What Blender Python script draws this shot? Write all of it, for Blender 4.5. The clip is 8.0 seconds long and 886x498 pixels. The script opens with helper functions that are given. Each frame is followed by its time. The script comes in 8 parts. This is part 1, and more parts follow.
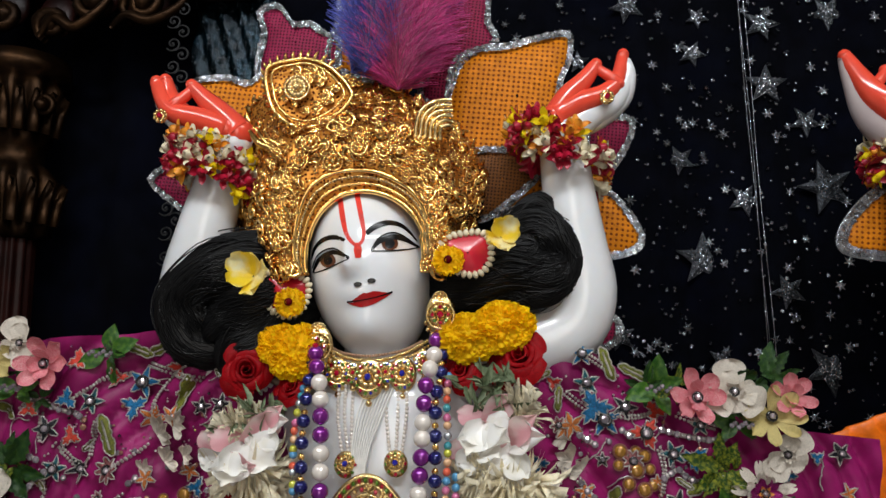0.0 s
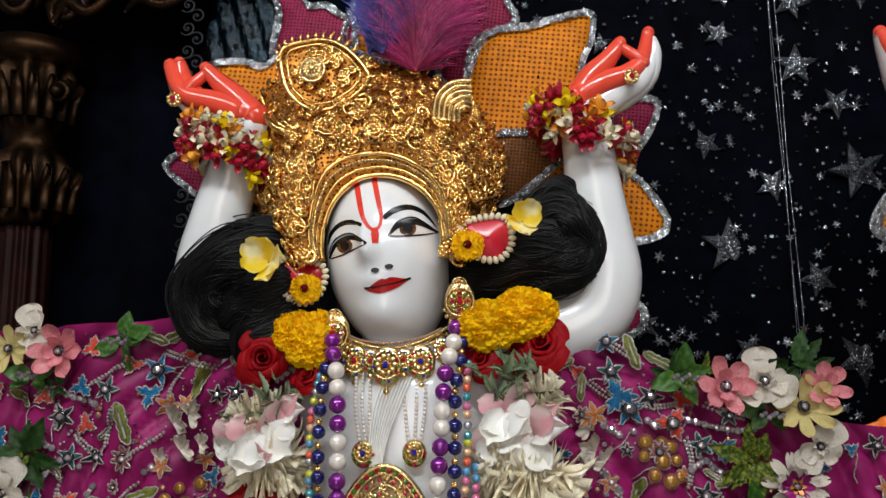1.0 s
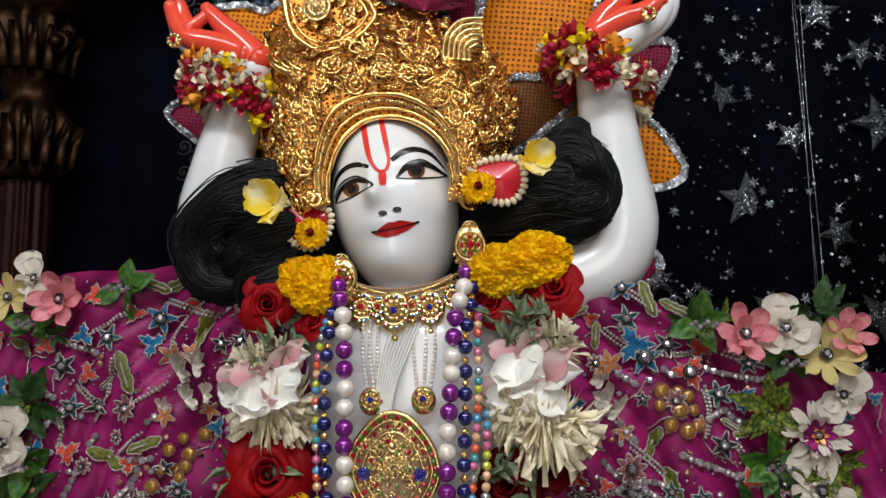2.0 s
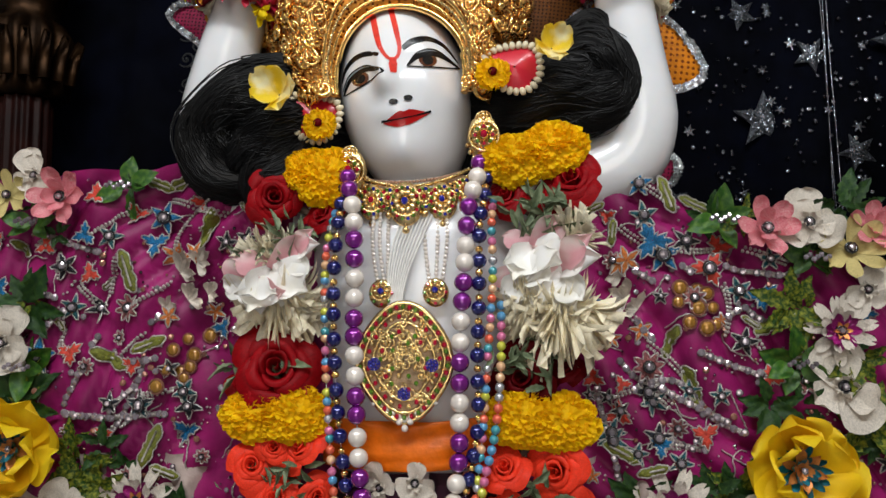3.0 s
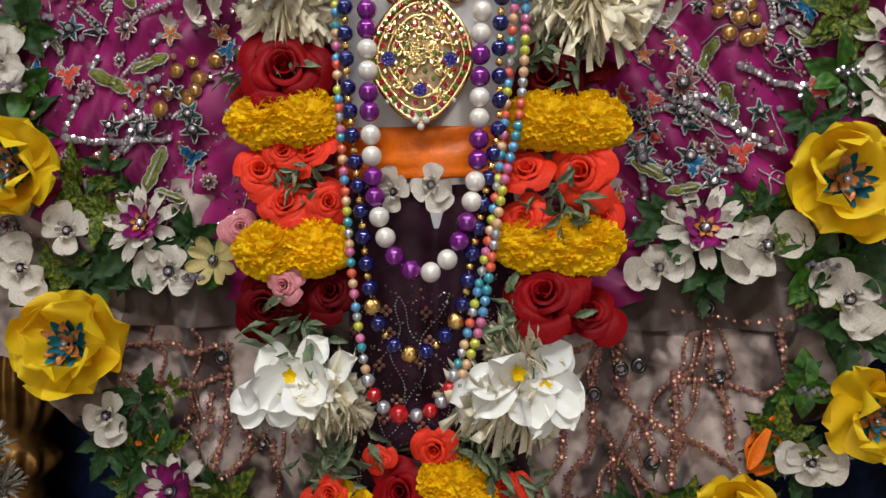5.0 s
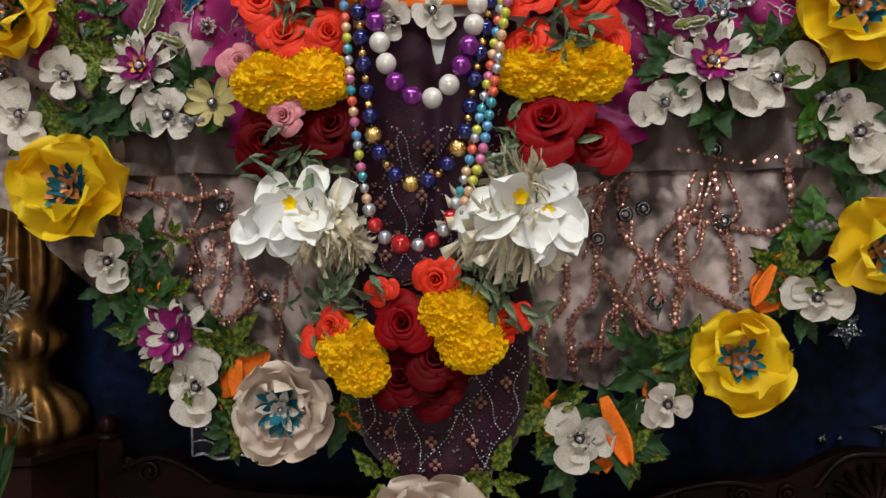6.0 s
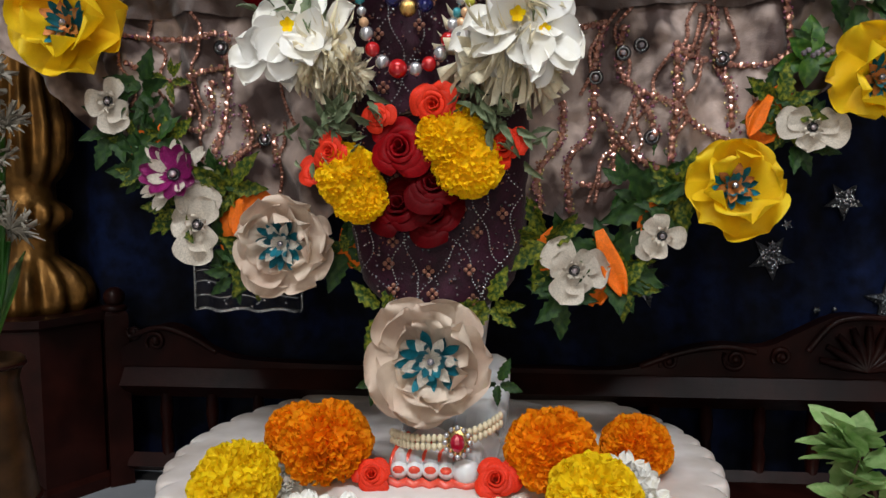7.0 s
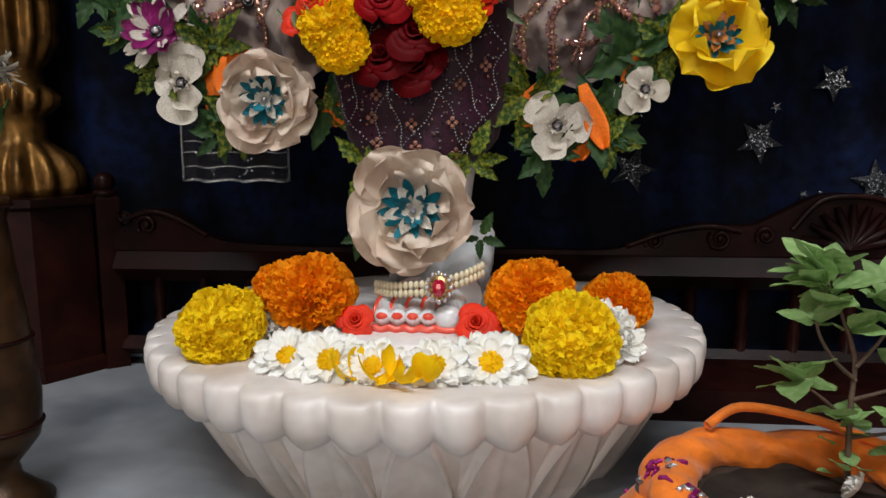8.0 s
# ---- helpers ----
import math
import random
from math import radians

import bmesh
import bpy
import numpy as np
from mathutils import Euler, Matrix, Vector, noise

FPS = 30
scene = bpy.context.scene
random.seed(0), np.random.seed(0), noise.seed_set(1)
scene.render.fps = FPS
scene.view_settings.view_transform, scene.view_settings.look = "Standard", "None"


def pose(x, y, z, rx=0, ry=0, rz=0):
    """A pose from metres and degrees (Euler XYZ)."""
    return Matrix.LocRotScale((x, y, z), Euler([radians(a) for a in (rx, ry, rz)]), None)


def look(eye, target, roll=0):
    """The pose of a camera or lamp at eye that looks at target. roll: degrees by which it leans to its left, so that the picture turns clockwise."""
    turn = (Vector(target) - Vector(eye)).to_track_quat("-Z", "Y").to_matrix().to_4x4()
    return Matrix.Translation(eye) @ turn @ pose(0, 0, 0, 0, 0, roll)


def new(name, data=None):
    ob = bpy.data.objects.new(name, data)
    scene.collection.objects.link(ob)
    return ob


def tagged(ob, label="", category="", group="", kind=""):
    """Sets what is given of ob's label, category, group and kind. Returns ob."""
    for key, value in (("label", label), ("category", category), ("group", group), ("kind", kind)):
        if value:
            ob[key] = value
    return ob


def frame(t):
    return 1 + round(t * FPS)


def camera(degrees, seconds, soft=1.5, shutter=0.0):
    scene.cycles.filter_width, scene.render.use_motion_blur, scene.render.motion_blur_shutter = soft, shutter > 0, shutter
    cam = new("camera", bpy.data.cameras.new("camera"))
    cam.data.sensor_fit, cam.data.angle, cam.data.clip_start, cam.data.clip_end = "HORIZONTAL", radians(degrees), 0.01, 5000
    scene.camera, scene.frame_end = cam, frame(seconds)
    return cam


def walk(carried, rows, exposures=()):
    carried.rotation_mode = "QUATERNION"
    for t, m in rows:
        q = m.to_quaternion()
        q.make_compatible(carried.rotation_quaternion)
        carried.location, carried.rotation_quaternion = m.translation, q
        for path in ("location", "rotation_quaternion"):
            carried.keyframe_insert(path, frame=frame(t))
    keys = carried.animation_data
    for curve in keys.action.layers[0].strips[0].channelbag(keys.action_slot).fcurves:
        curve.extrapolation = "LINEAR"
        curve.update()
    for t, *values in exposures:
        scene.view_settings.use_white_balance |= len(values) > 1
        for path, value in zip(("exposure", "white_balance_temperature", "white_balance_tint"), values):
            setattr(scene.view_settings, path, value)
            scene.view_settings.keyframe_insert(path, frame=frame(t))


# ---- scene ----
cam = camera(62.0, 8.0)
PATH = [
    (0, (0.1020, -0.8791, 0.9528), (0.0480, 1.0891, 1.3002), -1.4),
    (0.5, (0.1000, -0.8701, 0.9519), (0.0130, 1.0992, 1.2954), -1.3),
    (1, (0.1000, -0.8571, 0.9502), (-0.0040, 1.1135, 1.2746), -1.3),
    (2.5, (0.0880, -0.8098, 0.8790), (-0.0420, 1.1701, 1.1306), -1.2),
    (3, (0.0800, -0.7930, 0.8313), (-0.0500, 1.1904, 1.0569), -1.1),
    (3.5, (0.0750, -0.7761, 0.7796), (-0.0610, 1.2099, 0.9672), -1.1),
    (4, (0.0690, -0.7611, 0.7198), (-0.0690, 1.2273, 0.8875), -1.0),
    (4.2, (0.0690, -0.7588, 0.7068), (-0.0740, 1.2311, 0.8446), -0.9),
    (5.3, (0.0710, -0.7308, 0.5933), (-0.1120, 1.2612, 0.6081), -0.4),
    (5.5, (0.0710, -0.7294, 0.5653), (-0.1140, 1.2617, 0.5771), -0.4),
    (6, (0.0730, -0.7295, 0.5143), (-0.1210, 1.2608, 0.4611), -0.5),
    (6.5, (0.0740, -0.7345, 0.4602), (-0.1220, 1.2528, 0.3449), -0.5),
    (7, (0.0800, -0.7415, 0.3991), (-0.1270, 1.2416, 0.2407), -0.4),
    (7.5, (0.0840, -0.7486, 0.3500), (-0.1150, 1.2304, 0.1355), -0.3),
    (8, (0.0970, -0.7550, 0.3128), (-0.1110, 1.2125, 0.0191), -0.3),
]
# the camera opens up a little as it sinks
walk(cam, [(t, look(eye, target, roll)) for t, eye, target, roll in PATH], [(0.0, -0.40), (1.5, -0.35), (3.0, -0.26), (4.5, -0.10), (6.0, -0.03), (8.0, 0.16)])

# ---- light of the hall ----
world = bpy.data.worlds.new("hall_air")
world.use_nodes = True
world.node_tree.nodes["Background"].inputs[0].default_value = (0.55, 0.65, 0.8, 1)
world.node_tree.nodes["Background"].inputs[1].default_value = 0.03
scene.world = world


def lamp(name, eye, target, size, watts, colour):
    data = bpy.data.lights.new(name, "AREA")
    data.shape, data.size, data.size_y, data.energy, data.color = "RECTANGLE", size[0], size[1], watts, colour
    ob = new(name, data)
    ob.matrix_world = look(eye, target)
    return ob


# three tubes under the hall's ceiling in front of the altar
TUBES = [((-0.75, -1.35, 2.3), 13.5), ((0.1, -1.6, 2.34), 23), ((0.85, -1.3, 2.3), 13.5)]
for place, watts in TUBES:
    lamp("tube_light", place, (0.0, 0.0, 0.75), (0.9, 0.10), watts, (0.93, 0.97, 1.0))
# added fill lamp that brightens the lower parts from the front
lamp("doorway_daylight", (0.1, -3.58, 1.05), (0.0, 0.0, 0.45), (1.3, 1.9), 28, (1.0, 0.93, 0.84))


# ---- materials ----
def mat(name, colour, rough=0.5, metal=0.0, vary=0.15, scale=60.0, bump=0.0, bump_scale=200.0, island=0.0, sheen=0.0, coat=0.0,
        second=None, blotch=18.0, sub=0.0, alpha=1.0, hue=0.0, spec=0.5, thin=0.0):
    m = bpy.data.materials.new(name)
    m.use_nodes = True
    nt = m.node_tree
    n, l = nt.nodes, nt.links
    b = n["Principled BSDF"]
    b.inputs["Roughness"].default_value, b.inputs["Metallic"].default_value = rough, metal
    b.inputs["Sheen Weight"].default_value, b.inputs["Coat Weight"].default_value = sheen, coat
    b.inputs["Subsurface Weight"].default_value = sub
    b.inputs["Subsurface Radius"].default_value = (0.012, 0.008, 0.006)
    b.inputs["Alpha"].default_value = alpha
    b.inputs["Specular IOR Level"].default_value = spec
    tc = n.new("ShaderNodeTexCoord")
    grain = n.new("ShaderNodeTexNoise")
    grain.inputs["Scale"].default_value, grain.inputs["Detail"].default_value = scale, 5
    l.new(tc.outputs["Object"], grain.inputs["Vector"])
    patch = n.new("ShaderNodeTexNoise")
    patch.inputs["Scale"].default_value, patch.inputs["Detail"].default_value = blotch, 3
    l.new(tc.outputs["Object"], patch.inputs["Vector"])
    mix = n.new("ShaderNodeMix")
    mix.data_type = "RGBA"
    other = second or tuple(c * 0.55 for c in colour)
    mix.inputs[6].default_value, mix.inputs[7].default_value = (*colour, 1), (*other, 1)
    ramp = n.new("ShaderNodeMapRange")
    ramp.inputs[1].default_value, ramp.inputs[2].default_value = 0.42, 0.68
    l.new(patch.outputs[0], ramp.inputs[0])
    fac = n.new("ShaderNodeMath")
    fac.operation = "MULTIPLY"
    fac.inputs[1].default_value = 1.0 if second else vary * 2
    l.new(ramp.outputs[0], fac.inputs[0])
    l.new(fac.outputs[0], mix.inputs[0])
    hsv = n.new("ShaderNodeHueSaturation")
    l.new(mix.outputs[2], hsv.inputs["Color"])
    val = n.new("ShaderNodeMapRange")
    val.inputs[1].default_value, val.inputs[2].default_value = 0.3, 0.7
    val.inputs[3].default_value, val.inputs[4].default_value = 1 - vary, 1 + vary
    l.new(grain.outputs[0], val.inputs[0])
    if island:
        geo = n.new("ShaderNodeNewGeometry")
        isl = n.new("ShaderNodeMapRange")
        isl.inputs[3].default_value, isl.inputs[4].default_value = 1 - island, 1 + island
        l.new(geo.outputs["Random Per Island"], isl.inputs[0])
        mul = n.new("ShaderNodeMath")
        mul.operation = "MULTIPLY"
        l.new(val.outputs[0], mul.inputs[0])
        l.new(isl.outputs[0], mul.inputs[1])
        info, own, mul2 = n.new("ShaderNodeObjectInfo"), n.new("ShaderNodeMapRange"), n.new("ShaderNodeMath")
        own.inputs[3].default_value, own.inputs[4].default_value = 1 - island * 0.6, 1 + island * 0.6
        l.new(info.outputs["Random"], own.inputs[0])
        mul2.operation = "MULTIPLY"
        l.new(mul.outputs[0], mul2.inputs[0])
        l.new(own.outputs[0], mul2.inputs[1])
        l.new(mul2.outputs[0], hsv.inputs["Value"])
        if hue:
            h = n.new("ShaderNodeMapRange")
            h.inputs[3].default_value, h.inputs[4].default_value = 0.5 - hue, 0.5 + hue
            l.new(geo.outputs["Random Per Island"], h.inputs[0])
            l.new(h.outputs[0], hsv.inputs["Hue"])
    else:
        l.new(val.outputs[0], hsv.inputs["Value"])
    l.new(hsv.outputs[0], b.inputs["Base Color"])
    if bump:
        fine = n.new("ShaderNodeTexNoise")
        fine.inputs["Scale"].default_value, fine.inputs["Detail"].default_value = bump_scale, 4
        l.new(tc.outputs["Object"], fine.inputs["Vector"])
        bp = n.new("ShaderNodeBump")
        bp.inputs["Strength"].default_value, bp.inputs["Distance"].default_value = bump, 0.002
        l.new(fine.outputs[0], bp.inputs["Height"])
        l.new(bp.outputs[0], b.inputs["Normal"])
    if thin:
        tr, ms = n.new("ShaderNodeBsdfTranslucent"), n.new("ShaderNodeMixShader")
        l.new(hsv.outputs[0], tr.inputs["Color"])
        ms.inputs[0].default_value = thin
        l.new(b.outputs[0], ms.inputs[1])
        l.new(tr.outputs[0], ms.inputs[2])
        l.new(ms.outputs[0], n["Material Output"].inputs["Surface"])
    return m


def sequin_mat(name, colour, dark, cells=125.0, rough=0.5, metal=0.1):
    """Cloth set with small round sequins: a dark ground between raised dots."""
    m = mat(name, colour, rough, metal, 0.15, 90, spec=0.2)
    n, l = m.node_tree.nodes, m.node_tree.links
    b = n["Principled BSDF"]
    tc, vor = n.new("ShaderNodeTexCoord"), n.new("ShaderNodeTexVoronoi")
    vor.voronoi_dimensions = "2D"
    vor.inputs["Scale"].default_value, vor.inputs["Randomness"].default_value = cells, 0.12
    flat = n.new("ShaderNodeMapping")
    flat.inputs["Rotation"].default_value = (radians(-90), 0, radians(8))
    l.new(tc.outputs["Object"], flat.inputs["Vector"])
    l.new(flat.outputs[0], vor.inputs["Vector"])
    ring = n.new("ShaderNodeMapRange")
    ring.inputs[1].default_value, ring.inputs[2].default_value = 0.17, 0.32
    l.new(vor.outputs["Distance"], ring.inputs[0])
    old = b.inputs["Base Color"].links[0].from_socket
    mix = n.new("ShaderNodeMix")
    mix.data_type = "RGBA"
    mix.inputs[6].default_value = (*dark, 1)
    l.new(ring.outputs[0], mix.inputs[0])
    l.new(old, mix.inputs[7])
    l.new(mix.outputs[2], b.inputs["Base Color"])
    bp = n.new("ShaderNodeBump")
    bp.inputs["Strength"].default_value, bp.inputs["Distance"].default_value = 0.8, 0.002
    l.new(ring.outputs[0], bp.inputs["Height"])
    l.new(bp.outputs[0], b.inputs["Normal"])
    return m


def glass_gem(name, colour, rough=0.05):
    return mat(name, colour, rough, 0.6, 0.3, 300, island=0.5, coat=1.0, hue=0.14)


MARBLE = mat("white_marble", (0.78, 0.78, 0.79), 0.20, 0, 0.02, 40, second=(0.73, 0.74, 0.76), blotch=9, coat=0.6, sub=0.12, bump=0.02, bump_scale=90)
STONE = mat("lotus_marble", (0.78, 0.71, 0.68), 0.33, 0, 0.06, 50, second=(0.60, 0.52, 0.47), blotch=16, bump=0.08, bump_scale=120, sub=0.08)
FLOOR = mat("floor_marble", (0.30, 0.31, 0.33), 0.30, 0, 0.10, 20, second=(0.13, 0.14, 0.16), blotch=6, bump=0.03)
PALM = mat("red_palm_paint", (0.78, 0.075, 0.04), 0.16, 0, 0.05, 60, coat=0.5)
LIP = mat("lip_paint", (0.42, 0.008, 0.008), 0.16, 0, 0.05, 60, coat=0.5)
TILAK = mat("red_forehead_paint", (0.7, 0.03, 0.015), 0.5, 0, 0.2, 200)
LINER = mat("black_paint", (0.004, 0.004, 0.005), 0.25, 0, 0.1, 60, spec=0.4)
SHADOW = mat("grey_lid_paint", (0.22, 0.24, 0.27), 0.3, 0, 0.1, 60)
EYEW = mat("eye_white_paint", (0.72, 0.68, 0.66), 0.15, 0, 0.05, 60, coat=0.5)
IRIS = mat("brown_iris_paint", (0.11, 0.035, 0.015), 0.12, 0, 0.3, 300, coat=0.8)
GOLD = mat("polished_gold", (1.0, 0.62, 0.20), 0.17, 1.0, 0.15, 80, bump=0.25, bump_scale=260)
# the dark pits put the shade of the filigree's hollows into the colour
GOLD_DEEP = sequin_mat("deep_gold_ground", (0.66, 0.28, 0.05), (0.09, 0.02, 0.005), 210.0, 0.35, 0.8)
GOLD_DEEP.node_tree.nodes["Voronoi Texture"].inputs["Randomness"].default_value = 1.0
GOLD_PALE = mat("pale_gold", (0.85, 0.62, 0.28), 0.25, 1.0, 0.15, 80, bump=0.15, bump_scale=300)
# gilt of capital and canopy, coloured darker for the shade up there
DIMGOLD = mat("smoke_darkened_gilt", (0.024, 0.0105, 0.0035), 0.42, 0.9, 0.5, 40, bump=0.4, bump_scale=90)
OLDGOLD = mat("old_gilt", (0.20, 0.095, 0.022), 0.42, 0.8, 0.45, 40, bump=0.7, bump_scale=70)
HAIR = mat("black_hair", (0.003, 0.003, 0.0034), 0.42, 0, 0.3, 200, spec=0.30)
SILVER = mat("silver_sequins", (0.55, 0.57, 0.6), 0.25, 0.9, 0.5, 400, bump=1.0, bump_scale=420, island=0.5)
STAR_BASE = mat("grey_star_foil", (0.05, 0.054, 0.062), 0.4, 0.9, 0.6, 300, bump=1.0, bump_scale=300)
TINSEL = mat("silver_tinsel", (0.36, 0.385, 0.43), 0.22, 1.0, 0.6, 300, island=0.85, bump=0.8, bump_scale=500)
ORANGE_SEQ = sequin_mat("orange_sequin_cloth", (0.66, 0.205, 0.004), (0.24, 0.05, 0.003), 150.0, 0.6, 0.0)
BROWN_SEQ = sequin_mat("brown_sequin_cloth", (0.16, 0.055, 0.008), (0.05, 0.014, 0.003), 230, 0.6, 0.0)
MAGENTA_SEQ = sequin_mat("magenta_sequin_cloth", (0.27, 0.012, 0.058), (0.05, 0.003, 0.014), 220, 0.6, 0.0)
BLUE_VELVET = mat("crushed_navy_velvet", (0.002, 0.003, 0.008), 0.8, 0, 0.6, 60, second=(0.003, 0.008, 0.036), blotch=11, spec=0.15, bump=0.6, bump_scale=40)
VELVET = mat("navy_velvet", (0.0016, 0.0018, 0.0035), 0.95, 0, 0.4, 30, second=(0.0012, 0.0016, 0.0045), blotch=9, spec=0.04)
BLACK_CLOTH = mat("black_cloth", (0.002, 0.002, 0.0025), 0.9, 0, 0.3, 30, spec=0.06)
CAPE = mat("magenta_silk", (0.29, 0.010, 0.115), 0.42, 0, 0.12, 90, second=(0.15, 0.006, 0.060), blotch=14, bump=0.2, bump_scale=700, spec=0.25)
# dark blotches paint the shade of the folds along with bunched net
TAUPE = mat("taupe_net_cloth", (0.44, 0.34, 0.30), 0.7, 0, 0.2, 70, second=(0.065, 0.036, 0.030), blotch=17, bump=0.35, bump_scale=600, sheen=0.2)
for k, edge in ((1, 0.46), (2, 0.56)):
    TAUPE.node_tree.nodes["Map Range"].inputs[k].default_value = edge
MAROON = mat("maroon_velvet", (0.030, 0.003, 0.014), 0.6, 0, 0.4, 80, bump=0.3, bump_scale=400, sheen=0.1, spec=0.25)
SASH = mat("orange_silk", (0.84, 0.165, 0.004), 0.42, 0, 0.2, 60, bump=0.4, bump_scale=160, spec=0.3)
ROSE_DEEP = mat("deep_red_petal", (0.092, 0.0006, 0.0025), 0.55, 0, 0.3, 150, island=0.4, spec=0.08, thin=0.12)
ROSE_RED = mat("red_petal", (0.25, 0.002, 0.005), 0.5, 0, 0.3, 150, island=0.35, spec=0.10, thin=0.12)
ROSE_ORANGE = mat("orange_red_petal", (0.84, 0.046, 0.018), 0.5, 0, 0.2, 150, island=0.25, spec=0.16, thin=0.18)
PINK = mat("pink_petal", (0.72, 0.16, 0.22), 0.5, 0, 0.2, 60, second=(0.80, 0.48, 0.45), blotch=30, island=0.15, thin=0.25)
MARI_Y = mat("yellow_marigold_petal", (1.0, 0.66, 0.004), 0.7, 0, 0.05, 200, island=0.08, hue=0.012, spec=0.2, thin=0.38)
MARI_O = mat("orange_marigold_petal", (1.0, 0.37, 0.004), 0.7, 0, 0.04, 200, island=0.05, hue=0.008, spec=0.2, thin=0.38)
MARI_L = mat("lemon_marigold_petal", (1.0, 0.76, 0.012), 0.7, 0, 0.04, 200, island=0.06, hue=0.008, spec=0.2, thin=0.38)
WHITE_P = mat("white_petal", (0.90, 0.89, 0.86), 0.5, 0, 0.05, 90, second=(0.86, 0.83, 0.74), blotch=2, island=0.06, thin=0.12)
PINKWHITE = mat("pink_tipped_white_petal", (0.82, 0.42, 0.46), 0.5, 0, 0.06, 80, second=(0.86, 0.72, 0.68), blotch=1.1, island=0.1, thin=0.35)
CREAM = mat("cream_fabric_petal", (0.78, 0.65, 0.53), 0.75, 0, 0.12, 120, second=(0.68, 0.52, 0.42), blotch=2, bump=0.25, bump_scale=900, island=0.12, thin=0.2)
FRINGE = mat("cream_thread_petal", (0.86, 0.78, 0.58), 0.6, 0, 0.15, 90, island=0.25, thin=0.2)
IVORY = mat("ivory_fabric", (0.68, 0.61, 0.52), 0.75, 0, 0.25, 90, bump=0.3, bump_scale=800, island=0.2, thin=0.15)
YELLOW_F = mat("yellow_fabric_petal", (0.93, 0.67, 0.010), 0.6, 0, 0.1, 90, second=(0.90, 0.56, 0.008), blotch=1.5, bump=0.15, bump_scale=700, island=0.1, thin=0.3)
TEAL = mat("teal_felt", (0.006, 0.14, 0.19), 0.5, 0, 0.3, 200, island=0.4)
CENTRE_O = mat("copper_thread", (0.55, 0.20, 0.05), 0.4, 0.4, 0.3, 200, island=0.3)
PURPLE_F = mat("magenta_glitter", (0.30, 0.008, 0.15), 0.3, 0.3, 0.4, 400, island=0.3, bump=0.5, bump_scale=800)
LEAF = mat("green_leaf", (0.022, 0.090, 0.010), 0.36, 0, 0.2, 120, second=(0.10, 0.20, 0.020), blotch=4, island=0.35, hue=0.02, bump=0.2, bump_scale=350, thin=0.2)
LEAF_DARK = mat("dark_green_leaf", (0.010, 0.036, 0.008), 0.40, 0, 0.3, 120, second=(0.035, 0.080, 0.012), blotch=5, spec=0.3, island=0.3, hue=0.02, bump=0.3, bump_scale=350)
LEAF_VAR = mat("variegated_leaf", (0.018, 0.055, 0.006), 0.5, 0, 0.25, 160, second=(0.24, 0.25, 0.018), blotch=9, spec=0.3, island=0.2, bump=0.3, bump_scale=350, thin=0.15)
LEAF_DRY = mat("wilted_grey_leaf", (0.085, 0.125, 0.060), 0.65, 0, 0.25, 120, second=(0.22, 0.26, 0.15), blotch=2.5, island=0.35, thin=0.15)
TULSI = mat("holy_basil_leaf", (0.22, 0.38, 0.12), 0.5, 0, 0.2, 120, second=(0.36, 0.50, 0.22), blotch=4, island=0.3, bump=0.3, bump_scale=300, thin=0.25)
STEM = mat("brown_stem", (0.10, 0.06, 0.04), 0.7, 0, 0.3, 120)
PEARL = mat("pearl", (0.80, 0.73, 0.66), 0.16, 0.15, 0.04, 60, coat=0.8)
PURPLE = mat("purple_bead", (0.23, 0.012, 0.26), 0.18, 0.55, 0.05, 60, coat=1.0)
NAVY = mat("navy_bead", (0.007, 0.010, 0.12), 0.12, 0.45, 0.05, 60, coat=1.0)
REDBEAD = mat("red_bead", (0.55, 0.008, 0.012), 0.12, 0.3, 0.05, 60, coat=1.0)
SILVERBEAD = mat("silver_bead", (0.55, 0.55, 0.58), 0.2, 0.7, 0.05, 60, coat=0.5)
TINY = [mat("sky_bead", (0.10, 0.32, 0.55), 0.2, 0.2, 0.05, 60, coat=1), mat("pink_bead", (0.65, 0.16, 0.32), 0.2, 0.2, 0.05, 60, coat=1),
        mat("lime_bead", (0.55, 0.55, 0.06), 0.2, 0.2, 0.05, 60, coat=1), mat("peach_bead", (0.75, 0.45, 0.25), 0.2, 0.2, 0.05, 60, coat=1),
        SILVERBEAD, mat("coral_bead", (0.75, 0.12, 0.06), 0.2, 0.2, 0.05, 60, coat=1), mat("teal_bead", (0.05, 0.30, 0.35), 0.2, 0.2, 0.05, 60, coat=1)]
GEM = glass_gem("cut_glass", (0.38, 0.33, 0.37), 0.10)
GEM_PINK = glass_gem("pink_cut_glass", (0.36, 0.13, 0.12), 0.18)
GEM_DARK = mat("black_stone", (0.012, 0.012, 0.015), 0.08, 0.2, 0.1, 60, coat=1.0)
RUBY = mat("ruby", (0.45, 0.003, 0.03), 0.05, 0.2, 0.1, 60, coat=1.0)
EMERALD = mat("green_stone", (0.10, 0.22, 0.02), 0.08, 0.2, 0.2, 60, coat=1.0)
SAPPHIRE = mat("blue_stone", (0.02, 0.02, 0.30), 0.08, 0.2, 0.1, 60, coat=1.0)
AMBER = mat("amber_stone", (0.42, 0.20, 0.03), 0.1, 0.4, 0.3, 60, coat=1.0)
BLUE_APP = mat("blue_glitter_applique", (0.01, 0.17, 0.38), 0.35, 0.3, 0.5, 500, bump=1.0, bump_scale=900)
RED_APP = mat("red_felt_applique", (0.60, 0.05, 0.025), 0.6, 0, 0.3, 300, bump=0.5, bump_scale=700)
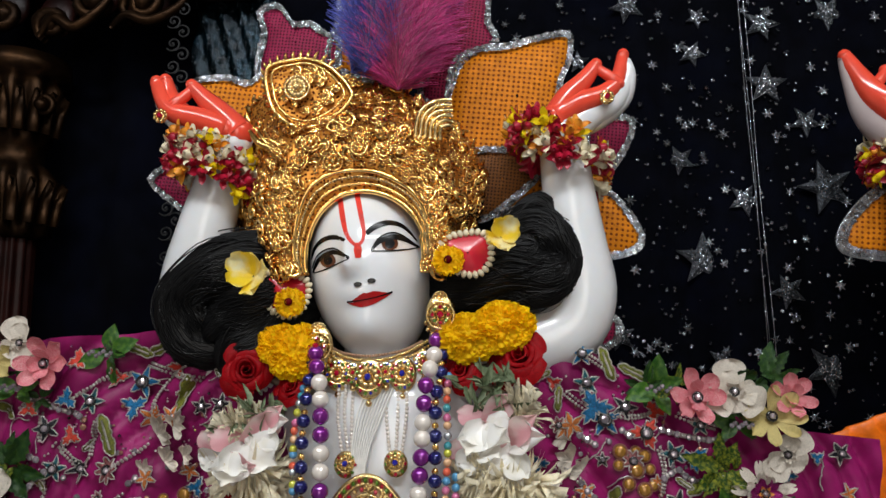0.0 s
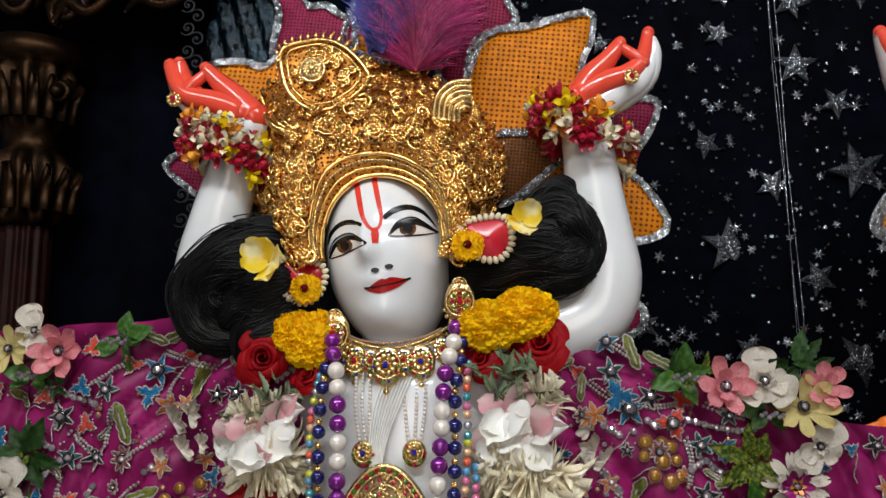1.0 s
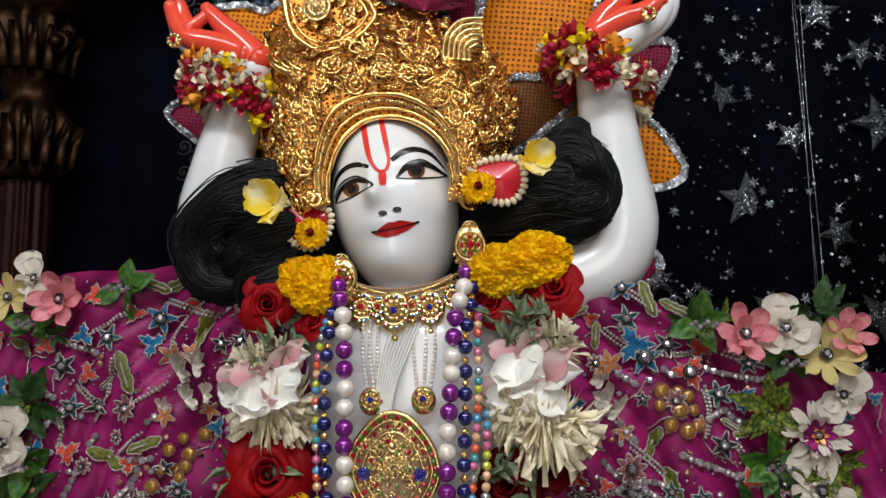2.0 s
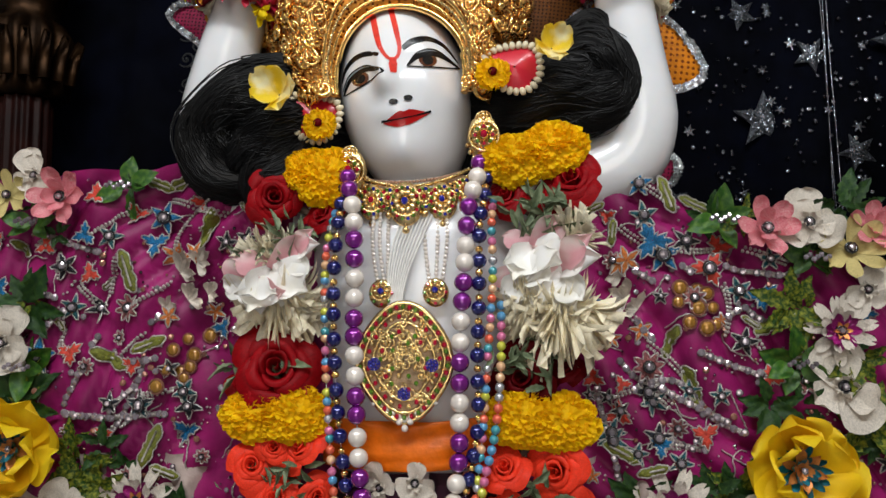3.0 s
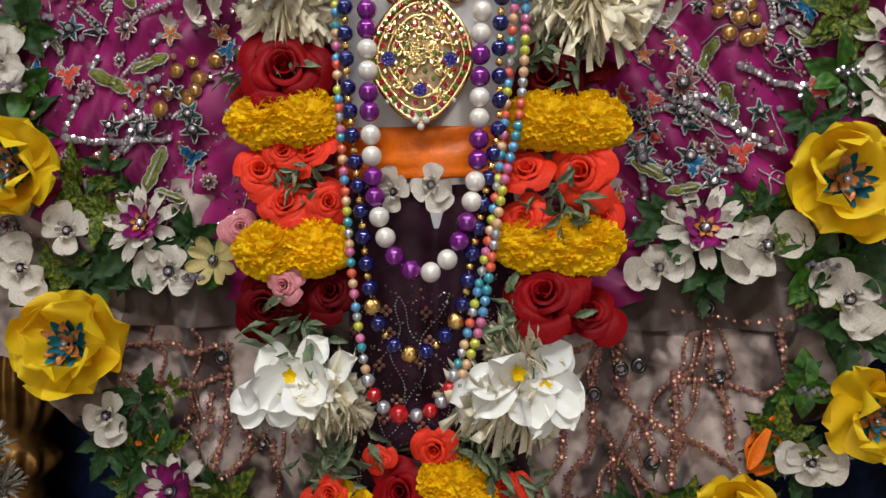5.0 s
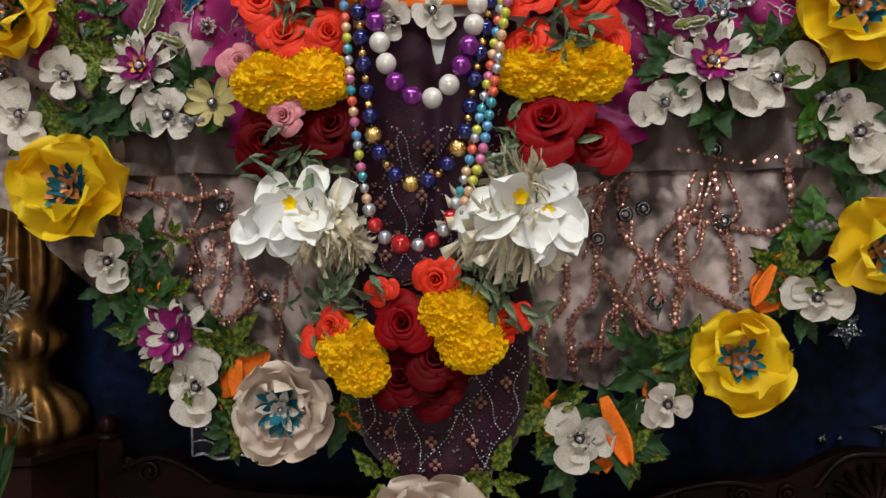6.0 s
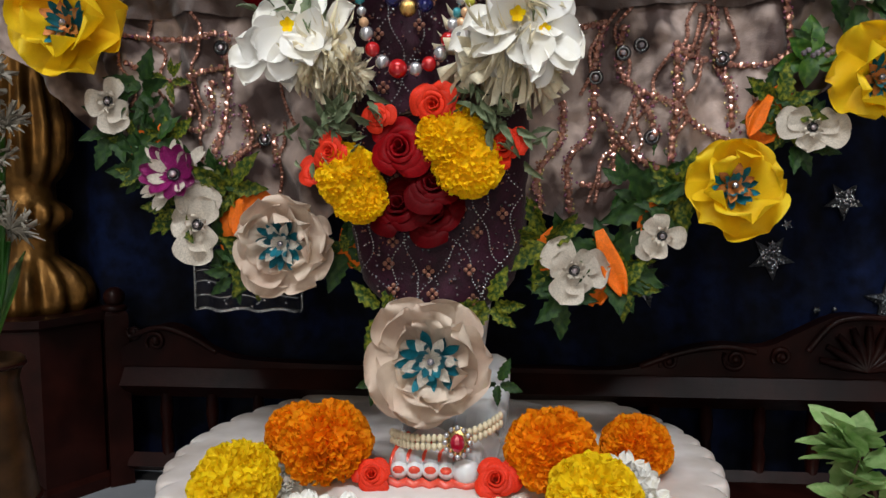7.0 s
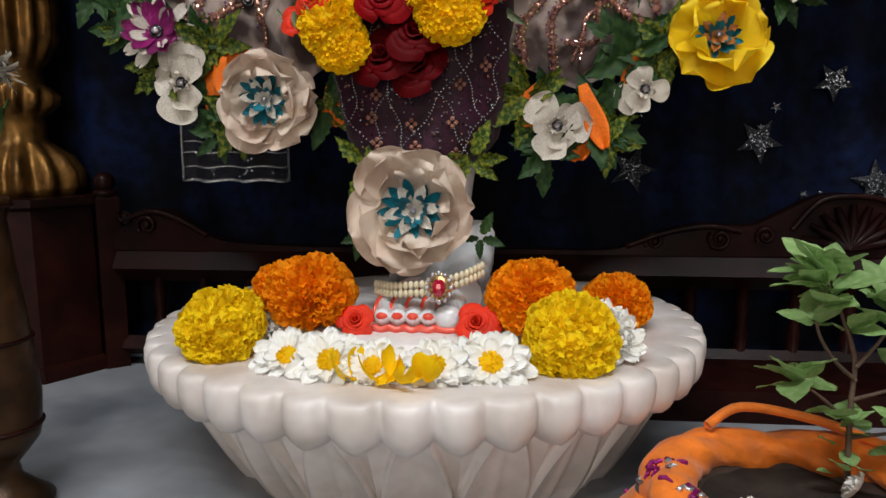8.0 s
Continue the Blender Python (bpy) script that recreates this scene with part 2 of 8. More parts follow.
GREEN_APP = mat("olive_thread_applique", (0.17, 0.18, 0.02), 0.6, 0.1, 0.4, 300, bump=0.8, bump_scale=700)
THREAD = mat("silver_thread", (0.58, 0.54, 0.50), 0.35, 0.55, 0.3, 400, bump=0.8, bump_scale=900)
COPPER = mat("copper_bead_thread", (0.42, 0.19, 0.13), 0.4, 0.5, 0.3, 400, bump=0.8, bump_scale=900)
WOOD = mat("dark_carved_wood", (0.018, 0.0042, 0.003), 0.36, 0, 0.4, 25, second=(0.007, 0.0022, 0.002), blotch=12, bump=0.25, bump_scale=70, spec=0.12)
TERRA = mat("dark_pot_clay", (0.06, 0.035, 0.025), 0.75, 0, 0.3, 40, bump=0.3)
SOIL = mat("dark_soil", (0.025, 0.016, 0.011), 0.95, 0, 0.4, 60, bump=1.0, bump_scale=120)
COTTON = mat("orange_cotton", (0.85, 0.195, 0.008), 0.6, 0, 0.2, 60, bump=0.7, bump_scale=160, sheen=0.2)
PLASTER = mat("hall_plaster", (0.36, 0.33, 0.30), 0.8, 0, 0.06, 8, bump=0.1)
PLUME_P = mat("magenta_feather", (0.52, 0.03, 0.21), 0.7, 0, 0.3, 90, island=0.45, sheen=0.4)
PLUME_B = mat("blue_feather", (0.07, 0.09, 0.50), 0.7, 0, 0.3, 90, island=0.45, sheen=0.4)
RED_CLOTH = mat("red_satin", (0.55, 0.012, 0.03), 0.3, 0, 0.1, 60, coat=0.3)
BUD = mat("ivory_jasmine_bud", (0.72, 0.64, 0.45), 0.5, 0, 0.1, 90, island=0.15)
NET = mat("dark_veil_net", (0.05, 0.045, 0.05), 0.6, 0, 0.5, 300, alpha=0.35)
FOIL = mat("blue_foil", (0.0, 0.008, 0.014), 0.25, 0.7, 0.9, 90, bump=1.0, bump_scale=110)


# ---- mesh helpers ----
class Build:
    """Gathers vertices, faces and material slots of one mesh."""

    def __init__(self):
        self.v, self.f, self.s = [], [], []

    def grid(self, pts, nu, nv, slot=0, close_u=False, close_v=False):
        """pts: nv rows of nu points."""
        o = len(self.v)
        self.v.extend(pts)
        for j in range(nv if close_v else nv - 1):
            for i in range(nu if close_u else nu - 1):
                a, b = j * nu + i, j * nu + (i + 1) % nu
                k = (j + 1) % nv
                self.f.append((o + a, o + b, o + k * nu + (i + 1) % nu, o + k * nu + i))
                self.s.append(slot)

    def tube(self, path, radii, sides=8, slot=0, closed=False, flat=1.0, caps=True):
        path = [Vector(p) for p in path]
        n = len(path)
        if not hasattr(radii, "__len__"):
            radii = [radii] * n
        rows, ref = [], Vector((0.13, 0.98, 0.15)).normalized()
        for i, p in enumerate(path):
            d = (path[(i + 1) % n] - path[i - 1]) if closed else (path[min(i + 1, n - 1)] - path[max(i - 1, 0)])
            d = d.normalized() if d.length > 1e-9 else Vector((0, 0, 1))
            a = ref - d * ref.dot(d)
            a = a.normalized() if a.length > 1e-4 else d.orthogonal().normalized()
            b = d.cross(a)
            for k in range(sides):
                w = 2 * math.pi * k / sides
                rows.append(tuple(p + (a * math.cos(w) * flat + b * math.sin(w)) * radii[i]))
        o = len(self.v)
        self.grid(rows, sides, n, slot, close_u=True, close_v=closed)
        if caps and not closed:
            self.f.append(tuple(o + k for k in range(sides)))
            self.f.append(tuple(o + (n - 1) * sides + k for k in reversed(range(sides))))
            self.s += [slot, slot]

    def ball(self, c, r, slot=0, nu=8, nv=6, squash=(1, 1, 1), turn=None):
        rows = []
        for j in range(nv + 1):
            th = math.pi * j / nv
            for i in range(nu):
                ph = 2 * math.pi * i / nu
                q = Vector((math.sin(th) * math.cos(ph) * squash[0], math.sin(th) * math.sin(ph) * squash[1], math.cos(th) * squash[2])) * r
                if turn is not None:
                    q = turn @ q
                rows.append((c[0] + q[0], c[1] + q[1], c[2] + q[2]))
        self.grid(rows, nu, nv + 1, slot, close_u=True)

    def petal(self, m, length, width, cup=0.3, curl=0.0, ruffle=0.0, nu=5, nv=6, slot=0, point=0.0, rnd=random, narrow=0.35, notch=0.0, waves=2.5):
        """A petal that grows along +y from m's origin, its face to +z; curl bends it up (or down), cup lifts its edges."""
        rows, ph = [], rnd.uniform(0, 6.28)
        for j in range(nv):
            t = 1 - (1 - j / (nv - 1)) ** 1.7
            prof = (narrow + (1 - narrow) * math.sin(min(t * 1.15, 1) * math.pi / 2)) if t < 0.87 else 1.0
            end = math.sqrt(max(0.0, 1 - ((t - 0.62) / 0.39) ** 2)) if t > 0.62 else 1.0
            end = end * (1 - point) + point * (1 - t) / 0.38 if t > 0.62 else 1.0
            w = width * 0.5 * prof * max(end, 0.03)
            ang = curl * t
            for i in range(nu):
                s = -1 + 2 * i / (nu - 1)
                y = length * (math.sin(ang) / curl * 1.0 if abs(curl) > 1e-3 else t)
                z = length * ((1 - math.cos(ang)) / curl if abs(curl) > 1e-3 else 0.0)
                y -= notch * length * (1 - abs(s)) * max(0, t - 0.7)
                z += cup * width * 0.5 * s * s * (0.4 + 0.6 * t) + ruffle * t * math.sin(ph + s * waves + t * 3.1)
                rows.append(tuple(m @ Vector((s * w, y, z))))
        self.grid(rows, nu, nv, slot)

    def take(self):
        """Hands over what was gathered, and starts anew."""
        done = Build()
        done.v, done.f, done.s = self.v, self.f, self.s
        self.v, self.f, self.s = [], [], []
        return done

    def mesh(self, name, mats, smooth=True):
        me = bpy.data.meshes.new(name)
        me.from_pydata([tuple(p) for p in self.v], [], self.f)
        for k in mats if isinstance(mats, (list, tuple)) else [mats]:
            me.materials.append(k)
        me.polygons.foreach_set("material_index", self.s)
        me.polygons.foreach_set("use_smooth", [smooth] * len(self.f))
        me.validate()
        me.update()
        return me


def part(name, b, mats, parent, label="", smooth=True, m=None):
    if isinstance(b, list):
        # a bloom whose petals are pieces of their own
        ob = new(name)
        ob.empty_display_size = 0.01
        ob.parent = parent
        if m is not None:
            ob.matrix_basis = m
        for me in b:
            new(me.name.split(".")[0], me).parent = ob
        return tagged(ob, label)
    me = b if isinstance(b, bpy.types.Mesh) else b.mesh(name, mats, smooth)
    ob = new(name, me)
    ob.parent = parent
    if m is not None:
        ob.matrix_basis = m
    return tagged(ob, label)


def thing(name, label, category, group="", m=None, kind=""):
    ob = new(name)
    ob.empty_display_size = 0.02
    if m is not None:
        ob.matrix_basis = m
    return tagged(ob, label, category, group, kind)


def solid(name, b, mats, label, category, group="", kind="", smooth=True, m=None):
    ob = new(name, b.mesh(name, mats, smooth))
    if m is not None:
        ob.matrix_basis = m
    return tagged(ob, label, category, group, kind)


def smooth_path(pts, n, closed=False):
    """n points along a Catmull-Rom curve through pts."""
    p = [Vector(q) for q in pts]
    k = len(p)
    out = []
    spans = k if closed else k - 1
    for i in range(n):
        u = i * spans / (n if closed else n - 1)
        a = min(int(u), spans - 1)
        t = u - a
        g = (lambda j: p[j % k]) if closed else (lambda j: p[max(0, min(k - 1, j))])
        p0, p1, p2, p3 = g(a - 1), g(a), g(a + 1), g(a + 2)
        out.append(0.5 * ((2 * p1) + (p2 - p0) * t + (2 * p0 - 5 * p1 + 4 * p2 - p3) * t * t + (3 * p1 - p0 - 3 * p2 + p3) * t ** 3))
    return out


def even(pts, step):
    """Points at even steps along a smooth curve through pts."""
    fine = smooth_path(pts, 40 * len(pts))
    out, left = [fine[0]], step
    for a, b in zip(fine, fine[1:]):
        d = (b - a).length
        while d >= left and d > 0:
            a = a + (b - a) * (left / d)
            out.append(a)
            d, left = (b - a).length, step
        left -= d
    return out


def facing(x, y, z, roll=0.0, tilt=0.0, pan=0.0, size=1.0):
    """A pose whose +z looks at the hall (to -y); tilt leans it up, pan to +x."""
    return pose(x, y, z, 90 - tilt, 0, pan) @ pose(0, 0, 0, 0, 0, roll) @ Matrix.Scale(size, 4)


# ---- the hall and the altar niche ----
def slab(name, lo, hi, material, label, category, bevel=0.0):
    bm = bmesh.new()
    bmesh.ops.create_cube(bm, size=1)
    for v in bm.verts:
        v.co = Vector([(lo[i] + hi[i]) / 2 + v.co[i] * (hi[i] - lo[i]) for i in range(3)])
    if bevel:
        bmesh.ops.bevel(bm, geom=bm.edges[:], offset=bevel, segments=2, affect="EDGES")
    me = bpy.data.meshes.new(name)
    bm.to_mesh(me)
    bm.free()
    me.materials.append(material)
    return tagged(new(name, me), label, category, kind="structure")


slab("floor", (-2.0, -3.6, -0.1), (2.0, 0.62, 0.0), FLOOR, "grey-white polished marble altar floor", "floor")
slab("wall_back", (-2.0, 0.55, 0.0), (2.0, 0.65, 2.6), BLACK_CLOTH, "dark wall behind the altar curtain", "wall")
slab("wall_left", (-2.1, -3.6, 0.0), (-2.0, 0.65, 2.6), PLASTER, "plain plastered hall side wall", "wall")
slab("wall_right", (2.0, -3.6, 0.0), (2.1, 0.65, 2.6), PLASTER, "plain plastered hall side wall", "wall")
# the front wall's opening is made up to hold the fill lamp
slab("wall_front", (-2.1, -3.7, 0.0), (-0.6, -3.6, 2.6), PLASTER, "plain plastered wall beside the opening added for the fill lamp", "wall")
slab("wall_front", (0.8, -3.7, 0.0), (2.1, -3.6, 2.6), PLASTER, "plain plastered wall beside the opening added for the fill lamp", "wall")
slab("wall_front", (-0.6, -3.7, 2.05), (0.8, -3.6, 2.6), PLASTER, "plain plastered wall over the opening added for the fill lamp", "wall")
slab("ceiling", (-2.1, -3.7, 2.6), (2.1, 0.65, 2.7), PLASTER, "plain plastered hall ceiling", "ceiling")

CURTAIN_Y = 0.27


def curtain_y(x, z):
    return CURTAIN_Y + 0.012 * math.sin(x * 31 + 0.8 * math.sin(z * 3)) + 0.007 * math.sin(x * 67 + 1.3 + z * 1.1) + 0.006 * noise.noise((x * 9, z * 4, 3.0))


def backdrop_curtain():
    b, nu, nv = Build(), 260, 60
    b.grid([(-1.5 + 3.0 * i / (nu - 1), curtain_y(-1.5 + 3.0 * i / (nu - 1), 2.55 * j / (nv - 1)), 0.02 + 2.5 * j / (nv - 1)) for j in range(nv) for i in range(nu)], nu, nv)
    ob = solid("backdrop_curtain", b, VELVET, "dark navy velvet curtain with silver sequin stars", "curtain", kind="structure")
    mod = ob.modifiers.new("thick", "SOLIDIFY")
    mod.thickness = 0.003
    low = Build()
    low.grid([(-1.5 + 3.0 * i / 259, curtain_y(-1.5 + 3.0 * i / 259, 0.72 * j / 23) - 0.010 + 0.006 * noise.noise((i * 0.21, j * 0.25, 9)), 0.005 + 0.745 * j / 23) for j in range(24) for i in range(260)], 260, 24)
    lower = solid("backdrop_drape", low, BLUE_VELVET, "crushed navy blue velvet drape below the star curtain", "drape", kind="structure")
    rnd = random.Random(5)

    def star(x, z, r, turn, tips=5, inner=0.42, name="star"):
        s = Build()
        n = tips * 2
        ring = [(math.cos(turn + math.pi * k / tips) * (r if k % 2 == 0 else r * inner), math.sin(turn + math.pi * k / tips) * (r if k % 2 == 0 else r * inner)) for k in range(n)]
        y = curtain_y(x, z) - (0.004 if z > 0.75 else 0.020)
        s.v = [(x + p, y - 0.001, z + q) for p, q in ring] + [(x + p, y + 0.003, z + q) for p, q in ring] + [(x, y - 0.002 - r * 0.10, z)]
        s.f = [(k, 2 * n, (k + 1) % n) for k in range(n)] + [(k, (k + 1) % n, n + (k + 1) % n, n + k) for k in range(n)]
        s.s = [0] * len(s.f)
        if r > 0.012:
            for _ in range(int(r * 3200)):
                a, d = rnd.uniform(0, 6.28), r * 0.75 * rnd.random() ** 0.7
                f = abs(((a - turn) / (math.pi / tips)) % 2 - 1)
                d *= 0.5 + 0.5 * f
                s.ball((x + math.cos(a) * d, y - 0.002 - r * 0.08 * (1 - d / r), z + math.sin(a) * d), rnd.uniform(0.0009, 0.0019), 1, 5, 3, (1, 0.5, 1))
        part(name, s, [STAR_BASE if r > 0.012 else TINSEL, TINSEL], ob if z > 0.75 else lower, smooth=False)

    big = [(0.593, 1.505, 0.030), (0.488, 1.470, 0.024), (0.592, 1.403, 0.034), (0.662, 1.349, 0.028), (0.458, 1.293, 0.026), (0.680, 1.237, 0.046), (0.548, 1.219, 0.028), (0.479, 1.128, 0.044), (0.596, 1.072, 0.028),
           (0.338, 1.010, 0.024), (0.491, 0.969, 0.024), (0.660, 0.952, 0.042), (0.382, 1.548, 0.03), (0.719, 1.539, 0.034), (0.500, 1.533, 0.02), (0.30, 1.46, 0.02)]
    for x, z, r in big:
        star(x, z, r, rnd.uniform(0, 6))
    for _ in range(430):
        x, z = rnd.uniform(0.17, 0.78), rnd.uniform(0.86, 1.72)
        star(x, z, rnd.choice((0.003, 0.003, 0.004, 0.005, 0.008, 0.010)), rnd.uniform(0, 6), 6, 0.4, "sequin_star")
    dust = Build()
    for _ in range(620):
        x, z, r, w = rnd.uniform(0.15, 0.80), rnd.uniform(0.86, 1.74), rnd.uniform(0.0012, 0.0030), rnd.uniform(0, 6.28)
        o, y = len(dust.v), curtain_y(x, z) - 0.003
        dust.v += [(x + r * math.cos(w + math.pi * q / 3), y - 0.0008 * (q % 2), z + r * math.sin(w + math.pi * q / 3)) for q in range(6)] + [(x, y - 0.0016, z)]
        dust.f += [(o + q, o + 6, o + (q + 1) % 6) for q in range(6)]
        dust.s += [0] * 6
    tagged(part("sequin_dust", dust, TINSEL, ob, "tiny silver sequins", smooth=False), kind="stuff")
    for x, z, r in ((0.491, 0.383, 0.026), (0.405, 0.309, 0.030), (0.245, 0.272, 0.032), (0.549, 0.254, 0.032), (0.424, 0.352, 0.008)):
        star(x, z, r, rnd.uniform(0, 6))
    for _ in range(34):
        star(rnd.uniform(0.12, 0.75), rnd.uniform(0.2, 0.7), rnd.choice((0.003, 0.004, 0.006)), rnd.uniform(0, 6), 6, 0.5, "sequin_star")
    for k, dx in enumerate((0.0, 0.006, -0.004)):
        t = Build()
        t.tube([(0.565 + dx - 0.008 * (j / 40) + 0.0012 * math.sin(j * 0.35 + k * 2), curtain_y(0.56, 1.3) - 0.016 - 0.002 * k, 1.85 - 0.95 * j / 40) for j in range(41)], 0.0008, 4)
        part("tinsel_strip", t, TINSEL, ob)


backdrop_curtain()


# ---- lotus pedestal ----
def lotus_pedestal():
    b, n, k = Build(), 44, 12
    R, H = 0.279, 0.132
    # radius factor, height and depth of the grooves: flat top, short scalloped lip, plain core behind the lower petals
    prof = [(0.0, 0.146, 0), (0.45, 0.146, 0), (0.57, 0.1455, 0), (0.588, 0.142, 0), (0.60, H + 0.001, 0), (0.66, H - 0.001, 0), (0.80, H - 0.001, 0), (0.87, H, 0.0), (0.91, H, 0.012), (0.955, H - 0.0002, 0.036), (0.980, H - 0.0008, 0.052), (0.993, H - 0.0030, 0.060),
            (0.999, H - 0.008, 0.062), (1.0, H - 0.018, 0.062), (0.995, H - 0.028, 0.058), (0.982, H - 0.036, 0.050), (0.960, H - 0.042, 0.035), (0.925, H - 0.045, 0.02), (0.88, H - 0.044, 0.0), (0.78, H - 0.047, 0), (0.68, 0.030, 0), (0.62, 0.002, 0), (0.62, 0.0, 0)]
    around = n * k
    rows = []
    for r, z, groove in prof:
        for i in range(around):
            a = 2 * math.pi * (i / around - 0.25)
            s = abs(2 * (i % k) / k - 1)
            lobe = 1 + 0.25 * math.sin(i // k * 2.3)
            gap = s ** 3
            rr = R * (r - groove * 0.68 * gap * lobe)
            dz = 0.010 * s ** 1.3 * min(1.0, (H - z) / 0.042) if r > 0.85 and z < H - 0.004 else 0.0
            rows.append((rr * math.cos(a), rr * math.sin(a), z + dz))
    b.grid(rows, around, len(prof), close_u=True)
    base = solid("lotus_pedestal", b, STONE, "white marble lotus pedestal with carved scalloped petals", "pedestal")
    # the lower row: hollowed petals with raised, pointed outlines that run up under the lip, and the tips of others between them
    m, nu, nv = n // 2, 33, 22
    blade, pts = Build(), []
    for j in range(nv):
        t = j / (nv - 1)
        z = 0.104 * t
        r0 = 0.186 + 0.060 * t ** 0.9
        w = 0.97 * (1 - max(0.0, t - 0.10) ** 1.7 * 1.06)
        for i in range(nu):
            c = i - nu // 2
            inside = abs(c) <= 10
            f = abs(c) / 10 if inside else (abs(c) - 10) / 6
            s = math.copysign(f * w if inside else w + f * (1 - w), c)
            if inside:
                h = 0.0045 + 0.0095 * f ** 2.4 * min(1.0, w * 2.5) + 0.004 * math.exp(-(f / 0.16) ** 2) * (1 - t)
            else:
                h = 0.0045 + 0.0095 * min(1.0, w * 2.5) - 0.013 * min(1.0, f * 4) * (1 - f * 0.75)
            a = s * math.pi / m
            pts.append(((r0 + h) * math.sin(a), -(r0 + h) * math.cos(a), z))
    blade.grid(pts, nu, nv)
    me = blade.mesh("carved_petal", STONE)
    for q in range(m):
        part("carved_petal", me, STONE, base, m=Matrix.Rotation(2 * math.pi * (q + 0.3) / m, 4, "Z"))


lotus_pedestal()


# ---- the marble statue: one plain mesh ----
HEAD = Vector((-0.006, -0.022, 1.083))
HEAD_TURN = Euler((radians(-6), radians(-9), radians(-9))).to_matrix()


def statue():
    b = Build()
    # head
    nu, nv = 72, 60
    rows = []
    for j in range(nv + 1):
        th = math.pi * j / nv
        for i in range(nu):
            ph = 2 * math.pi * i / nu
            d = Vector((math.sin(th) * math.cos(ph), math.sin(th) * math.sin(ph), math.cos(th)))
            wide = 0.0715 * (1 - 0.05 * max(0, -d.z) ** 1.6 - 0.04 * max(0, d.z))
            p = Vector((d.x * wide, d.y * 0.082, d.z * (0.106 if d.z > 0 else 0.113)))
            if d.y < 0:
                front = -d.y
                p.y -= 0.016 * math.exp(-((p.x / 0.010) ** 2) - ((p.z + 0.018) / 0.013) ** 2) + 0.008 * math.exp(-((p.x / 0.008) ** 2) - ((p.z - 0.004) / 0.024) ** 2)
                p.y -= 0.005 * math.exp(-((p.x / 0.020) ** 2) - ((p.z + 0.047) / 0.009) ** 2)
                p.y -= 0.010 * math.exp(-((p.x / 0.026) ** 2) - ((p.z + 0.085) / 0.020) ** 2)
                for side in (-1, 1):
                    p.y += 0.004 * front * math.exp(-(((p.x - side * 0.032) / 0.018) ** 2) - ((p.z - 0.012) / 0.010) ** 2)
                    p.y -= 0.003 * math.exp(-(((p.x - side * 0.036) / 0.02) ** 2) - ((p.z + 0.03) / 0.02) ** 2)
            rows.append(tuple(HEAD + HEAD_TURN @ p))
    b.grid(rows, nu, nv + 1, 0, close_u=True)
    from_head = (list(b.v), list(b.f))
    # neck, chest, waist, hips under the clothes
    b.tube([(0.0, -0.01, 1.03), (0.0, -0.01, 0.985), (0.0, 0.0, 0.95)], [0.040, 0.040, 0.05], 20)
    body = [(0.0, -0.02, 0.985, 0.04), (0.0, -0.015, 0.96, 0.10), (0.0, -0.02, 0.92, 0.115), (0.0, -0.03, 0.86, 0.105), (0.0, -0.03, 0.79, 0.09), (0.0, -0.025, 0.73, 0.09), (0.0, -0.01, 0.66, 0.10),
            (0.0, 0.0, 0.5, 0.085), (0.0, 0.0, 0.34, 0.06), (0.01, 0.0, 0.24, 0.036), (0.015, 0.01, 0.16, 0.032)]
    b.tube([p[:3] for p in body], [p[3] for p in body], 28, flat=0.62)

    # arms raised over the head; elbows outwards
    def arm(pts, radii):
        path = smooth_path(pts, 26)
        rr = np.interp(np.linspace(0, len(pts) - 1, 26), range(len(pts)), radii)
        b.tube(path, list(rr), 20)
    arm([(-0.10, 0.0, 0.94), (-0.20, 0.0, 0.99), (-0.222, -0.01, 1.06), (-0.205, -0.025, 1.13), (-0.188, -0.03, 1.19), (-0.185, -0.035, 1.235)], [0.04, 0.042, 0.040, 0.034, 0.029, 0.026])
    arm([(0.10, 0.0, 0.94), (0.170, -0.015, 0.985), (0.222, -0.02, 1.008), (0.240, -0.028, 1.048), (0.235, -0.033, 1.10), (0.228, -0.036, 1.16), (0.223, -0.04, 1.225)], [0.038, 0.040, 0.041, 0.038, 0.034, 0.031, 0.0275])

    # hands: white backs, red palms and fingers, thumb and first finger closed in a ring
    def finger(pts, r0, r1, slot):
        path = smooth_path(pts, 14)
        b.tube(path, [r0 + (r1 - r0) * i / 13 for i in range(14)], 12, slot)
        b.ball(path[-1], r1, slot, 10, 6)
        b.ball(path[0], r0, slot, 10, 6)
    y = -0.045
    # hand on the statue's right
    finger([(-0.165, y, 1.236), (-0.200, y, 1.250), (-0.232, y, 1.264), (-0.250, y, 1.285), (-0.262, y + .004, 1.312)], 0.021, 0.0085, 0)
    finger([(-0.172, y - 0.008, 1.250), (-0.205, y - 0.012, 1.262), (-0.236, y - 0.010, 1.272), (-0.252, y - 0.006, 1.292), (-0.263, y, 1.316)], 0.017, 0.008, 1)
    finger([(-0.225, y - 0.006, 1.27), (-0.238, y - 0.004, 1.285), (-0.246, y, 1.300), (-0.252, y, 1.318)], 0.013, 0.0078, 1)
    finger([(-0.160, y - 0.004, 1.246), (-0.182, y - 0.008, 1.270), (-0.200, y - 0.010, 1.288), (-0.216, y - 0.010, 1.306)], 0.019, 0.0075, 1)
    finger([(-0.243, y - 0.012, 1.274), (-0.232, y - 0.014, 1.283), (-0.222, y - 0.012, 1.292), (-0.214, y - 0.010, 1.301)], 0.008, 0.006, 1)
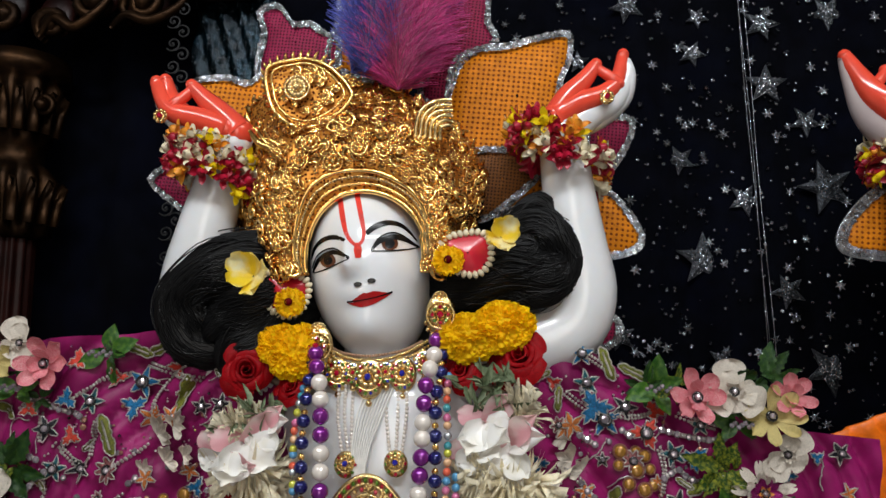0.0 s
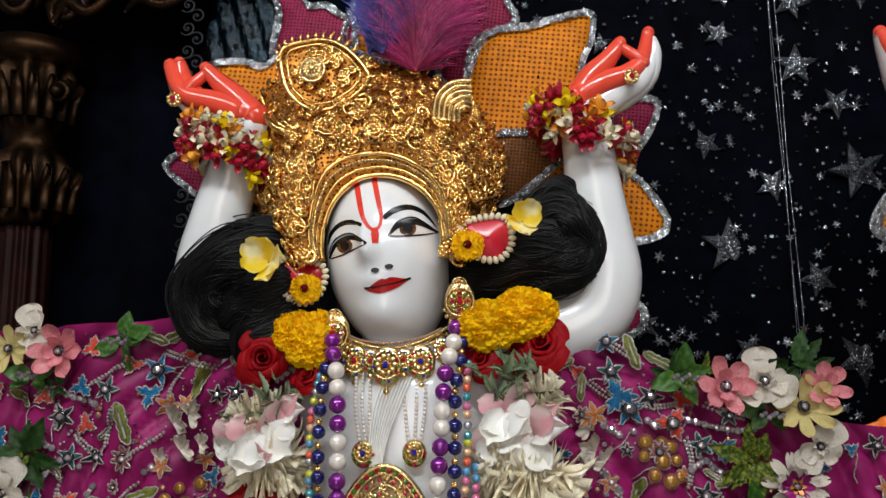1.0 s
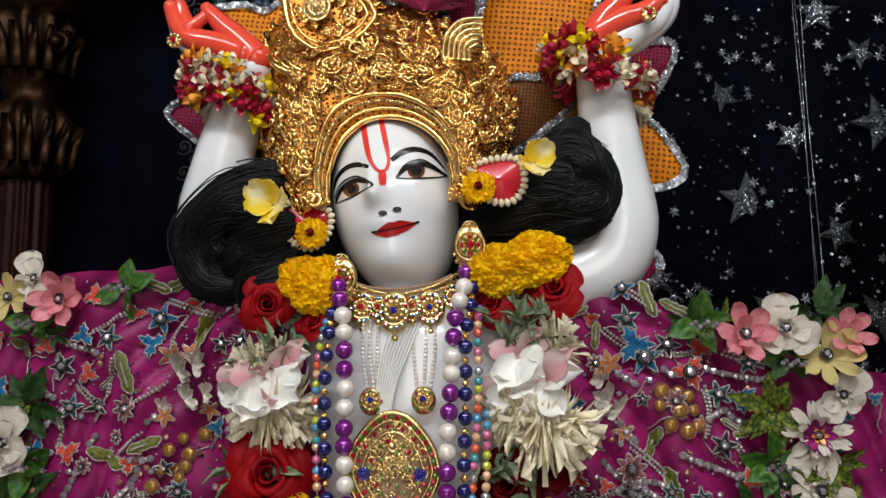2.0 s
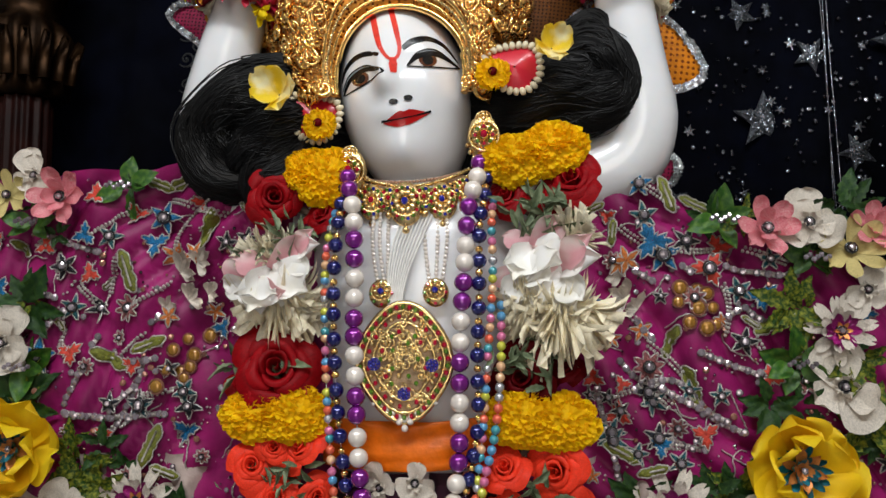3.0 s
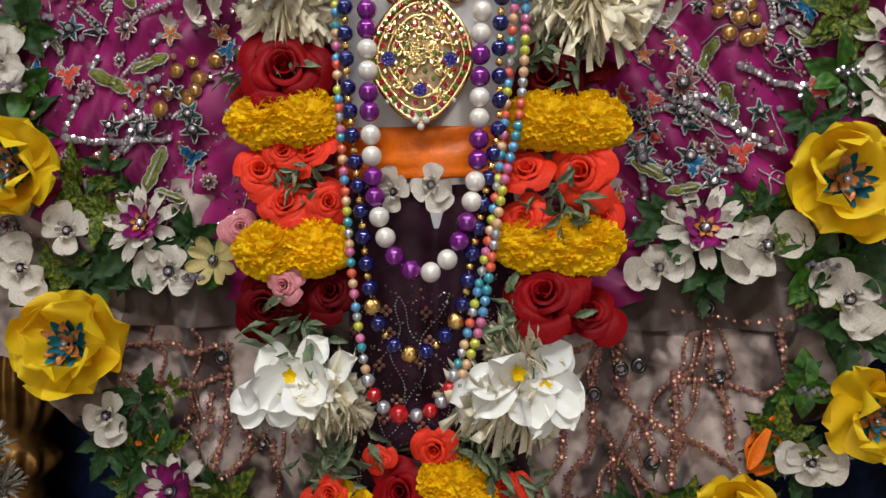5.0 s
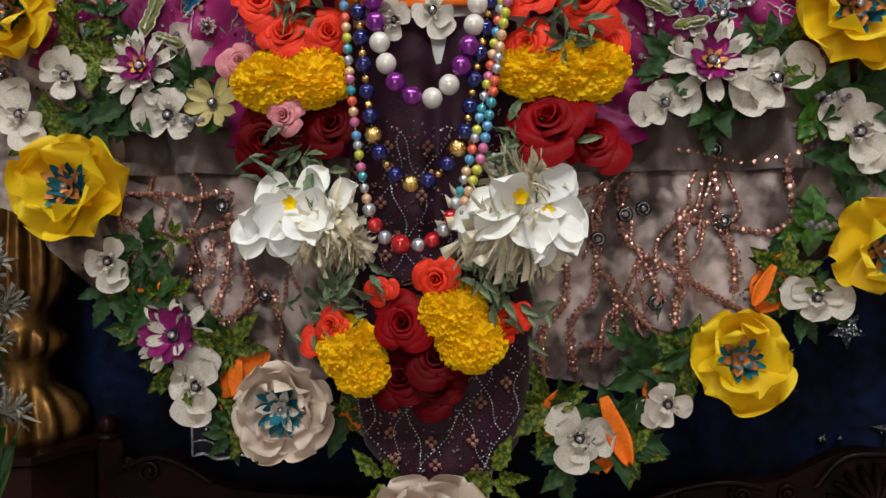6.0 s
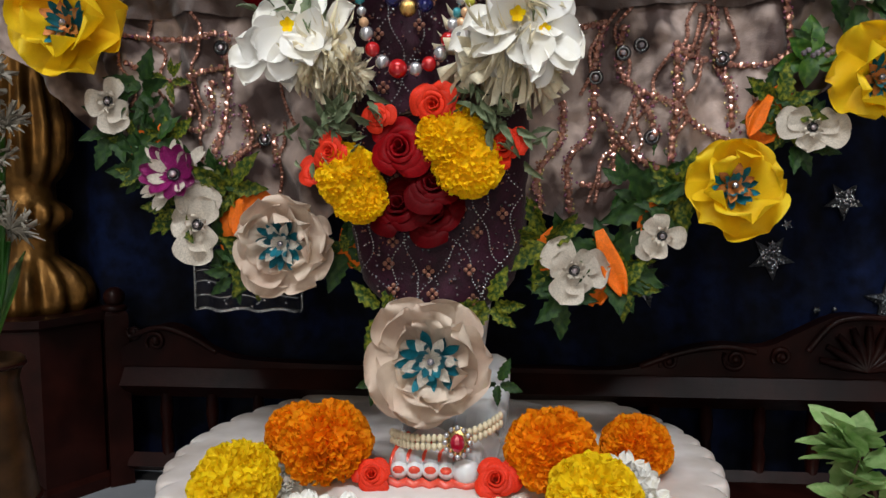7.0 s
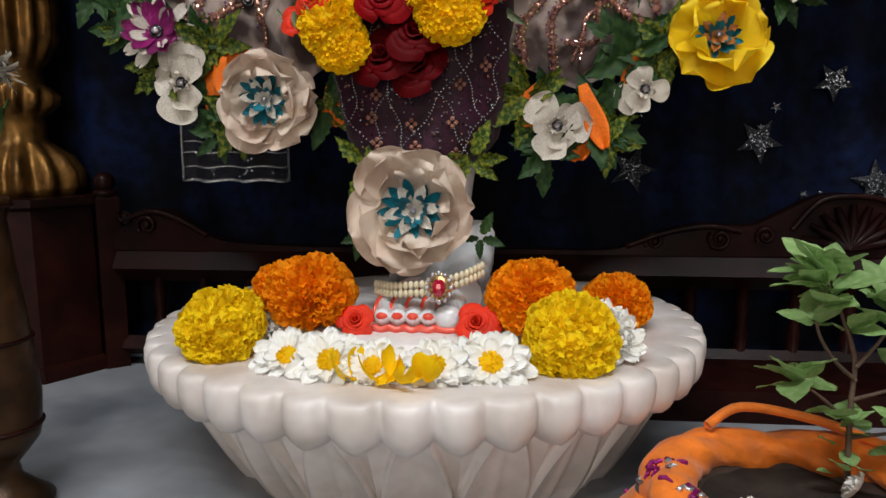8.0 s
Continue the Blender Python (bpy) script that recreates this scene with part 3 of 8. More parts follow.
    # hand on the statue's left
    finger([(0.226, y, 1.236), (0.256, y, 1.256), (0.284, y, 1.272), (0.298, y, 1.296), (0.300, y + .004, 1.322)], 0.022, 0.0085, 0)
    finger([(0.236, y + 0.006, 1.244), (0.268, y + 0.006, 1.256), (0.295, y + 0.004, 1.277), (0.303, y, 1.302), (0.302, y, 1.318)], 0.018, 0.008, 0)
    finger([(0.215, y - 0.008, 1.252), (0.244, y - 0.012, 1.266), (0.270, y - 0.012, 1.275), (0.289, y - 0.008, 1.294), (0.300, y, 1.330)], 0.017, 0.007, 1)
    finger([(0.212, y - 0.006, 1.246), (0.230, y - 0.010, 1.274), (0.250, y - 0.012, 1.294), (0.265, y - 0.010, 1.314)], 0.018, 0.0075, 1)
    finger([(0.290, y - 0.012, 1.288), (0.281, y - 0.014, 1.295), (0.272, y - 0.012, 1.303), (0.264, y - 0.010, 1.310)], 0.007, 0.006, 1)
    # feet side by side on the lotus, with red toes
    for fx in (-0.005, 0.04):
        b.tube([(fx, 0.03, 0.20), (fx, -0.02, 0.185), (fx, -0.06, 0.174), (fx, -0.095, 0.165)], [0.035, 0.036, 0.034, 0.028], 16, flat=0.7)
    for k in range(5):
        tx, r = -0.024 + 0.0138 * k + 0.0035 * (k == 4), (0.0085 if k < 4 else 0.0135)
        b.tube([(tx, -0.075, 0.168), (tx, -0.112, 0.163), (tx, -0.122, 0.158)], [r * 1.1, r, r * 0.95], 12, 0)
        b.ball((tx, -0.123, 0.157), r * 0.97, 0, 12, 8)
        b.ball((tx, -0.1275, 0.1585), r * 0.66, 1, 12, 8, (1, 0.75, 0.75))
        # painted strokes beside and under each toe
        b.tube(smooth_path([(tx - r, -0.124, 0.152), (tx - r * 0.9, -0.118, 0.164), (tx - r * 0.4, -0.106, 0.1735), (tx + r * 0.5, -0.094, 0.1800)], 10), 0.0022, 6, 1)
        b.tube([(tx - r, -0.129, 0.149), (tx, -0.134, 0.1475), (tx + r, -0.129, 0.149)], 0.0036, 6, 1)

    # paint on the face, laid on the stone along its surface
    from mathutils.bvhtree import BVHTree
    tree = BVHTree.FromPolygons(*from_head)
    eye = Vector((0.102, -0.88, 0.953))

    def on(x, z, lift=0.0004):
        way = (Vector((x, -0.09, z)) - eye).normalized()
        hit = tree.ray_cast(eye, way)
        p = hit[0] if hit[0] is not None else Vector((x, -0.07, z))
        return p - way * lift

    def stroke(pts, widths, slot, lift=0.0004, n=26):
        path = smooth_path([(x, 0, z) for x, z in pts], n)
        ws = np.interp(np.linspace(0, len(widths) - 1, n), range(len(widths)), widths)
        rows = []
        for i, p in enumerate(path):
            d = (path[min(i + 1, n - 1)] - path[max(i - 1, 0)]).normalized()
            side = Vector((-d.z, 0, d.x))
            for s in (-1, -0.33, 0.33, 1):
                q = p + side * s * ws[i] / 2
                rows.append(tuple(on(q.x, q.z, lift)))
        b.grid(rows, 4, n, slot)

    def fill(upper, lower, slot, lift, n=22):
        """A patch between two edges that share their ends."""
        a, c = smooth_path([(x, 0, z) for x, z in upper], n), smooth_path([(x, 0, z) for x, z in lower], n)
        rows = []
        for j in range(6):
            for i in range(n):
                q = a[i] * (1 - j / 5) + c[i] * (j / 5)
                rows.append(tuple(on(q.x, q.z, lift)))
        b.grid(rows, n, 6, slot)

    def dot(x, z, r, slot, lift, tall=1.0):
        rows = [tuple(on(x + r * k / 3 * math.cos(w), z + tall * r * k / 3 * math.sin(w), lift)) for k in (0.05, 1, 2, 3) for w in [2 * math.pi * i / 18 for i in range(18)]]
        b.grid(rows, 18, 4, slot, close_u=True)

    stroke([(-0.0323, 1.1536), (-0.0291, 1.1301), (-0.0246, 1.1110), (-0.0158, 1.0999), (-0.0086, 1.1024), (-0.0059, 1.1131), (-0.0090, 1.1322), (-0.0137, 1.1585)], [0.006, 0.006, 0.0045, 0.0035, 0.0035, 0.004, 0.0055, 0.006], 3, 0.0006, 40)
    stroke([(-0.0126, 1.1020), (-0.0126, 1.0944), (-0.0124, 1.0850)], [0.005, 0.009, 0.006], 3, 0.0006)
    stroke([(-0.0637, 1.0838), (-0.0597, 1.0972), (-0.0505, 1.1063), (-0.0384, 1.1087), (-0.0270, 1.1051)], [0.0008, 0.0038, 0.0052, 0.0056, 0.0036], 4)
    stroke([(-0.0032, 1.1117), (0.0070, 1.1195), (0.0230, 1.1231), (0.0389, 1.1172), (0.0532, 1.1005)], [0.005, 0.0066, 0.006, 0.0042, 0.0008], 4)
    fill([(-0.0617, 1.0771), (-0.0531, 1.0929), (-0.0384, 1.0973), (-0.0225, 1.0861)], [(-0.0617, 1.0704), (-0.0504, 1.0848), (-0.0371, 1.0884), (-0.0230, 1.0840)], 5, 0.0004)
    fill([(0.0014, 1.0940), (0.0122, 1.1085), (0.0308, 1.1120), (0.0544, 1.0951)], [(0.0020, 1.0918), (0.0148, 1.1011), (0.0307, 1.1044), (0.0534, 1.0941)], 5, 0.0004)
    fill([(-0.0606, 1.0707), (-0.0530, 1.0835), (-0.0384, 1.0903), (-0.0230, 1.0856)], [(-0.0606, 1.0701), (-0.0490, 1.0746), (-0.0358, 1.0812), (-0.0230, 1.0845)], 6, 0.0006)
    fill([(0.0025, 1.0929), (0.0135, 1.1028), (0.0307, 1.1050), (0.0529, 1.0952)], [(0.0025, 1.0918), (0.0173, 1.0930), (0.0359, 1.0935), (0.0528, 1.0941)], 6, 0.0006)
    dot(*[(-0.0453, 1.0830)][0], 0.0086, 7, 0.0009, 0.9); dot(*[(-0.0453, 1.0830)][0], 0.005, 4, 0.0011)
    dot(*[(0.0225, 1.0998)][0], 0.0092, 7, 0.0009, 0.85); dot(*[(0.0225, 1.0998)][0], 0.0055, 4, 0.0011)
    stroke([(-0.0617, 1.0702), (-0.0544, 1.0849), (-0.0390, 1.0920), (-0.0220, 1.0850)], [0.0016, 0.0048, 0.0054, 0.002], 4, 0.0013)
    stroke([(0.0014, 1.0924), (0.0135, 1.1039), (0.0321, 1.1065), (0.0550, 1.0946)], [0.002, 0.0058, 0.006, 0.0018], 4, 0.0013)
    stroke([(-0.0606, 1.0696), (-0.0477, 1.0735), (-0.0344, 1.0795), (-0.0225, 1.0845)], [0.001, 0.0015, 0.0015, 0.001], 4, 0.0013)
    stroke([(0.0020, 1.0924), (0.0173, 1.0919), (0.0372, 1.0924), (0.0544, 1.0946)], [0.001, 0.0015, 0.0015, 0.001], 4, 0.0013)
    stroke([(-0.0628, 1.0745), (-0.0557, 1.0903), (-0.0398, 1.0963), (-0.0225, 1.0867)], [0.0008, 0.0016, 0.0016, 0.0008], 4, 0.0008)
    stroke([(0.0014, 1.0929), (0.0122, 1.1077), (0.0308, 1.1112), (0.0539, 1.0957)], [0.0008, 0.0018, 0.0018, 0.0008], 4, 0.0008)
    dot(*[(-0.0128, 1.0560)][0], 0.0046, 4, 0.0016, 0.6); dot(*[(0.0020, 1.0596)][0], 0.0046, 4, 0.0016, 0.6)
    fill([(-0.0226, 1.0358), (-0.0081, 1.0459), (-0.0021, 1.0462), (0.0051, 1.0482), (0.0231, 1.0455)], [(-0.0226, 1.0353), (-0.0108, 1.0386), (-0.0003, 1.0404), (0.0089, 1.0423), (0.0231, 1.0450)], 2, 0.0006)
    fill([(-0.0226, 1.0353), (-0.0108, 1.0381), (-0.0003, 1.0399), (0.0089, 1.0417), (0.0231, 1.0450)], [(-0.0226, 1.0347), (-0.0095, 1.0312), (0.0010, 1.0330), (0.0115, 1.0375), (0.0231, 1.0445)], 2, 0.0007)
    stroke([(-0.0247, 1.0369), (-0.0108, 1.0383), (-0.0003, 1.0402), (0.0089, 1.0420), (0.0247, 1.0466)], [0.0025, 0.0009, 0.0009, 0.0009, 0.0025], 4, 0.0012)
    ob = solid("marble_statue", b, [MARBLE, PALM, LIP, TILAK, LINER, SHADOW, EYEW, IRIS], "white marble statue with raised arms and red-painted palms", "statue")
    return ob


statue()


# ---- cloth of the costume ----
def sheet(xs_top, z_top, xs_bot, z_bot, y0, x0, x1, folds, nu=110, nv=60, thick=0.002, lean=0.0, seed=1.0):
    """A hanging cloth between a top and a bottom edge, each given as heights at places along x."""
    b, pts = Build(), []
    for j in range(nv):
        v = j / (nv - 1)
        for i in range(nu):
            x = x0 + (x1 - x0) * i / (nu - 1)
            zt, zb = float(np.interp(x, xs_top, z_top)), float(np.interp(x, xs_bot, z_bot))
            z = zt + (zb - zt) * v
            pts.append((x, y0 + lean * v + folds(x, z, seed), z))
    b.grid(pts, nu, nv)
    return b


def cape_fold(x, z, seed):
    wave = math.sin((abs(x) * 0.75 + z * 0.6) * 78 + 4 * noise.noise((x * 6, z * 6, seed)))
    return (0.014 * noise.noise((x * 16 + z * 7, z * 7, seed)) + 0.015 * (1 - abs(wave)) ** 1.4 + 0.004 * noise.noise((x * 45, z * 38, seed))
            + 0.02 * max(0.0, abs(x) - 0.30))


def skirt_fold(x, z, seed):
    return 0.007 * noise.noise((x * 75, z * 60, seed)) + 0.015 * noise.noise((x * 34 + z * 12, z * 22, seed)) + 0.016 * math.sin(abs(x) * 75 + (0.6 - z) * 18 * (1 if x > 0 else 0.7) + 3 * noise.noise((x * 6, z * 4, seed))) + 0.006 * noise.noise((x * 20, z * 9, seed))


def cape_y(x, z):
    return -0.045 + cape_fold(x, z, 2.0 if x < 0 else 7.0) - 0.003


def skirt_y(x, z):
    return -0.030 + skirt_fold(x, z, 3.0) - 0.003


cape = thing("embroidered_cape", "magenta silk cape embroidered with jewelled flowers and leaves", "cape")
part("cloth", sheet([-0.60, -0.318, -0.238, -0.195, -0.12, -0.05], [1.00, 1.012, 1.016, 1.012, 0.985, 0.96], [-0.60, -0.428, -0.358, -0.295, -0.238, -0.05], [0.75, 0.69, 0.66, 0.632, 0.60, 0.58],
                   -0.045, -0.60, -0.055, cape_fold, seed=2.0), CAPE, cape, "magenta silk cloth")
part("cloth", sheet([0.05, 0.12, 0.192, 0.241, 0.279, 0.338, 0.374, 0.463, 0.6], [0.96, 0.985, 1.004, 0.979, 0.955, 0.930, 0.91, 0.888, 0.87], [0.05, 0.165, 0.21, 0.245, 0.294, 0.343, 0.40, 0.6], [0.58, 0.585, 0.60, 0.614, 0.628, 0.642, 0.646, 0.66],
                   -0.045, 0.055, 0.55, cape_fold, seed=7.0), CAPE, cape, "magenta silk cloth")

skirt = thing("net_skirt", "taupe net skirt hung with pink bead strings", "skirt")
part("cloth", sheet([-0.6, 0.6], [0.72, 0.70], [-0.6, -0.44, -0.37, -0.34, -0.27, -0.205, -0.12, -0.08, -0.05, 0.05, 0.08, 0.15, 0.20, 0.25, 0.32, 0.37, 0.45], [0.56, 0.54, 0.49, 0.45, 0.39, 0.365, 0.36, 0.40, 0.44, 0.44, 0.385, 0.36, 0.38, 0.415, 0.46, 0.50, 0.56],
                   -0.030, -0.46, 0.43, skirt_fold, 260, 110, seed=3.0), TAUPE, skirt, "wrinkled taupe net, fold shade blotched into its colour")

dhoti = thing("maroon_dhoti", "maroon velvet lower garment with beaded lattice", "dhoti")
dh = Build()
rows, nu, nv = [], 60, 44
for j in range(nv):
    z = 0.70 - (0.70 - 0.285) * j / (nv - 1)
    w = float(np.interp(z, [0.28, 0.31, 0.36, 0.42, 0.55, 0.70], [0.038, 0.072, 0.084, 0.088, 0.085, 0.08]))
    for i in range(nu):
        a = math.pi * (i / (nu - 1))
        x = -w * math.cos(a)
        groove = 0.012 * math.exp(-((x - 0.004) / 0.010) ** 2) if z > 0.45 else 0.0
        rows.append((x + 0.002, -0.03 - 0.055 * math.sin(a) ** 0.7 + groove + 0.004 * noise.noise((x * 40, z * 20, 1.0)), z))
dh.grid(rows, nu, nv)
part("cloth", dh, MAROON, dhoti, "maroon velvet")


def dhoti_y(x, z):
    w = float(np.interp(z, [0.28, 0.31, 0.36, 0.42, 0.55, 0.70], [0.038, 0.072, 0.084, 0.088, 0.085, 0.08]))
    c = max(-0.98, min(0.98, -(x - 0.002) / w))
    return -0.03 - 0.055 * math.sin(math.acos(c)) ** 0.7 - 0.003


sash = Build()
rows = []
for j in range(9):
    for i in range(40):
        x = -0.085 + 0.17 * i / 39
        rows.append((x, -0.098 + 3.2 * x * x - 0.002 * math.sin(j * 1.6 + x * 30) - 0.0015 * math.sin(x * 90 + j), 0.755 - 0.045 * j / 8 - 0.006 * math.cos(x * 16)))
sash.grid(rows, 40, 9)
solid("waist_sash", sash, SASH, "bright orange silk sash tied round the waist", "sash").modifiers.new("thick", "SOLIDIFY").thickness = 0.002


# ---- flowers: meshes that alike flowers share ----
def flat_out(k, n, tilt, rnd, jitter=0.12, z=0.0, r=0.0):
    """The pose of the k-th of n petals round +z; tilt: degrees from lying flat to standing up."""
    return pose(0, 0, z, 0, 0, 360 * k / n + rnd.uniform(-1, 1) * jitter * 57) @ pose(0, r, 0, tilt, 0, 0)


def rose_mesh(name, material, seed, n=14):
    """Petals wound in a spiral: a tight heart, then cups with rolled lips that open outwards."""
    rnd, out = random.Random(seed), []
    nu, nv = 11, 9
    for k in range(n):
        f = k / (n - 1)
        b, rows = Build(), []
        a0 = k * 2.32 + rnd.uniform(-0.25, 0.25)
        rk, top = 0.07 + 0.66 * f ** 1.05, 0.50 - 0.30 * f + rnd.uniform(-0.03, 0.03)
        span = radians(105 - 52 * f) * rnd.uniform(0.9, 1.1)
        lip, ph = (0.015 + 0.30 * f ** 1.6) * rnd.uniform(0.75, 1.2), rnd.uniform(0, 6.28)
        dent = rnd.uniform(-0.5, 0.5)
        for j in range(nv):
            t = j / (nv - 1)
            roll = max(0.0, (t - 0.62) / 0.38)
            for i in range(nu):
                s = -1 + 2 * i / (nu - 1)
                a = a0 + s * span * (0.55 + 0.45 * math.sin(min(1, t * 1.3) * math.pi / 2)) * (1 - 0.25 * roll * roll)
                r = (0.05 + (rk - 0.05) * t ** 0.6) * (1 + 0.07 * s) + lip * roll ** 1.4 * (1 - 0.45 * s * s)
                r += 0.02 * math.sin(3 * s + ph) * t
                z = -0.30 + (top + 0.30) * math.sin(t * math.pi / 2 * 1.04) * (1 - 0.16 * s * s * t) - lip * 0.62 * roll ** 2.2
                z += (0.025 + 0.03 * f) * math.sin(4 * s + ph * 2) * t * t - 0.06 * f * math.exp(-((s - dent) / 0.18) ** 2) * roll
                rows.append((r * math.cos(a), r * math.sin(a), z))
        b.grid(rows, nu, nv)
        out.append(b.mesh("petal", material))
    return out


def marigold_mesh(name, material, seed, flat=0.62, n=300, rings=1):
    """A dense pompon of small petals that stand out from the heart, each with a frilled edge turned to the eye."""
    rnd, b, out = random.Random(seed), Build(), []
    g = math.pi * (3 - math.sqrt(5))
    for k in range(n):
        zc = 1 - 1.3 * k / n
        rr, a = math.sqrt(max(0, 1 - zc * zc)), k * g + rnd.uniform(-0.15, 0.15)
        d = Vector((rr * math.cos(a), rr * math.sin(a), zc))
        lump = 1 + 0.10 * noise.noise((d.x * 2.2 + seed, d.y * 2.2, d.z * 2.2))
        base = Vector((d.x * 0.68, d.y * 0.68, d.z * 0.68 * flat)) * lump
        side = Matrix.Rotation(rnd.uniform(0, 6.28), 3, d) @ d.orthogonal().normalized()
        down = (Vector((d.x, d.y, 0)) + side * 0.5).normalized() if rr > 0.05 else side
        grow = (Vector((d.x, d.y, d.z * flat)).normalized() + down * rnd.uniform(0.3, 0.9) + side * rnd.uniform(-0.25, 0.25)).normalized()
        face = side.cross(grow).normalized()
        across = grow.cross(face)
        ln, wd, ph, nu = rnd.uniform(0.30, 0.42) * lump, rnd.uniform(0.26, 0.40), rnd.uniform(0, 6.28), 7
        rows = []
        for j in range(4):
            t = j / 3
            for i in range(nu):
                s = -1 + 2 * i / (nu - 1)
                w = wd * 0.5 * (0.35 + 0.65 * t)
                fr = 0.055 * t * math.sin(s * 5.5 + ph) + 0.10 * t * t
                rows.append(tuple(base + across * s * w + grow * ln * t * (1 - 0.22 * s * s * t) + face * fr))
        b.grid(rows, nu, 4)
        if rings > 1 and (k + 1) % (n // rings) == 0 and k + 1 < n - n // rings:
            out.append(b.take().mesh("petal_ring", material))
    b.ball((0, 0, 0), 0.88, 0, 18, 10, (1, 1, flat))
    out.append(b.mesh(name, material))
    return out if rings > 1 else out[0]


def strands_mesh(name, material, seed, n=330, spread=70, length=1.0, width=0.06):
    """A tassel of thin thread-like petals."""
    rnd, b = random.Random(seed), Build()
    for k in range(n):
        m = pose(0, 0, 0, 0, 0, rnd.uniform(0, 360)) @ pose(0, rnd.uniform(0, 0.2), 0, 90 - spread * rnd.random() ** 0.6, rnd.uniform(-40, 40), 0)
        b.petal(m, length * rnd.uniform(0.45, 1.1), width * rnd.uniform(0.4, 1.6), 0.5, rnd.uniform(-1.7, 1.1), 0.10, 3, 8, 0, 0.75, rnd, 0.5)
    return b.mesh(name, material)


def broad_mesh(name, material, seed, layers, ruffle=0.06, cup=0.35, narrow=0.35, nu=7, nv=9, notch=0.0, waves=3.0, point=0.0, split=True, wild=1.0):
    """layers: (count, length, width, tilt, curl, radius)"""
    rnd, b, out = random.Random(seed), Build(), []
    for j, (n, ln, wd, tilt, curl, r) in enumerate(layers):
        for k in range(n):
            m = pose(0, 0, 0.03 * j, 0, 0, 360 * k / n + j * 33 + rnd.uniform(-8, 8) * wild) @ pose(0, r, 0, tilt + rnd.uniform(-7, 7) * wild, rnd.uniform(-6, 6) * wild, 0)
            b.petal(m, ln * (1 + rnd.uniform(-0.08, 0.08) * wild), wd * (1 + rnd.uniform(-0.1, 0.1) * wild), cup * rnd.uniform(0.6, 1.4) if wild > 1 else cup, curl, ruffle, nu, nv, 0, point, rnd, narrow, notch, waves)
            if split:
                out.append(b.take().mesh("petal", material))
    return out if split else b.mesh(name, material)


def leaf_mesh(name, material, seed, tooth=0.0, fold=0.35, wide=0.55):
    rnd, b = random.Random(seed), Build()
    nu, nv, rows = 7, 11, []
    for j in range(nv):
        t = j / (nv - 1)
        w = wide * 0.5 * (math.sin(math.pi * t ** 0.75) ** 0.85 if 0 < t < 1 else 0.02)
        w *= 1 + tooth * (1 if j % 2 else -1)
        for i in range(nu):
            s = -1 + 2 * i / (nu - 1)
            rows.append((s * w, t - tooth * 0.12 * (j % 2) * abs(s), fold * abs(s) * w - 0.10 * t * t + 0.02 * math.sin(t * 11 + s * 4)))
    b.grid(rows, nu, nv)
    return b.mesh(name, material)


ROSES = {k: [rose_mesh("rose", m, s + i) for i in range(3)] for s, (k, m) in enumerate((("deep", ROSE_DEEP), ("red", ROSE_RED), ("orange", ROSE_ORANGE), ("pink", PINK)))}
MARIS = {k: [marigold_mesh("marigold", m, s * 5 + i) for i in range(2)] for s, (k, m) in enumerate((("yellow", MARI_Y), ("orange", MARI_O), ("lemon", MARI_L)))}
TASSELS = [strands_mesh("thread_petals", FRINGE, 30 + i) for i in range(2)]


def droop_mesh(materials, seed, n=8, fan=125, length=1.15, width=0.85, ruffle=0.07, tip=-0.9):
    """Broad soft petals of a spent blossom that hang in a fan, the upper ones in the second material."""
    rnd, b, out = random.Random(seed), Build(), []
    for k in range(n):
        f = -1 + 2 * (k * 3 % n) / (n - 1)
        m = pose(0, 0, 0.05 * (k % 3), 0, 0, 180 + fan * f + rnd.uniform(-14, 14)) @ pose(0, 0.02, 0, rnd.uniform(18, 52), rnd.uniform(-25, 25), 0)
        b.petal(m, length * rnd.uniform(0.75, 1.1), width * rnd.uniform(0.75, 1.1), rnd.uniform(0.2, 0.5), tip * rnd.uniform(0.5, 1.3), ruffle, 9, 10, 0, 0.05, rnd, 0.42, 0.0, 2.6)
        out.append(b.take().mesh("petal", materials[1 if abs(f) > 0.75 else 0]))
    return out


LILY = [droop_mesh((WHITE_P, WHITE_P), 40 + i, 8, 130, 1.1, 0.86, 0.03, -0.7) for i in range(3)]
PINKLILY = [droop_mesh((WHITE_P, PINKWHITE), 44 + i, 8, 120, 1.15, 0.95, 0.09, -1.0) for i in range(3)]
THROAT = broad_mesh("throat", MARI_Y, 49, ((5, 0.30, 0.26, 16, 0.3, 0.0),), 0.01, 0.3, nu=3, nv=5, point=0.5, split=False)
LEAVES = {"green": leaf_mesh("leaf", LEAF, 1, 0.0, 0.3, 0.62), "dark": leaf_mesh("leaf", LEAF_DARK, 2, 0.16, 0.35, 0.45), "var": leaf_mesh("leaf", LEAF_VAR, 3, 0.18, 0.4, 0.42), "dry": leaf_mesh("leaf", LEAF_DRY, 4, 0.10, 0.9, 0.30)}


def strew_leaves(parent, kind, x, z, y, r, n, rnd, length=1.0, back=0.006):
    """Leaves fanned round a place, lying close to the cloth."""
    for k in range(n):
        a = 360 * k / n + rnd.uniform(-25, 25)
        L = r * length * rnd.uniform(0.75, 1.15)
        m = facing(x, y + back * rnd.random(), z, a, rnd.uniform(-10, 10), rnd.uniform(-10, 10)) @ pose(0, r * 0.2 * rnd.random(), 0, rnd.uniform(2, 28), rnd.uniform(-25, 25), 0) @ Matrix.Scale(L, 4)
        part("leaf", LEAVES[kind], None, parent, m=m)


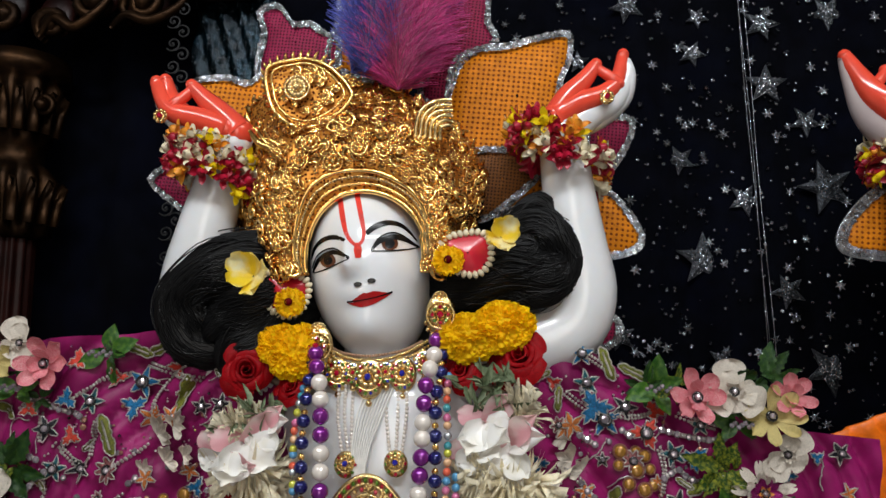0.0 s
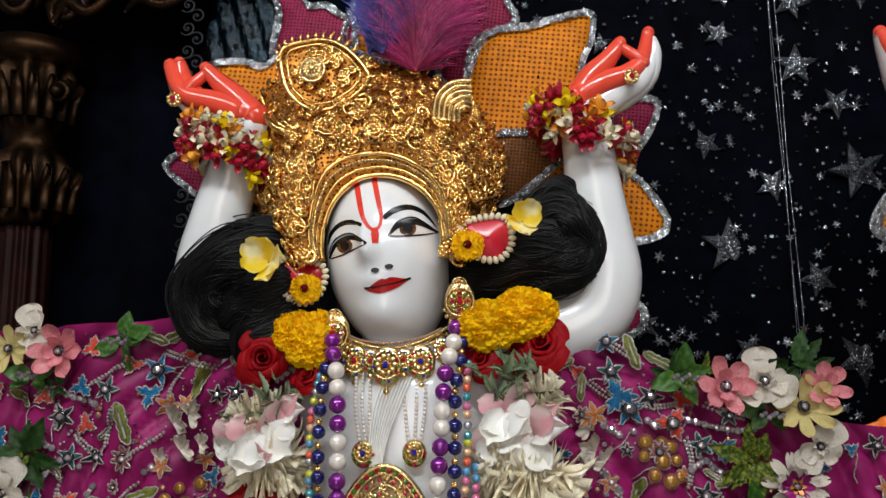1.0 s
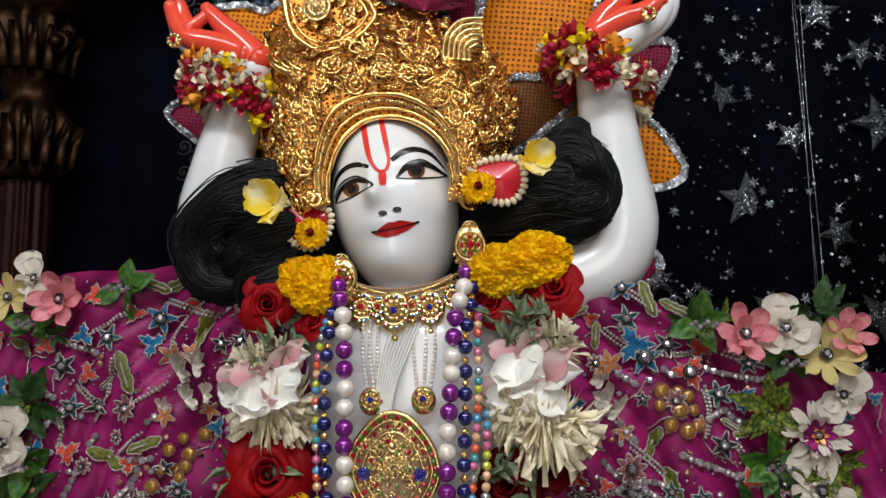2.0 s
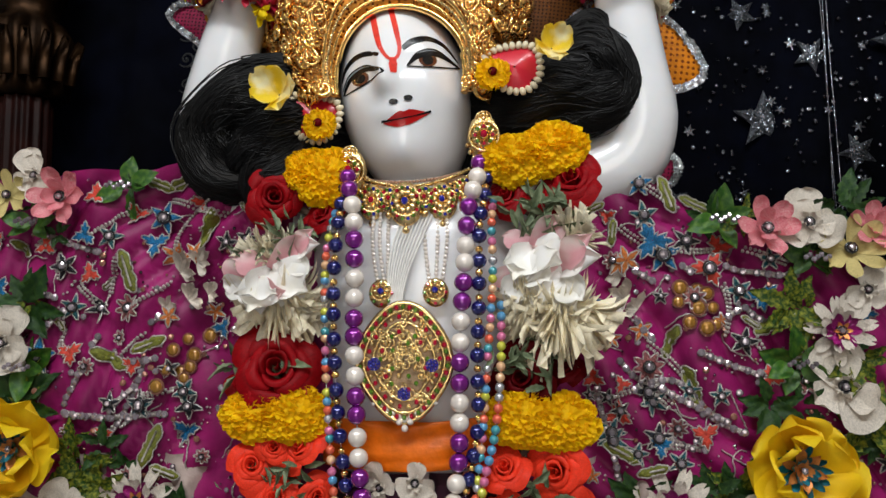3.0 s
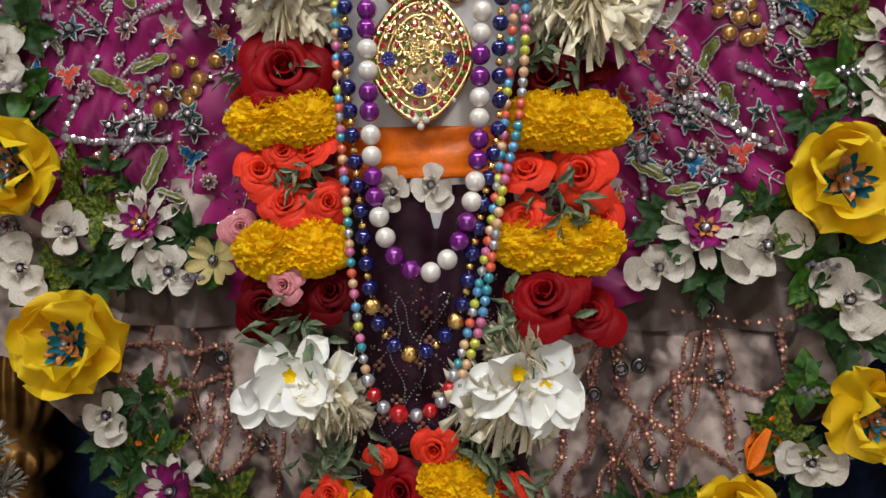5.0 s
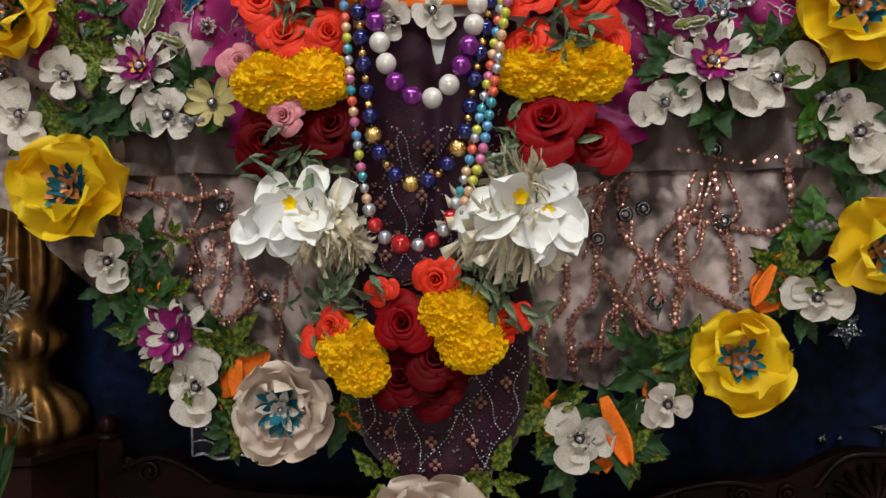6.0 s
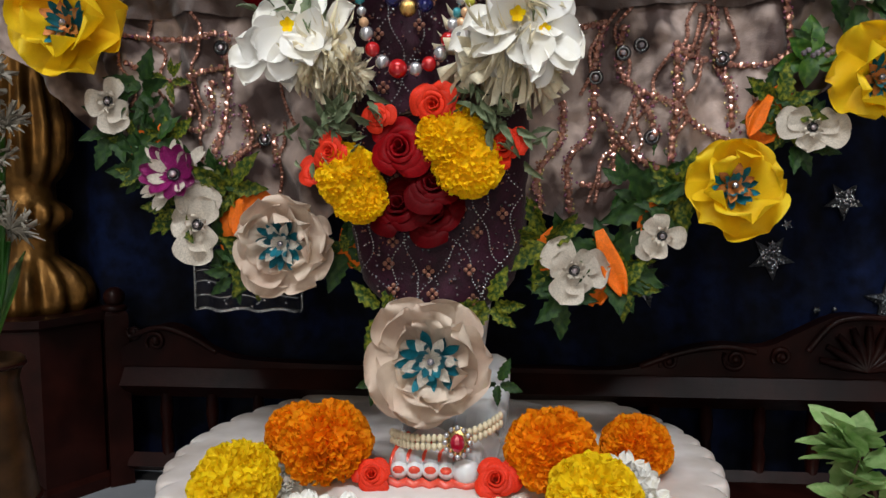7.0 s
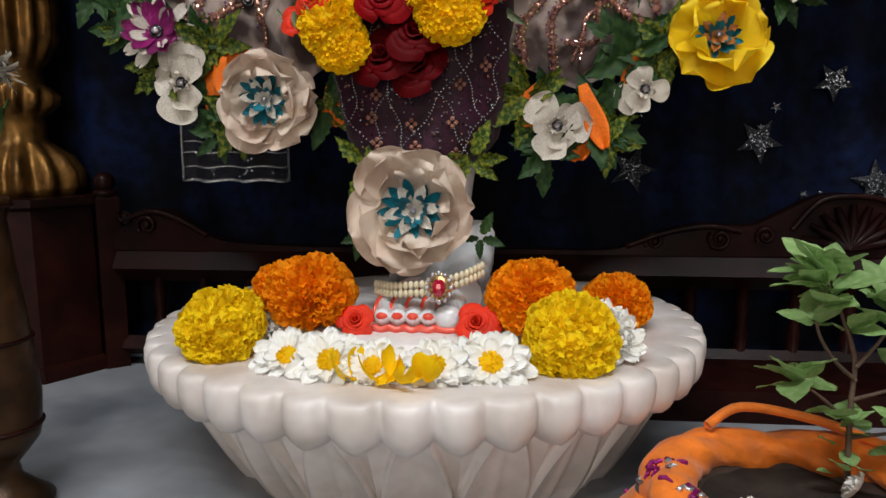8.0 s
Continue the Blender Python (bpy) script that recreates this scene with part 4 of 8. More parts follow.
# ---- the two sides of the long flower garland ----
def garland(name, label, blooms, rnd):
    g = thing(name, label, "garland", "fresh flower garlands")
    core = Build()
    core.tube([(x, y + 0.028, z) for x, z, y in [(b[1], b[2], b[3]) for b in blooms]], 0.006, 6)
    part("thread", core, STEM, g)
    for kind, x, z, y, sx, sz in blooms:
        if kind in ROSES:
            m = facing(x, y + sx * 0.55, z, rnd.uniform(0, 360), rnd.uniform(-5, 40), rnd.uniform(-25, 25), 1.0) @ Matrix.Scale(sx * 1.2, 4)
            part("rose", rnd.choice(ROSES[kind]), None, g, {"deep": "deep red rose", "red": "red rose", "orange": "orange-red rose", "pink": "pink rose"}[kind], m=m)
        elif kind in MARIS:
            part("marigold", rnd.choice(MARIS[kind]), None, g, "yellow marigold", m=facing(x, y + 0.010, z, 0, 6, rnd.uniform(-8, 8)) @ Matrix.Diagonal((sx * 1.12, sz, min(sx, sz) * 0.95, 1)))
        elif kind == "tassel":
            part("thread_petals", rnd.choice(TASSELS), None, g, "cream thread-like petals", m=pose(x, y + 0.012, z, 195, 0, rnd.uniform(0, 360)) @ Matrix.Diagonal((sx, sx * 0.7, sz, 1)))
        elif kind == "tassel_up":
            part("thread_petals", rnd.choice(TASSELS), None, g, "cream thread-like petals", m=pose(x, y + 0.012, z, 20, 0, rnd.uniform(0, 360)) @ Matrix.Diagonal((sx, sx * 0.7, sz, 1)))
        elif kind in ("lily", "pinklily"):
            pool = LILY if kind == "lily" else PINKLILY
            part("white_blossom", rnd.choice(pool), None, g, "white waxy blossom" if kind == "lily" else "white petals flushed with pink", m=facing(x, y + sx * 0.25, z + sz * 0.35, rnd.uniform(-25, 25), rnd.uniform(-10, 12), rnd.uniform(-25, 25)) @ Matrix.Diagonal((sx, sz * 1.1, sx, 1)))
            if kind == "lily":
                part("throat", THROAT, None, g, "yellow flower throat", m=facing(x, y - sx * 0.12, z + sz * 0.42, 0, 0, 0, sx * 0.55))
        elif kind == "leaves":
            for k in range(int(sz * 2.6)):
                px, pz = x + rnd.gauss(0, sx * 0.42), z + rnd.gauss(0, sx * 0.30)
                m = facing(px, y + rnd.uniform(-0.008, 0.012), pz, rnd.uniform(0, 360), 0, 0) @ pose(0, 0, 0, rnd.uniform(-25, 55), rnd.uniform(-80, 80), 0) @ Matrix.Scale(sx * rnd.uniform(0.40, 0.80), 4)
                part("leaf", LEAVES["dry"], None, g, m=m)
    return g


rnd = random.Random(11)
GY = -0.112
garland("flower_garland", "fresh garland of roses, marigolds and white blossoms on the cape", [
    ("yellow", -0.078, 0.984, -0.098, 0.028, 0.030), ("yellow", -0.098, 0.993, -0.096, 0.022, 0.022), ("red", -0.133, 0.967, -0.102, 0.029, 0.029), ("red", -0.082, 0.945, -0.100, 0.021, 0.021),
    ("leaves", -0.110, 0.925, -0.110, 0.034, 9), ("tassel_up", -0.128, 0.895, -0.108, 0.040, 0.045), ("pinklily", -0.128, 0.882, -0.118, 0.043, 0.032), ("pinklily", -0.105, 0.898, -0.112, 0.028, 0.026)] + [
    ("pinklily", -0.145, 0.872, -0.115, 0.034, 0.024), ("tassel", -0.125, 0.878, -0.108, 0.048, 0.070), ("leaves", -0.15, 0.80, -0.095, 0.040, 6), ("red", -0.125, 0.800, -0.120, 0.043, 0.037), ("red", -0.160, 0.785, -0.095, 0.020, 0.020),
    ("yellow", -0.142, 0.758, -0.113, 0.032, 0.025), ("yellow", -0.105, 0.757, -0.114, 0.032, 0.026), ("orange", -0.147, 0.712, -0.115, 0.023, 0.023), ("orange", -0.098, 0.727, -0.116, 0.023, 0.022), ("orange", -0.125, 0.729, -0.114, 0.018, 0.018)] + [
    ("leaves", -0.115, 0.702, -0.112, 0.030, 9), ("orange", -0.123, 0.682, -0.118, 0.024, 0.024), ("orange", -0.086, 0.684, -0.114, 0.020, 0.020), ("pink", -0.168, 0.664, -0.104, 0.016, 0.016), ("leaves", -0.150, 0.675, -0.098, 0.026, 5),
    ("yellow", -0.137, 0.643, -0.116, 0.030, 0.026), ("yellow", -0.100, 0.645, -0.117, 0.031, 0.026), ("deep", -0.142, 0.594, -0.116, 0.032, 0.030), ("pink", -0.122, 0.612, -0.122, 0.017, 0.015), ("deep", -0.083, 0.603, -0.114, 0.026, 0.030)] + [
    ("leaves", -0.108, 0.570, -0.112, 0.042, 13), ("lily", -0.112, 0.520, -0.126, 0.044, 0.040), ("lily", -0.135, 0.512, -0.118, 0.034, 0.034), ("lily", -0.085, 0.518, -0.118, 0.034, 0.036), ("tassel", -0.095, 0.535, -0.112, 0.050, 0.062),
    ("tassel", -0.070, 0.515, -0.112, 0.034, 0.045), ("leaves", -0.072, 0.458, -0.112, 0.036, 13), ("leaves", -0.105, 0.440, -0.104, 0.030, 7), ("orange", -0.083, 0.433, -0.118, 0.016, 0.016), ("orange", -0.10, 0.415, -0.106, 0.015, 0.02)] + [
    ("yellow", -0.070, 0.412, -0.116, 0.024, 0.028), ("yellow", -0.060, 0.395, -0.114, 0.022, 0.024)], rnd)
garland("flower_garland", "fresh garland with red roses, yellow marigolds and cream petals", [
    ("yellow", 0.105, 0.995, -0.100, 0.030, 0.026), ("yellow", 0.142, 1.006, -0.098, 0.030, 0.027), ("red", 0.160, 0.972, -0.104, 0.031, 0.031), ("red", 0.097, 0.958, -0.098, 0.025, 0.027),
    ("leaves", 0.125, 0.943, -0.108, 0.040, 12), ("tassel_up", 0.150, 0.905, -0.105, 0.042, 0.048), ("pinklily", 0.120, 0.898, -0.115, 0.035, 0.028), ("pinklily", 0.146, 0.872, -0.120, 0.042, 0.036), ("pinklily", 0.115, 0.872, -0.114, 0.032, 0.026)] + [
    ("tassel", 0.142, 0.862, -0.110, 0.058, 0.075), ("tassel", 0.120, 0.870, -0.106, 0.040, 0.050), ("leaves", 0.115, 0.808, -0.108, 0.042, 12), ("deep", 0.108, 0.790, -0.114, 0.033, 0.030), ("deep", 0.146, 0.793, -0.100, 0.022, 0.022),
    ("yellow", 0.103, 0.752, -0.114, 0.030, 0.026), ("yellow", 0.138, 0.748, -0.114, 0.032, 0.027), ("orange", 0.088, 0.706, -0.117, 0.024, 0.024), ("orange", 0.135, 0.705, -0.119, 0.029, 0.028), ("leaves", 0.118, 0.678, -0.114, 0.034, 11)] + [
    ("orange", 0.086, 0.667, -0.117, 0.022, 0.021), ("orange", 0.150, 0.665, -0.112, 0.022, 0.024), ("yellow", 0.090, 0.646, -0.115, 0.029, 0.024), ("yellow", 0.130, 0.644, -0.115, 0.033, 0.027), ("red", 0.102, 0.600, -0.130, 0.036, 0.032),
    ("red", 0.140, 0.584, -0.106, 0.026, 0.024), ("leaves", 0.085, 0.575, -0.114, 0.042, 14), ("tassel_up", 0.082, 0.545, -0.112, 0.040, 0.050), ("lily", 0.078, 0.522, -0.126, 0.046, 0.042), ("lily", 0.100, 0.512, -0.120, 0.036, 0.040), ("lily", 0.055, 0.516, -0.118, 0.034, 0.036)] + [
    ("tassel", 0.075, 0.535, -0.112, 0.064, 0.075), ("leaves", 0.040, 0.478, -0.114, 0.030, 9), ("leaves", 0.070, 0.452, -0.108, 0.036, 11), ("orange", 0.008, 0.472, -0.122, 0.021, 0.023), ("orange", -0.040, 0.462, -0.116, 0.014, 0.017), ("yellow", 0.022, 0.444, -0.118, 0.026, 0.026),
    ("yellow", 0.036, 0.422, -0.117, 0.026, 0.029), ("orange", 0.068, 0.436, -0.112, 0.020, 0.024), ("red", -0.022, 0.434, -0.122, 0.026, 0.025), ("deep", 0.004, 0.402, -0.116, 0.026, 0.026), ("deep", -0.024, 0.384, -0.112, 0.028, 0.026), ("deep", 0.004, 0.376, -0.108, 0.026, 0.024)], rnd)


# ---- sewn fabric flowers of the hems ----
YELLOW_PETALS = [broad_mesh("petals", YELLOW_F, 60 + i, ((5, 0.94, 1.22, 16, 0.35, 0.06), (4, 0.82, 1.12, 36, 0.40, 0.05)), 0.13, 0.26, narrow=0.42, waves=4.2, nu=11, nv=11, wild=1.9) for i in range(2)]
CREAM_PETALS = [broad_mesh("petals", CREAM, 64 + i, ((6, 0.98, 1.22, 10, 0.35, 0.06), (6, 0.85, 1.08, 22, 0.35, 0.08), (5, 0.66, 0.9, 36, 0.35, 0.1)), 0.12, 0.18, narrow=0.5, waves=4.5, nu=11, nv=11, wild=1.9) for i in range(2)]
FRINGE_C = broad_mesh("fringe", TEAL, 70, ((12, 0.42, 0.13, 30, 0.3, 0.04), (10, 0.34, 0.11, 50, 0.3, 0.02)), 0.01, 0.3, nu=3, nv=5, point=0.3, split=False)
STAR_C = broad_mesh("star", CENTRE_O, 71, ((6, 0.26, 0.13, 40, -0.5, 0.02),), 0.01, 0.3, nu=3, nv=5, point=0.6, split=False)
STAR_W = broad_mesh("star", IVORY, 72, ((6, 0.28, 0.13, 40, -0.5, 0.02),), 0.01, 0.3, nu=3, nv=5, point=0.5, split=False)
SMALL_WHITE = [broad_mesh("petals", IVORY, 74 + i, ((1 + i, 1.25, 1.35, 12, -0.3, 0.05), (3, 0.85, 1.0, 20, -0.4, 0.08), (5, 0.42, 0.3, 45, 0.3, 0.1)), 0.10, 0.3, narrow=0.4) for i in range(3)]
DAISY_F = broad_mesh("petals", IVORY, 77, ((9, 1.0, 0.4, 10, -0.3, 0.12), (8, 0.75, 0.34, 30, 0.2, 0.1)), 0.04, 0.35, nu=5, nv=6, notch=0.5)
PURPLE_IN = broad_mesh("inner_petals", PURPLE_F, 78, ((11, 0.86, 0.50, 22, 0.3, 0.08),), 0.03, 0.35, nu=5, nv=6, point=0.4, split=False)
PINK_F = broad_mesh("petals", PINK, 79, ((6, 1.0, 0.6, 20, 0.3, 0.08), (4, 0.7, 0.5, 45, 0.3, 0.05)), 0.05, 0.4, narrow=0.5)
BUFF_F = broad_mesh("petals", mat("buff_fabric_petal", (0.52, 0.42, 0.16), 0.7, 0, 0.2, 90, bump=0.3, bump_scale=700, island=0.2), 80, ((8, 1.0, 0.5, 20, 0.2, 0.1),), 0.05, 0.3)
gem = Build()
gem.ball((0, 0, 0.06), 0.12, 0, 8, 5, (1, 1, 0.8))
GEM_ME = gem.mesh("gem", GEM, smooth=False)
ring = Build()
ring.tube([(0.15 * math.cos(a), 0.15 * math.sin(a), 0.05) for a in np.linspace(0, 2 * math.pi, 15)[:-1]], 0.055, 6, closed=True)
RING_ME = ring.mesh("bead_ring", GEM_DARK)


def fabric_flower(kind, x, z, y, r, roll=0, tilt=4, pan=0):
    rnd = random.Random(int(abs(x) * 7919 + z * 104729))
    label = {"yellow": "large yellow fabric flower with teal and copper centre", "cream": "large cream chiffon flower with teal felt centre", "white": "small ivory fabric flower with dark jewelled centre", "purple": "ivory and magenta glitter fabric flower with glass gem",
             "pink": "pink fabric flower with pale inner petals", "buff": "buff fabric flower with brown centre", "daisy": "ivory fabric daisy with orange and purple centre"}[kind]
    f = thing("fabric_flower", label, "flower", "sewn fabric flowers", facing(x, y, z, roll, tilt, pan, r))
    if kind == "yellow":
        part("petals", rnd.choice(YELLOW_PETALS), None, f)
        part("fringe", FRINGE_C, None, f, "teal felt fringe", m=pose(0, 0, 0.12) @ Matrix.Scale(1.15, 4))
        part("star", STAR_C, None, f, "copper star", m=pose(0, 0, 0.24) @ Matrix.Scale(1.5, 4))
    elif kind == "cream":
        part("petals", rnd.choice(CREAM_PETALS), None, f)
        part("fringe", FRINGE_C, None, f, "teal felt fringe", m=pose(0, 0, 0.16) @ Matrix.Scale(1.35, 4))
        part("star", STAR_W, None, f, "ivory curled star", m=pose(0, 0, 0.30) @ Matrix.Scale(1.6, 4))
    elif kind in ("purple", "daisy"):
        part("petals", DAISY_F, None, f)
        part("inner_petals", PURPLE_IN, None, f, "magenta glitter petals", m=pose(0, 0, 0.09) @ Matrix.Scale(1.0 if kind == "purple" else 0.7, 4))
        if kind == "daisy":
            part("star", STAR_C, None, f, "orange star", m=pose(0, 0, 0.14) @ Matrix.Scale(1.3, 4))
    else:
        part("petals", {"white": SMALL_WHITE[rnd.randrange(3)], "pink": PINK_F, "buff": BUFF_F}[kind], None, f)
    if kind != "yellow" and kind != "cream":
        part("bead_ring", RING_ME, None, f, "dark bead ring", m=pose(0, 0, 0.14))
    part("gem", GEM_ME, None, f, "clear glass gem", m=pose(0, 0, 0.36 if kind in ("yellow", "cream") else 0.2) @ Matrix.Scale(0.5 if kind in ("yellow", "cream") else 0.9, 4))
    return f


FLOWERS = [("yellow", -0.402, 0.727, 0.056), ("yellow", 0.362, 0.699, 0.058), ("yellow", -0.345, 0.554, 0.061), ("yellow", 0.385, 0.492, 0.046), ("yellow", 0.267, 0.398, 0.050),
           ("cream", -0.142, 0.352, 0.050), ("purple", -0.250, 0.415, 0.034)]
FLOWERS2 = [("white", -0.314, 0.487, 0.026), ("white", -0.228, 0.368, 0.030), ("white", 0.208, 0.357, 0.024), ("white", 0.130, 0.325, 0.027), ("white", 0.335, 0.452, 0.024), ("white", -0.353, 0.663, 0.027), ("white", -0.251, 0.624, 0.030),
            ("daisy", -0.278, 0.669, 0.035), ("buff", -0.208, 0.634, 0.026), ("daisy", 0.246, 0.658, 0.037), ("white", 0.300, 0.642, 0.032), ("white", 0.206, 0.624, 0.024), ("white", 0.369, 0.596, 0.030), ("white", -0.400, 0.628, 0.028)]
FLOWERS3 = [("white", -0.399, 1.004, 0.024), ("pink", -0.369, 0.981, 0.032), ("white", 0.390, 0.931, 0.028), ("pink", 0.350, 0.926, 0.032), ("buff", 0.427, 0.904, 0.032), ("white", 0.411, 0.772, 0.034), ("daisy", 0.412, 0.826, 0.030),
            ("white", 0.440, 0.865, 0.024), ("buff", -0.428, 0.985, 0.026), ("white", -0.425, 0.830, 0.030), ("pink", 0.452, 0.925, 0.026)]
for kind, x, z, r in FLOWERS + FLOWERS2 + FLOWERS3:
    fabric_flower(kind, x, z, -0.058 if r > 0.04 else -0.056, r, (x * 4000) % 360, 4 + 8 * math.sin(z * 50), -x * 10)
# the largest cream flower, over the feet
fabric_flower("cream", 0.004, 0.250, -0.100, 0.058, 40, 6, 0)
# white flower at the sash
fabric_flower("white", 0.006, 0.697, -0.110, 0.021, 200, 0, 0)
fabric_flower("white", -0.026, 0.692, -0.104, 0.020, 20, 0, -20)

SPRAYS = [("green", -0.304, 0.990, 0.034, 4), ("green", -0.402, 0.955, 0.030, 5), ("dark", -0.408, 0.868, 0.042, 8), ("green", -0.405, 0.805, 0.034, 6), ("dark", -0.42, 0.765, 0.05, 8), ("green", 0.308, 0.937, 0.034, 4), ("dark", 0.428, 0.948, 0.042, 6),
          ("green", 0.393, 0.897, 0.030, 5), ("var", 0.372, 0.850, 0.040, 7), ("green", 0.372, 0.795, 0.034, 6), ("dark", 0.345, 0.755, 0.036, 7), ("var", 0.430, 0.80, 0.036, 7), ("var", 0.435, 0.73, 0.04, 7)]
SPRAYS2 = [("var", -0.345, 0.705, 0.040, 7), ("var", -0.322, 0.680, 0.034, 6), ("dark", -0.292, 0.640, 0.040, 8), ("dark", -0.235, 0.655, 0.036, 8), ("dark", -0.330, 0.620, 0.040, 7), ("green", -0.225, 0.618, 0.026, 4), ("var", -0.38, 0.61, 0.036, 7),
           ("dark", 0.212, 0.665, 0.034, 7), ("dark", 0.250, 0.622, 0.036, 8), ("dark", 0.285, 0.672, 0.034, 6), ("var", 0.315, 0.672, 0.040, 7), ("green", 0.345, 0.625, 0.036, 6), ("dark", 0.375, 0.63, 0.040, 7), ("dark", 0.380, 0.565, 0.040, 7)]
SPRAYS3 = [("dark", -0.285, 0.500, 0.034, 6), ("dark", -0.315, 0.462, 0.040, 8), ("dark", -0.27, 0.450, 0.036, 7), ("var", -0.255, 0.385, 0.038, 8), ("dark", -0.285, 0.42, 0.034, 7), ("var", -0.200, 0.402, 0.040, 8), ("var", -0.175, 0.335, 0.040, 7),
           ("dark", -0.085, 0.345, 0.036, 6), ("dark", -0.215, 0.345, 0.030, 6), ("var", 0.105, 0.350, 0.044, 8), ("dark", 0.120, 0.300, 0.034, 6), ("dark", 0.165, 0.330, 0.044, 8), ("var", 0.175, 0.310, 0.040, 6), ("dark", 0.195, 0.385, 0.040, 8),
           ("var", 0.228, 0.395, 0.040, 7), ("var", 0.312, 0.470, 0.036, 6), ("dark", 0.325, 0.440, 0.036, 7), ("green", 0.335, 0.515, 0.032, 6)]
SPRAYS4 = [("var", -0.044, 0.288, 0.034, 5), ("var", 0.052, 0.294, 0.034, 5), ("dark", -0.050, 0.225, 0.022, 4), ("dark", 0.060, 0.222, 0.024, 4)]
LEAF_LABEL = {"green": "bright green fabric leaves sewn on the hem", "dark": "dark green serrated fabric leaves sewn on the hem", "var": "yellow-green variegated fabric leaves sewn on the hem"}
for kind, x, z, r, n in SPRAYS + SPRAYS2 + SPRAYS3 + SPRAYS4:
    rnd = random.Random(int(x * 9001 + z * 77777))
    spray = thing("leaf_spray", LEAF_LABEL[kind], "leaves", "sewn leaf sprays")
    strew_leaves(spray, kind, x, z, -0.052 if z > 0.30 or abs(x) > 0.1 else -0.082, r, n, rnd, 1.0, 0.008)
    if kind == "green":
        for k in range(7):
            beads = Build()
            beads.ball((x + r * 0.12 * (k - 3), -0.066, z + r * 0.08 * math.sin(k * 2.1)), 0.0028, 0, 6, 4)
            part("glass_bead", beads, GEM, spray, smooth=False)
# a second, smaller growth of leaves that fills the hems
rnd = random.Random(40)
for k, (kind, x, z, r, n) in enumerate(SPRAYS + SPRAYS2 + SPRAYS3):
    for q in range(1 + k % 2):
        kind2 = rnd.choice(("dark", "dark", "var"))
        spray = thing("leaf_spray", LEAF_LABEL[kind2], "leaves", "sewn leaf sprays")
        strew_leaves(spray, kind2, x + rnd.uniform(-0.03, 0.03), z + rnd.uniform(-0.022, 0.022), -0.050, r, rnd.randrange(4, 7), rnd, rnd.uniform(0.5, 0.75), 0.006)
# orange felt under-petals of the lower hem
for k, (x, z, r, roll) in enumerate(((-0.275, 0.468, 0.045, 160), (-0.205, 0.380, 0.05, 200), (-0.165, 0.40, 0.05, 140), (0.140, 0.352, 0.060, 190), (0.120, 0.365, 0.045, 150), (0.315, 0.487, 0.055, 150), (-0.085, 0.365, 0.04, 190), (0.205, 0.39, 0.04, 170), (0.152, 0.362, 0.062, 200), (0.300, 0.480, 0.040, 150), (-0.186, 0.392, 0.034, 170))):
    felt = Build()
    felt.petal(pose(0, 0, 0), 1.0, 0.75 if k < 8 else 0.36, 0.2, 0.2, 0.04, 7, 9, 0, 0.5, random.Random(k))
    solid("felt_petal", felt, SASH, "orange felt petal sewn under the hem", "petal", "orange felt petals", m=facing(x, -0.046 if k < 8 else -0.058, z, roll, 0, 0, r)).modifiers.new("thick", "SOLIDIFY").thickness = 0.03


# ---- petal fan behind the head ----
def fan_petal(parent, outline, y, material, label, trim=0.006):
    """A stiff sequinned petal with a border of silver sequins."""
    edge = smooth_path([(x, 0, z) for x, z in outline], 60, closed=True)
    c = sum(edge, Vector()) / len(edge)
    b, n = Build(), len(edge)
    for k, (f, dy) in enumerate(((1.0, 0.004), (1.0, 0.0), (0.75, -0.003), (0.4, -0.005), (0.02, -0.006))):
        for p in edge:
            q = c + (p - c) * f
            b.v.append((q.x, y + dy, q.z))
        if k:
            for i in range(n):
                b.f.append(((k - 1) * n + i, (k - 1) * n + (i + 1) % n, k * n + (i + 1) % n, k * n + i))
                b.s.append(0)
    body = part("petal", b, material, parent, label)
    t, rnd = Build(), random.Random(n + int(c.x * 1000))
    t.tube([(p.x, y + 0.001, p.z) for p in edge], trim * 0.75, 6, closed=True, flat=0.5)
    for i, p in enumerate(even([tuple(q) for q in edge] + [tuple(edge[0])], 0.0042)):
        for s in (-0.45, 0.45):
            q = c + (p - c) * (1 + s * trim / max(0.02, (p - c).length))
            m = facing(q.x, y - 0.005, q.z, rnd.uniform(0, 360), rnd.uniform(-35, 35), rnd.uniform(-35, 35))
            r = rnd.uniform(0.0022, 0.0034)
            o = len(t.v)
            t.v.extend(tuple(m @ Vector((r * math.cos(a), r * math.sin(a), 0.0006))) for a in [math.pi * j / 3 for j in range(6)])
            t.f.append(tuple(o + j for j in range(6)))
            t.s.append(0)
    part("trim", t, SILVER, body, "silver sequin border", smooth=False)


fan = thing("petal_fan", "fan of orange and magenta sequinned petals edged in silver", "fan")
fan_petal(fan, [(0.094, 1.346), (0.121, 1.373), (0.169, 1.379), (0.211, 1.389), (0.248, 1.391), (0.246, 1.356), (0.233, 1.325), (0.227, 1.268), (0.208, 1.183), (0.111, 1.156), (0.088, 1.246)], 0.03, ORANGE_SEQ, "orange sequin petal")
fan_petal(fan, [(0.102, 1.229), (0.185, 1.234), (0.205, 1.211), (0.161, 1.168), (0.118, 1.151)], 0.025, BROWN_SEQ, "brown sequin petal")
fan_petal(fan, [(0.265, 1.181), (0.293, 1.173), (0.324, 1.121), (0.302, 1.100), (0.271, 1.108)], 0.03, ORANGE_SEQ, "orange sequin petal")
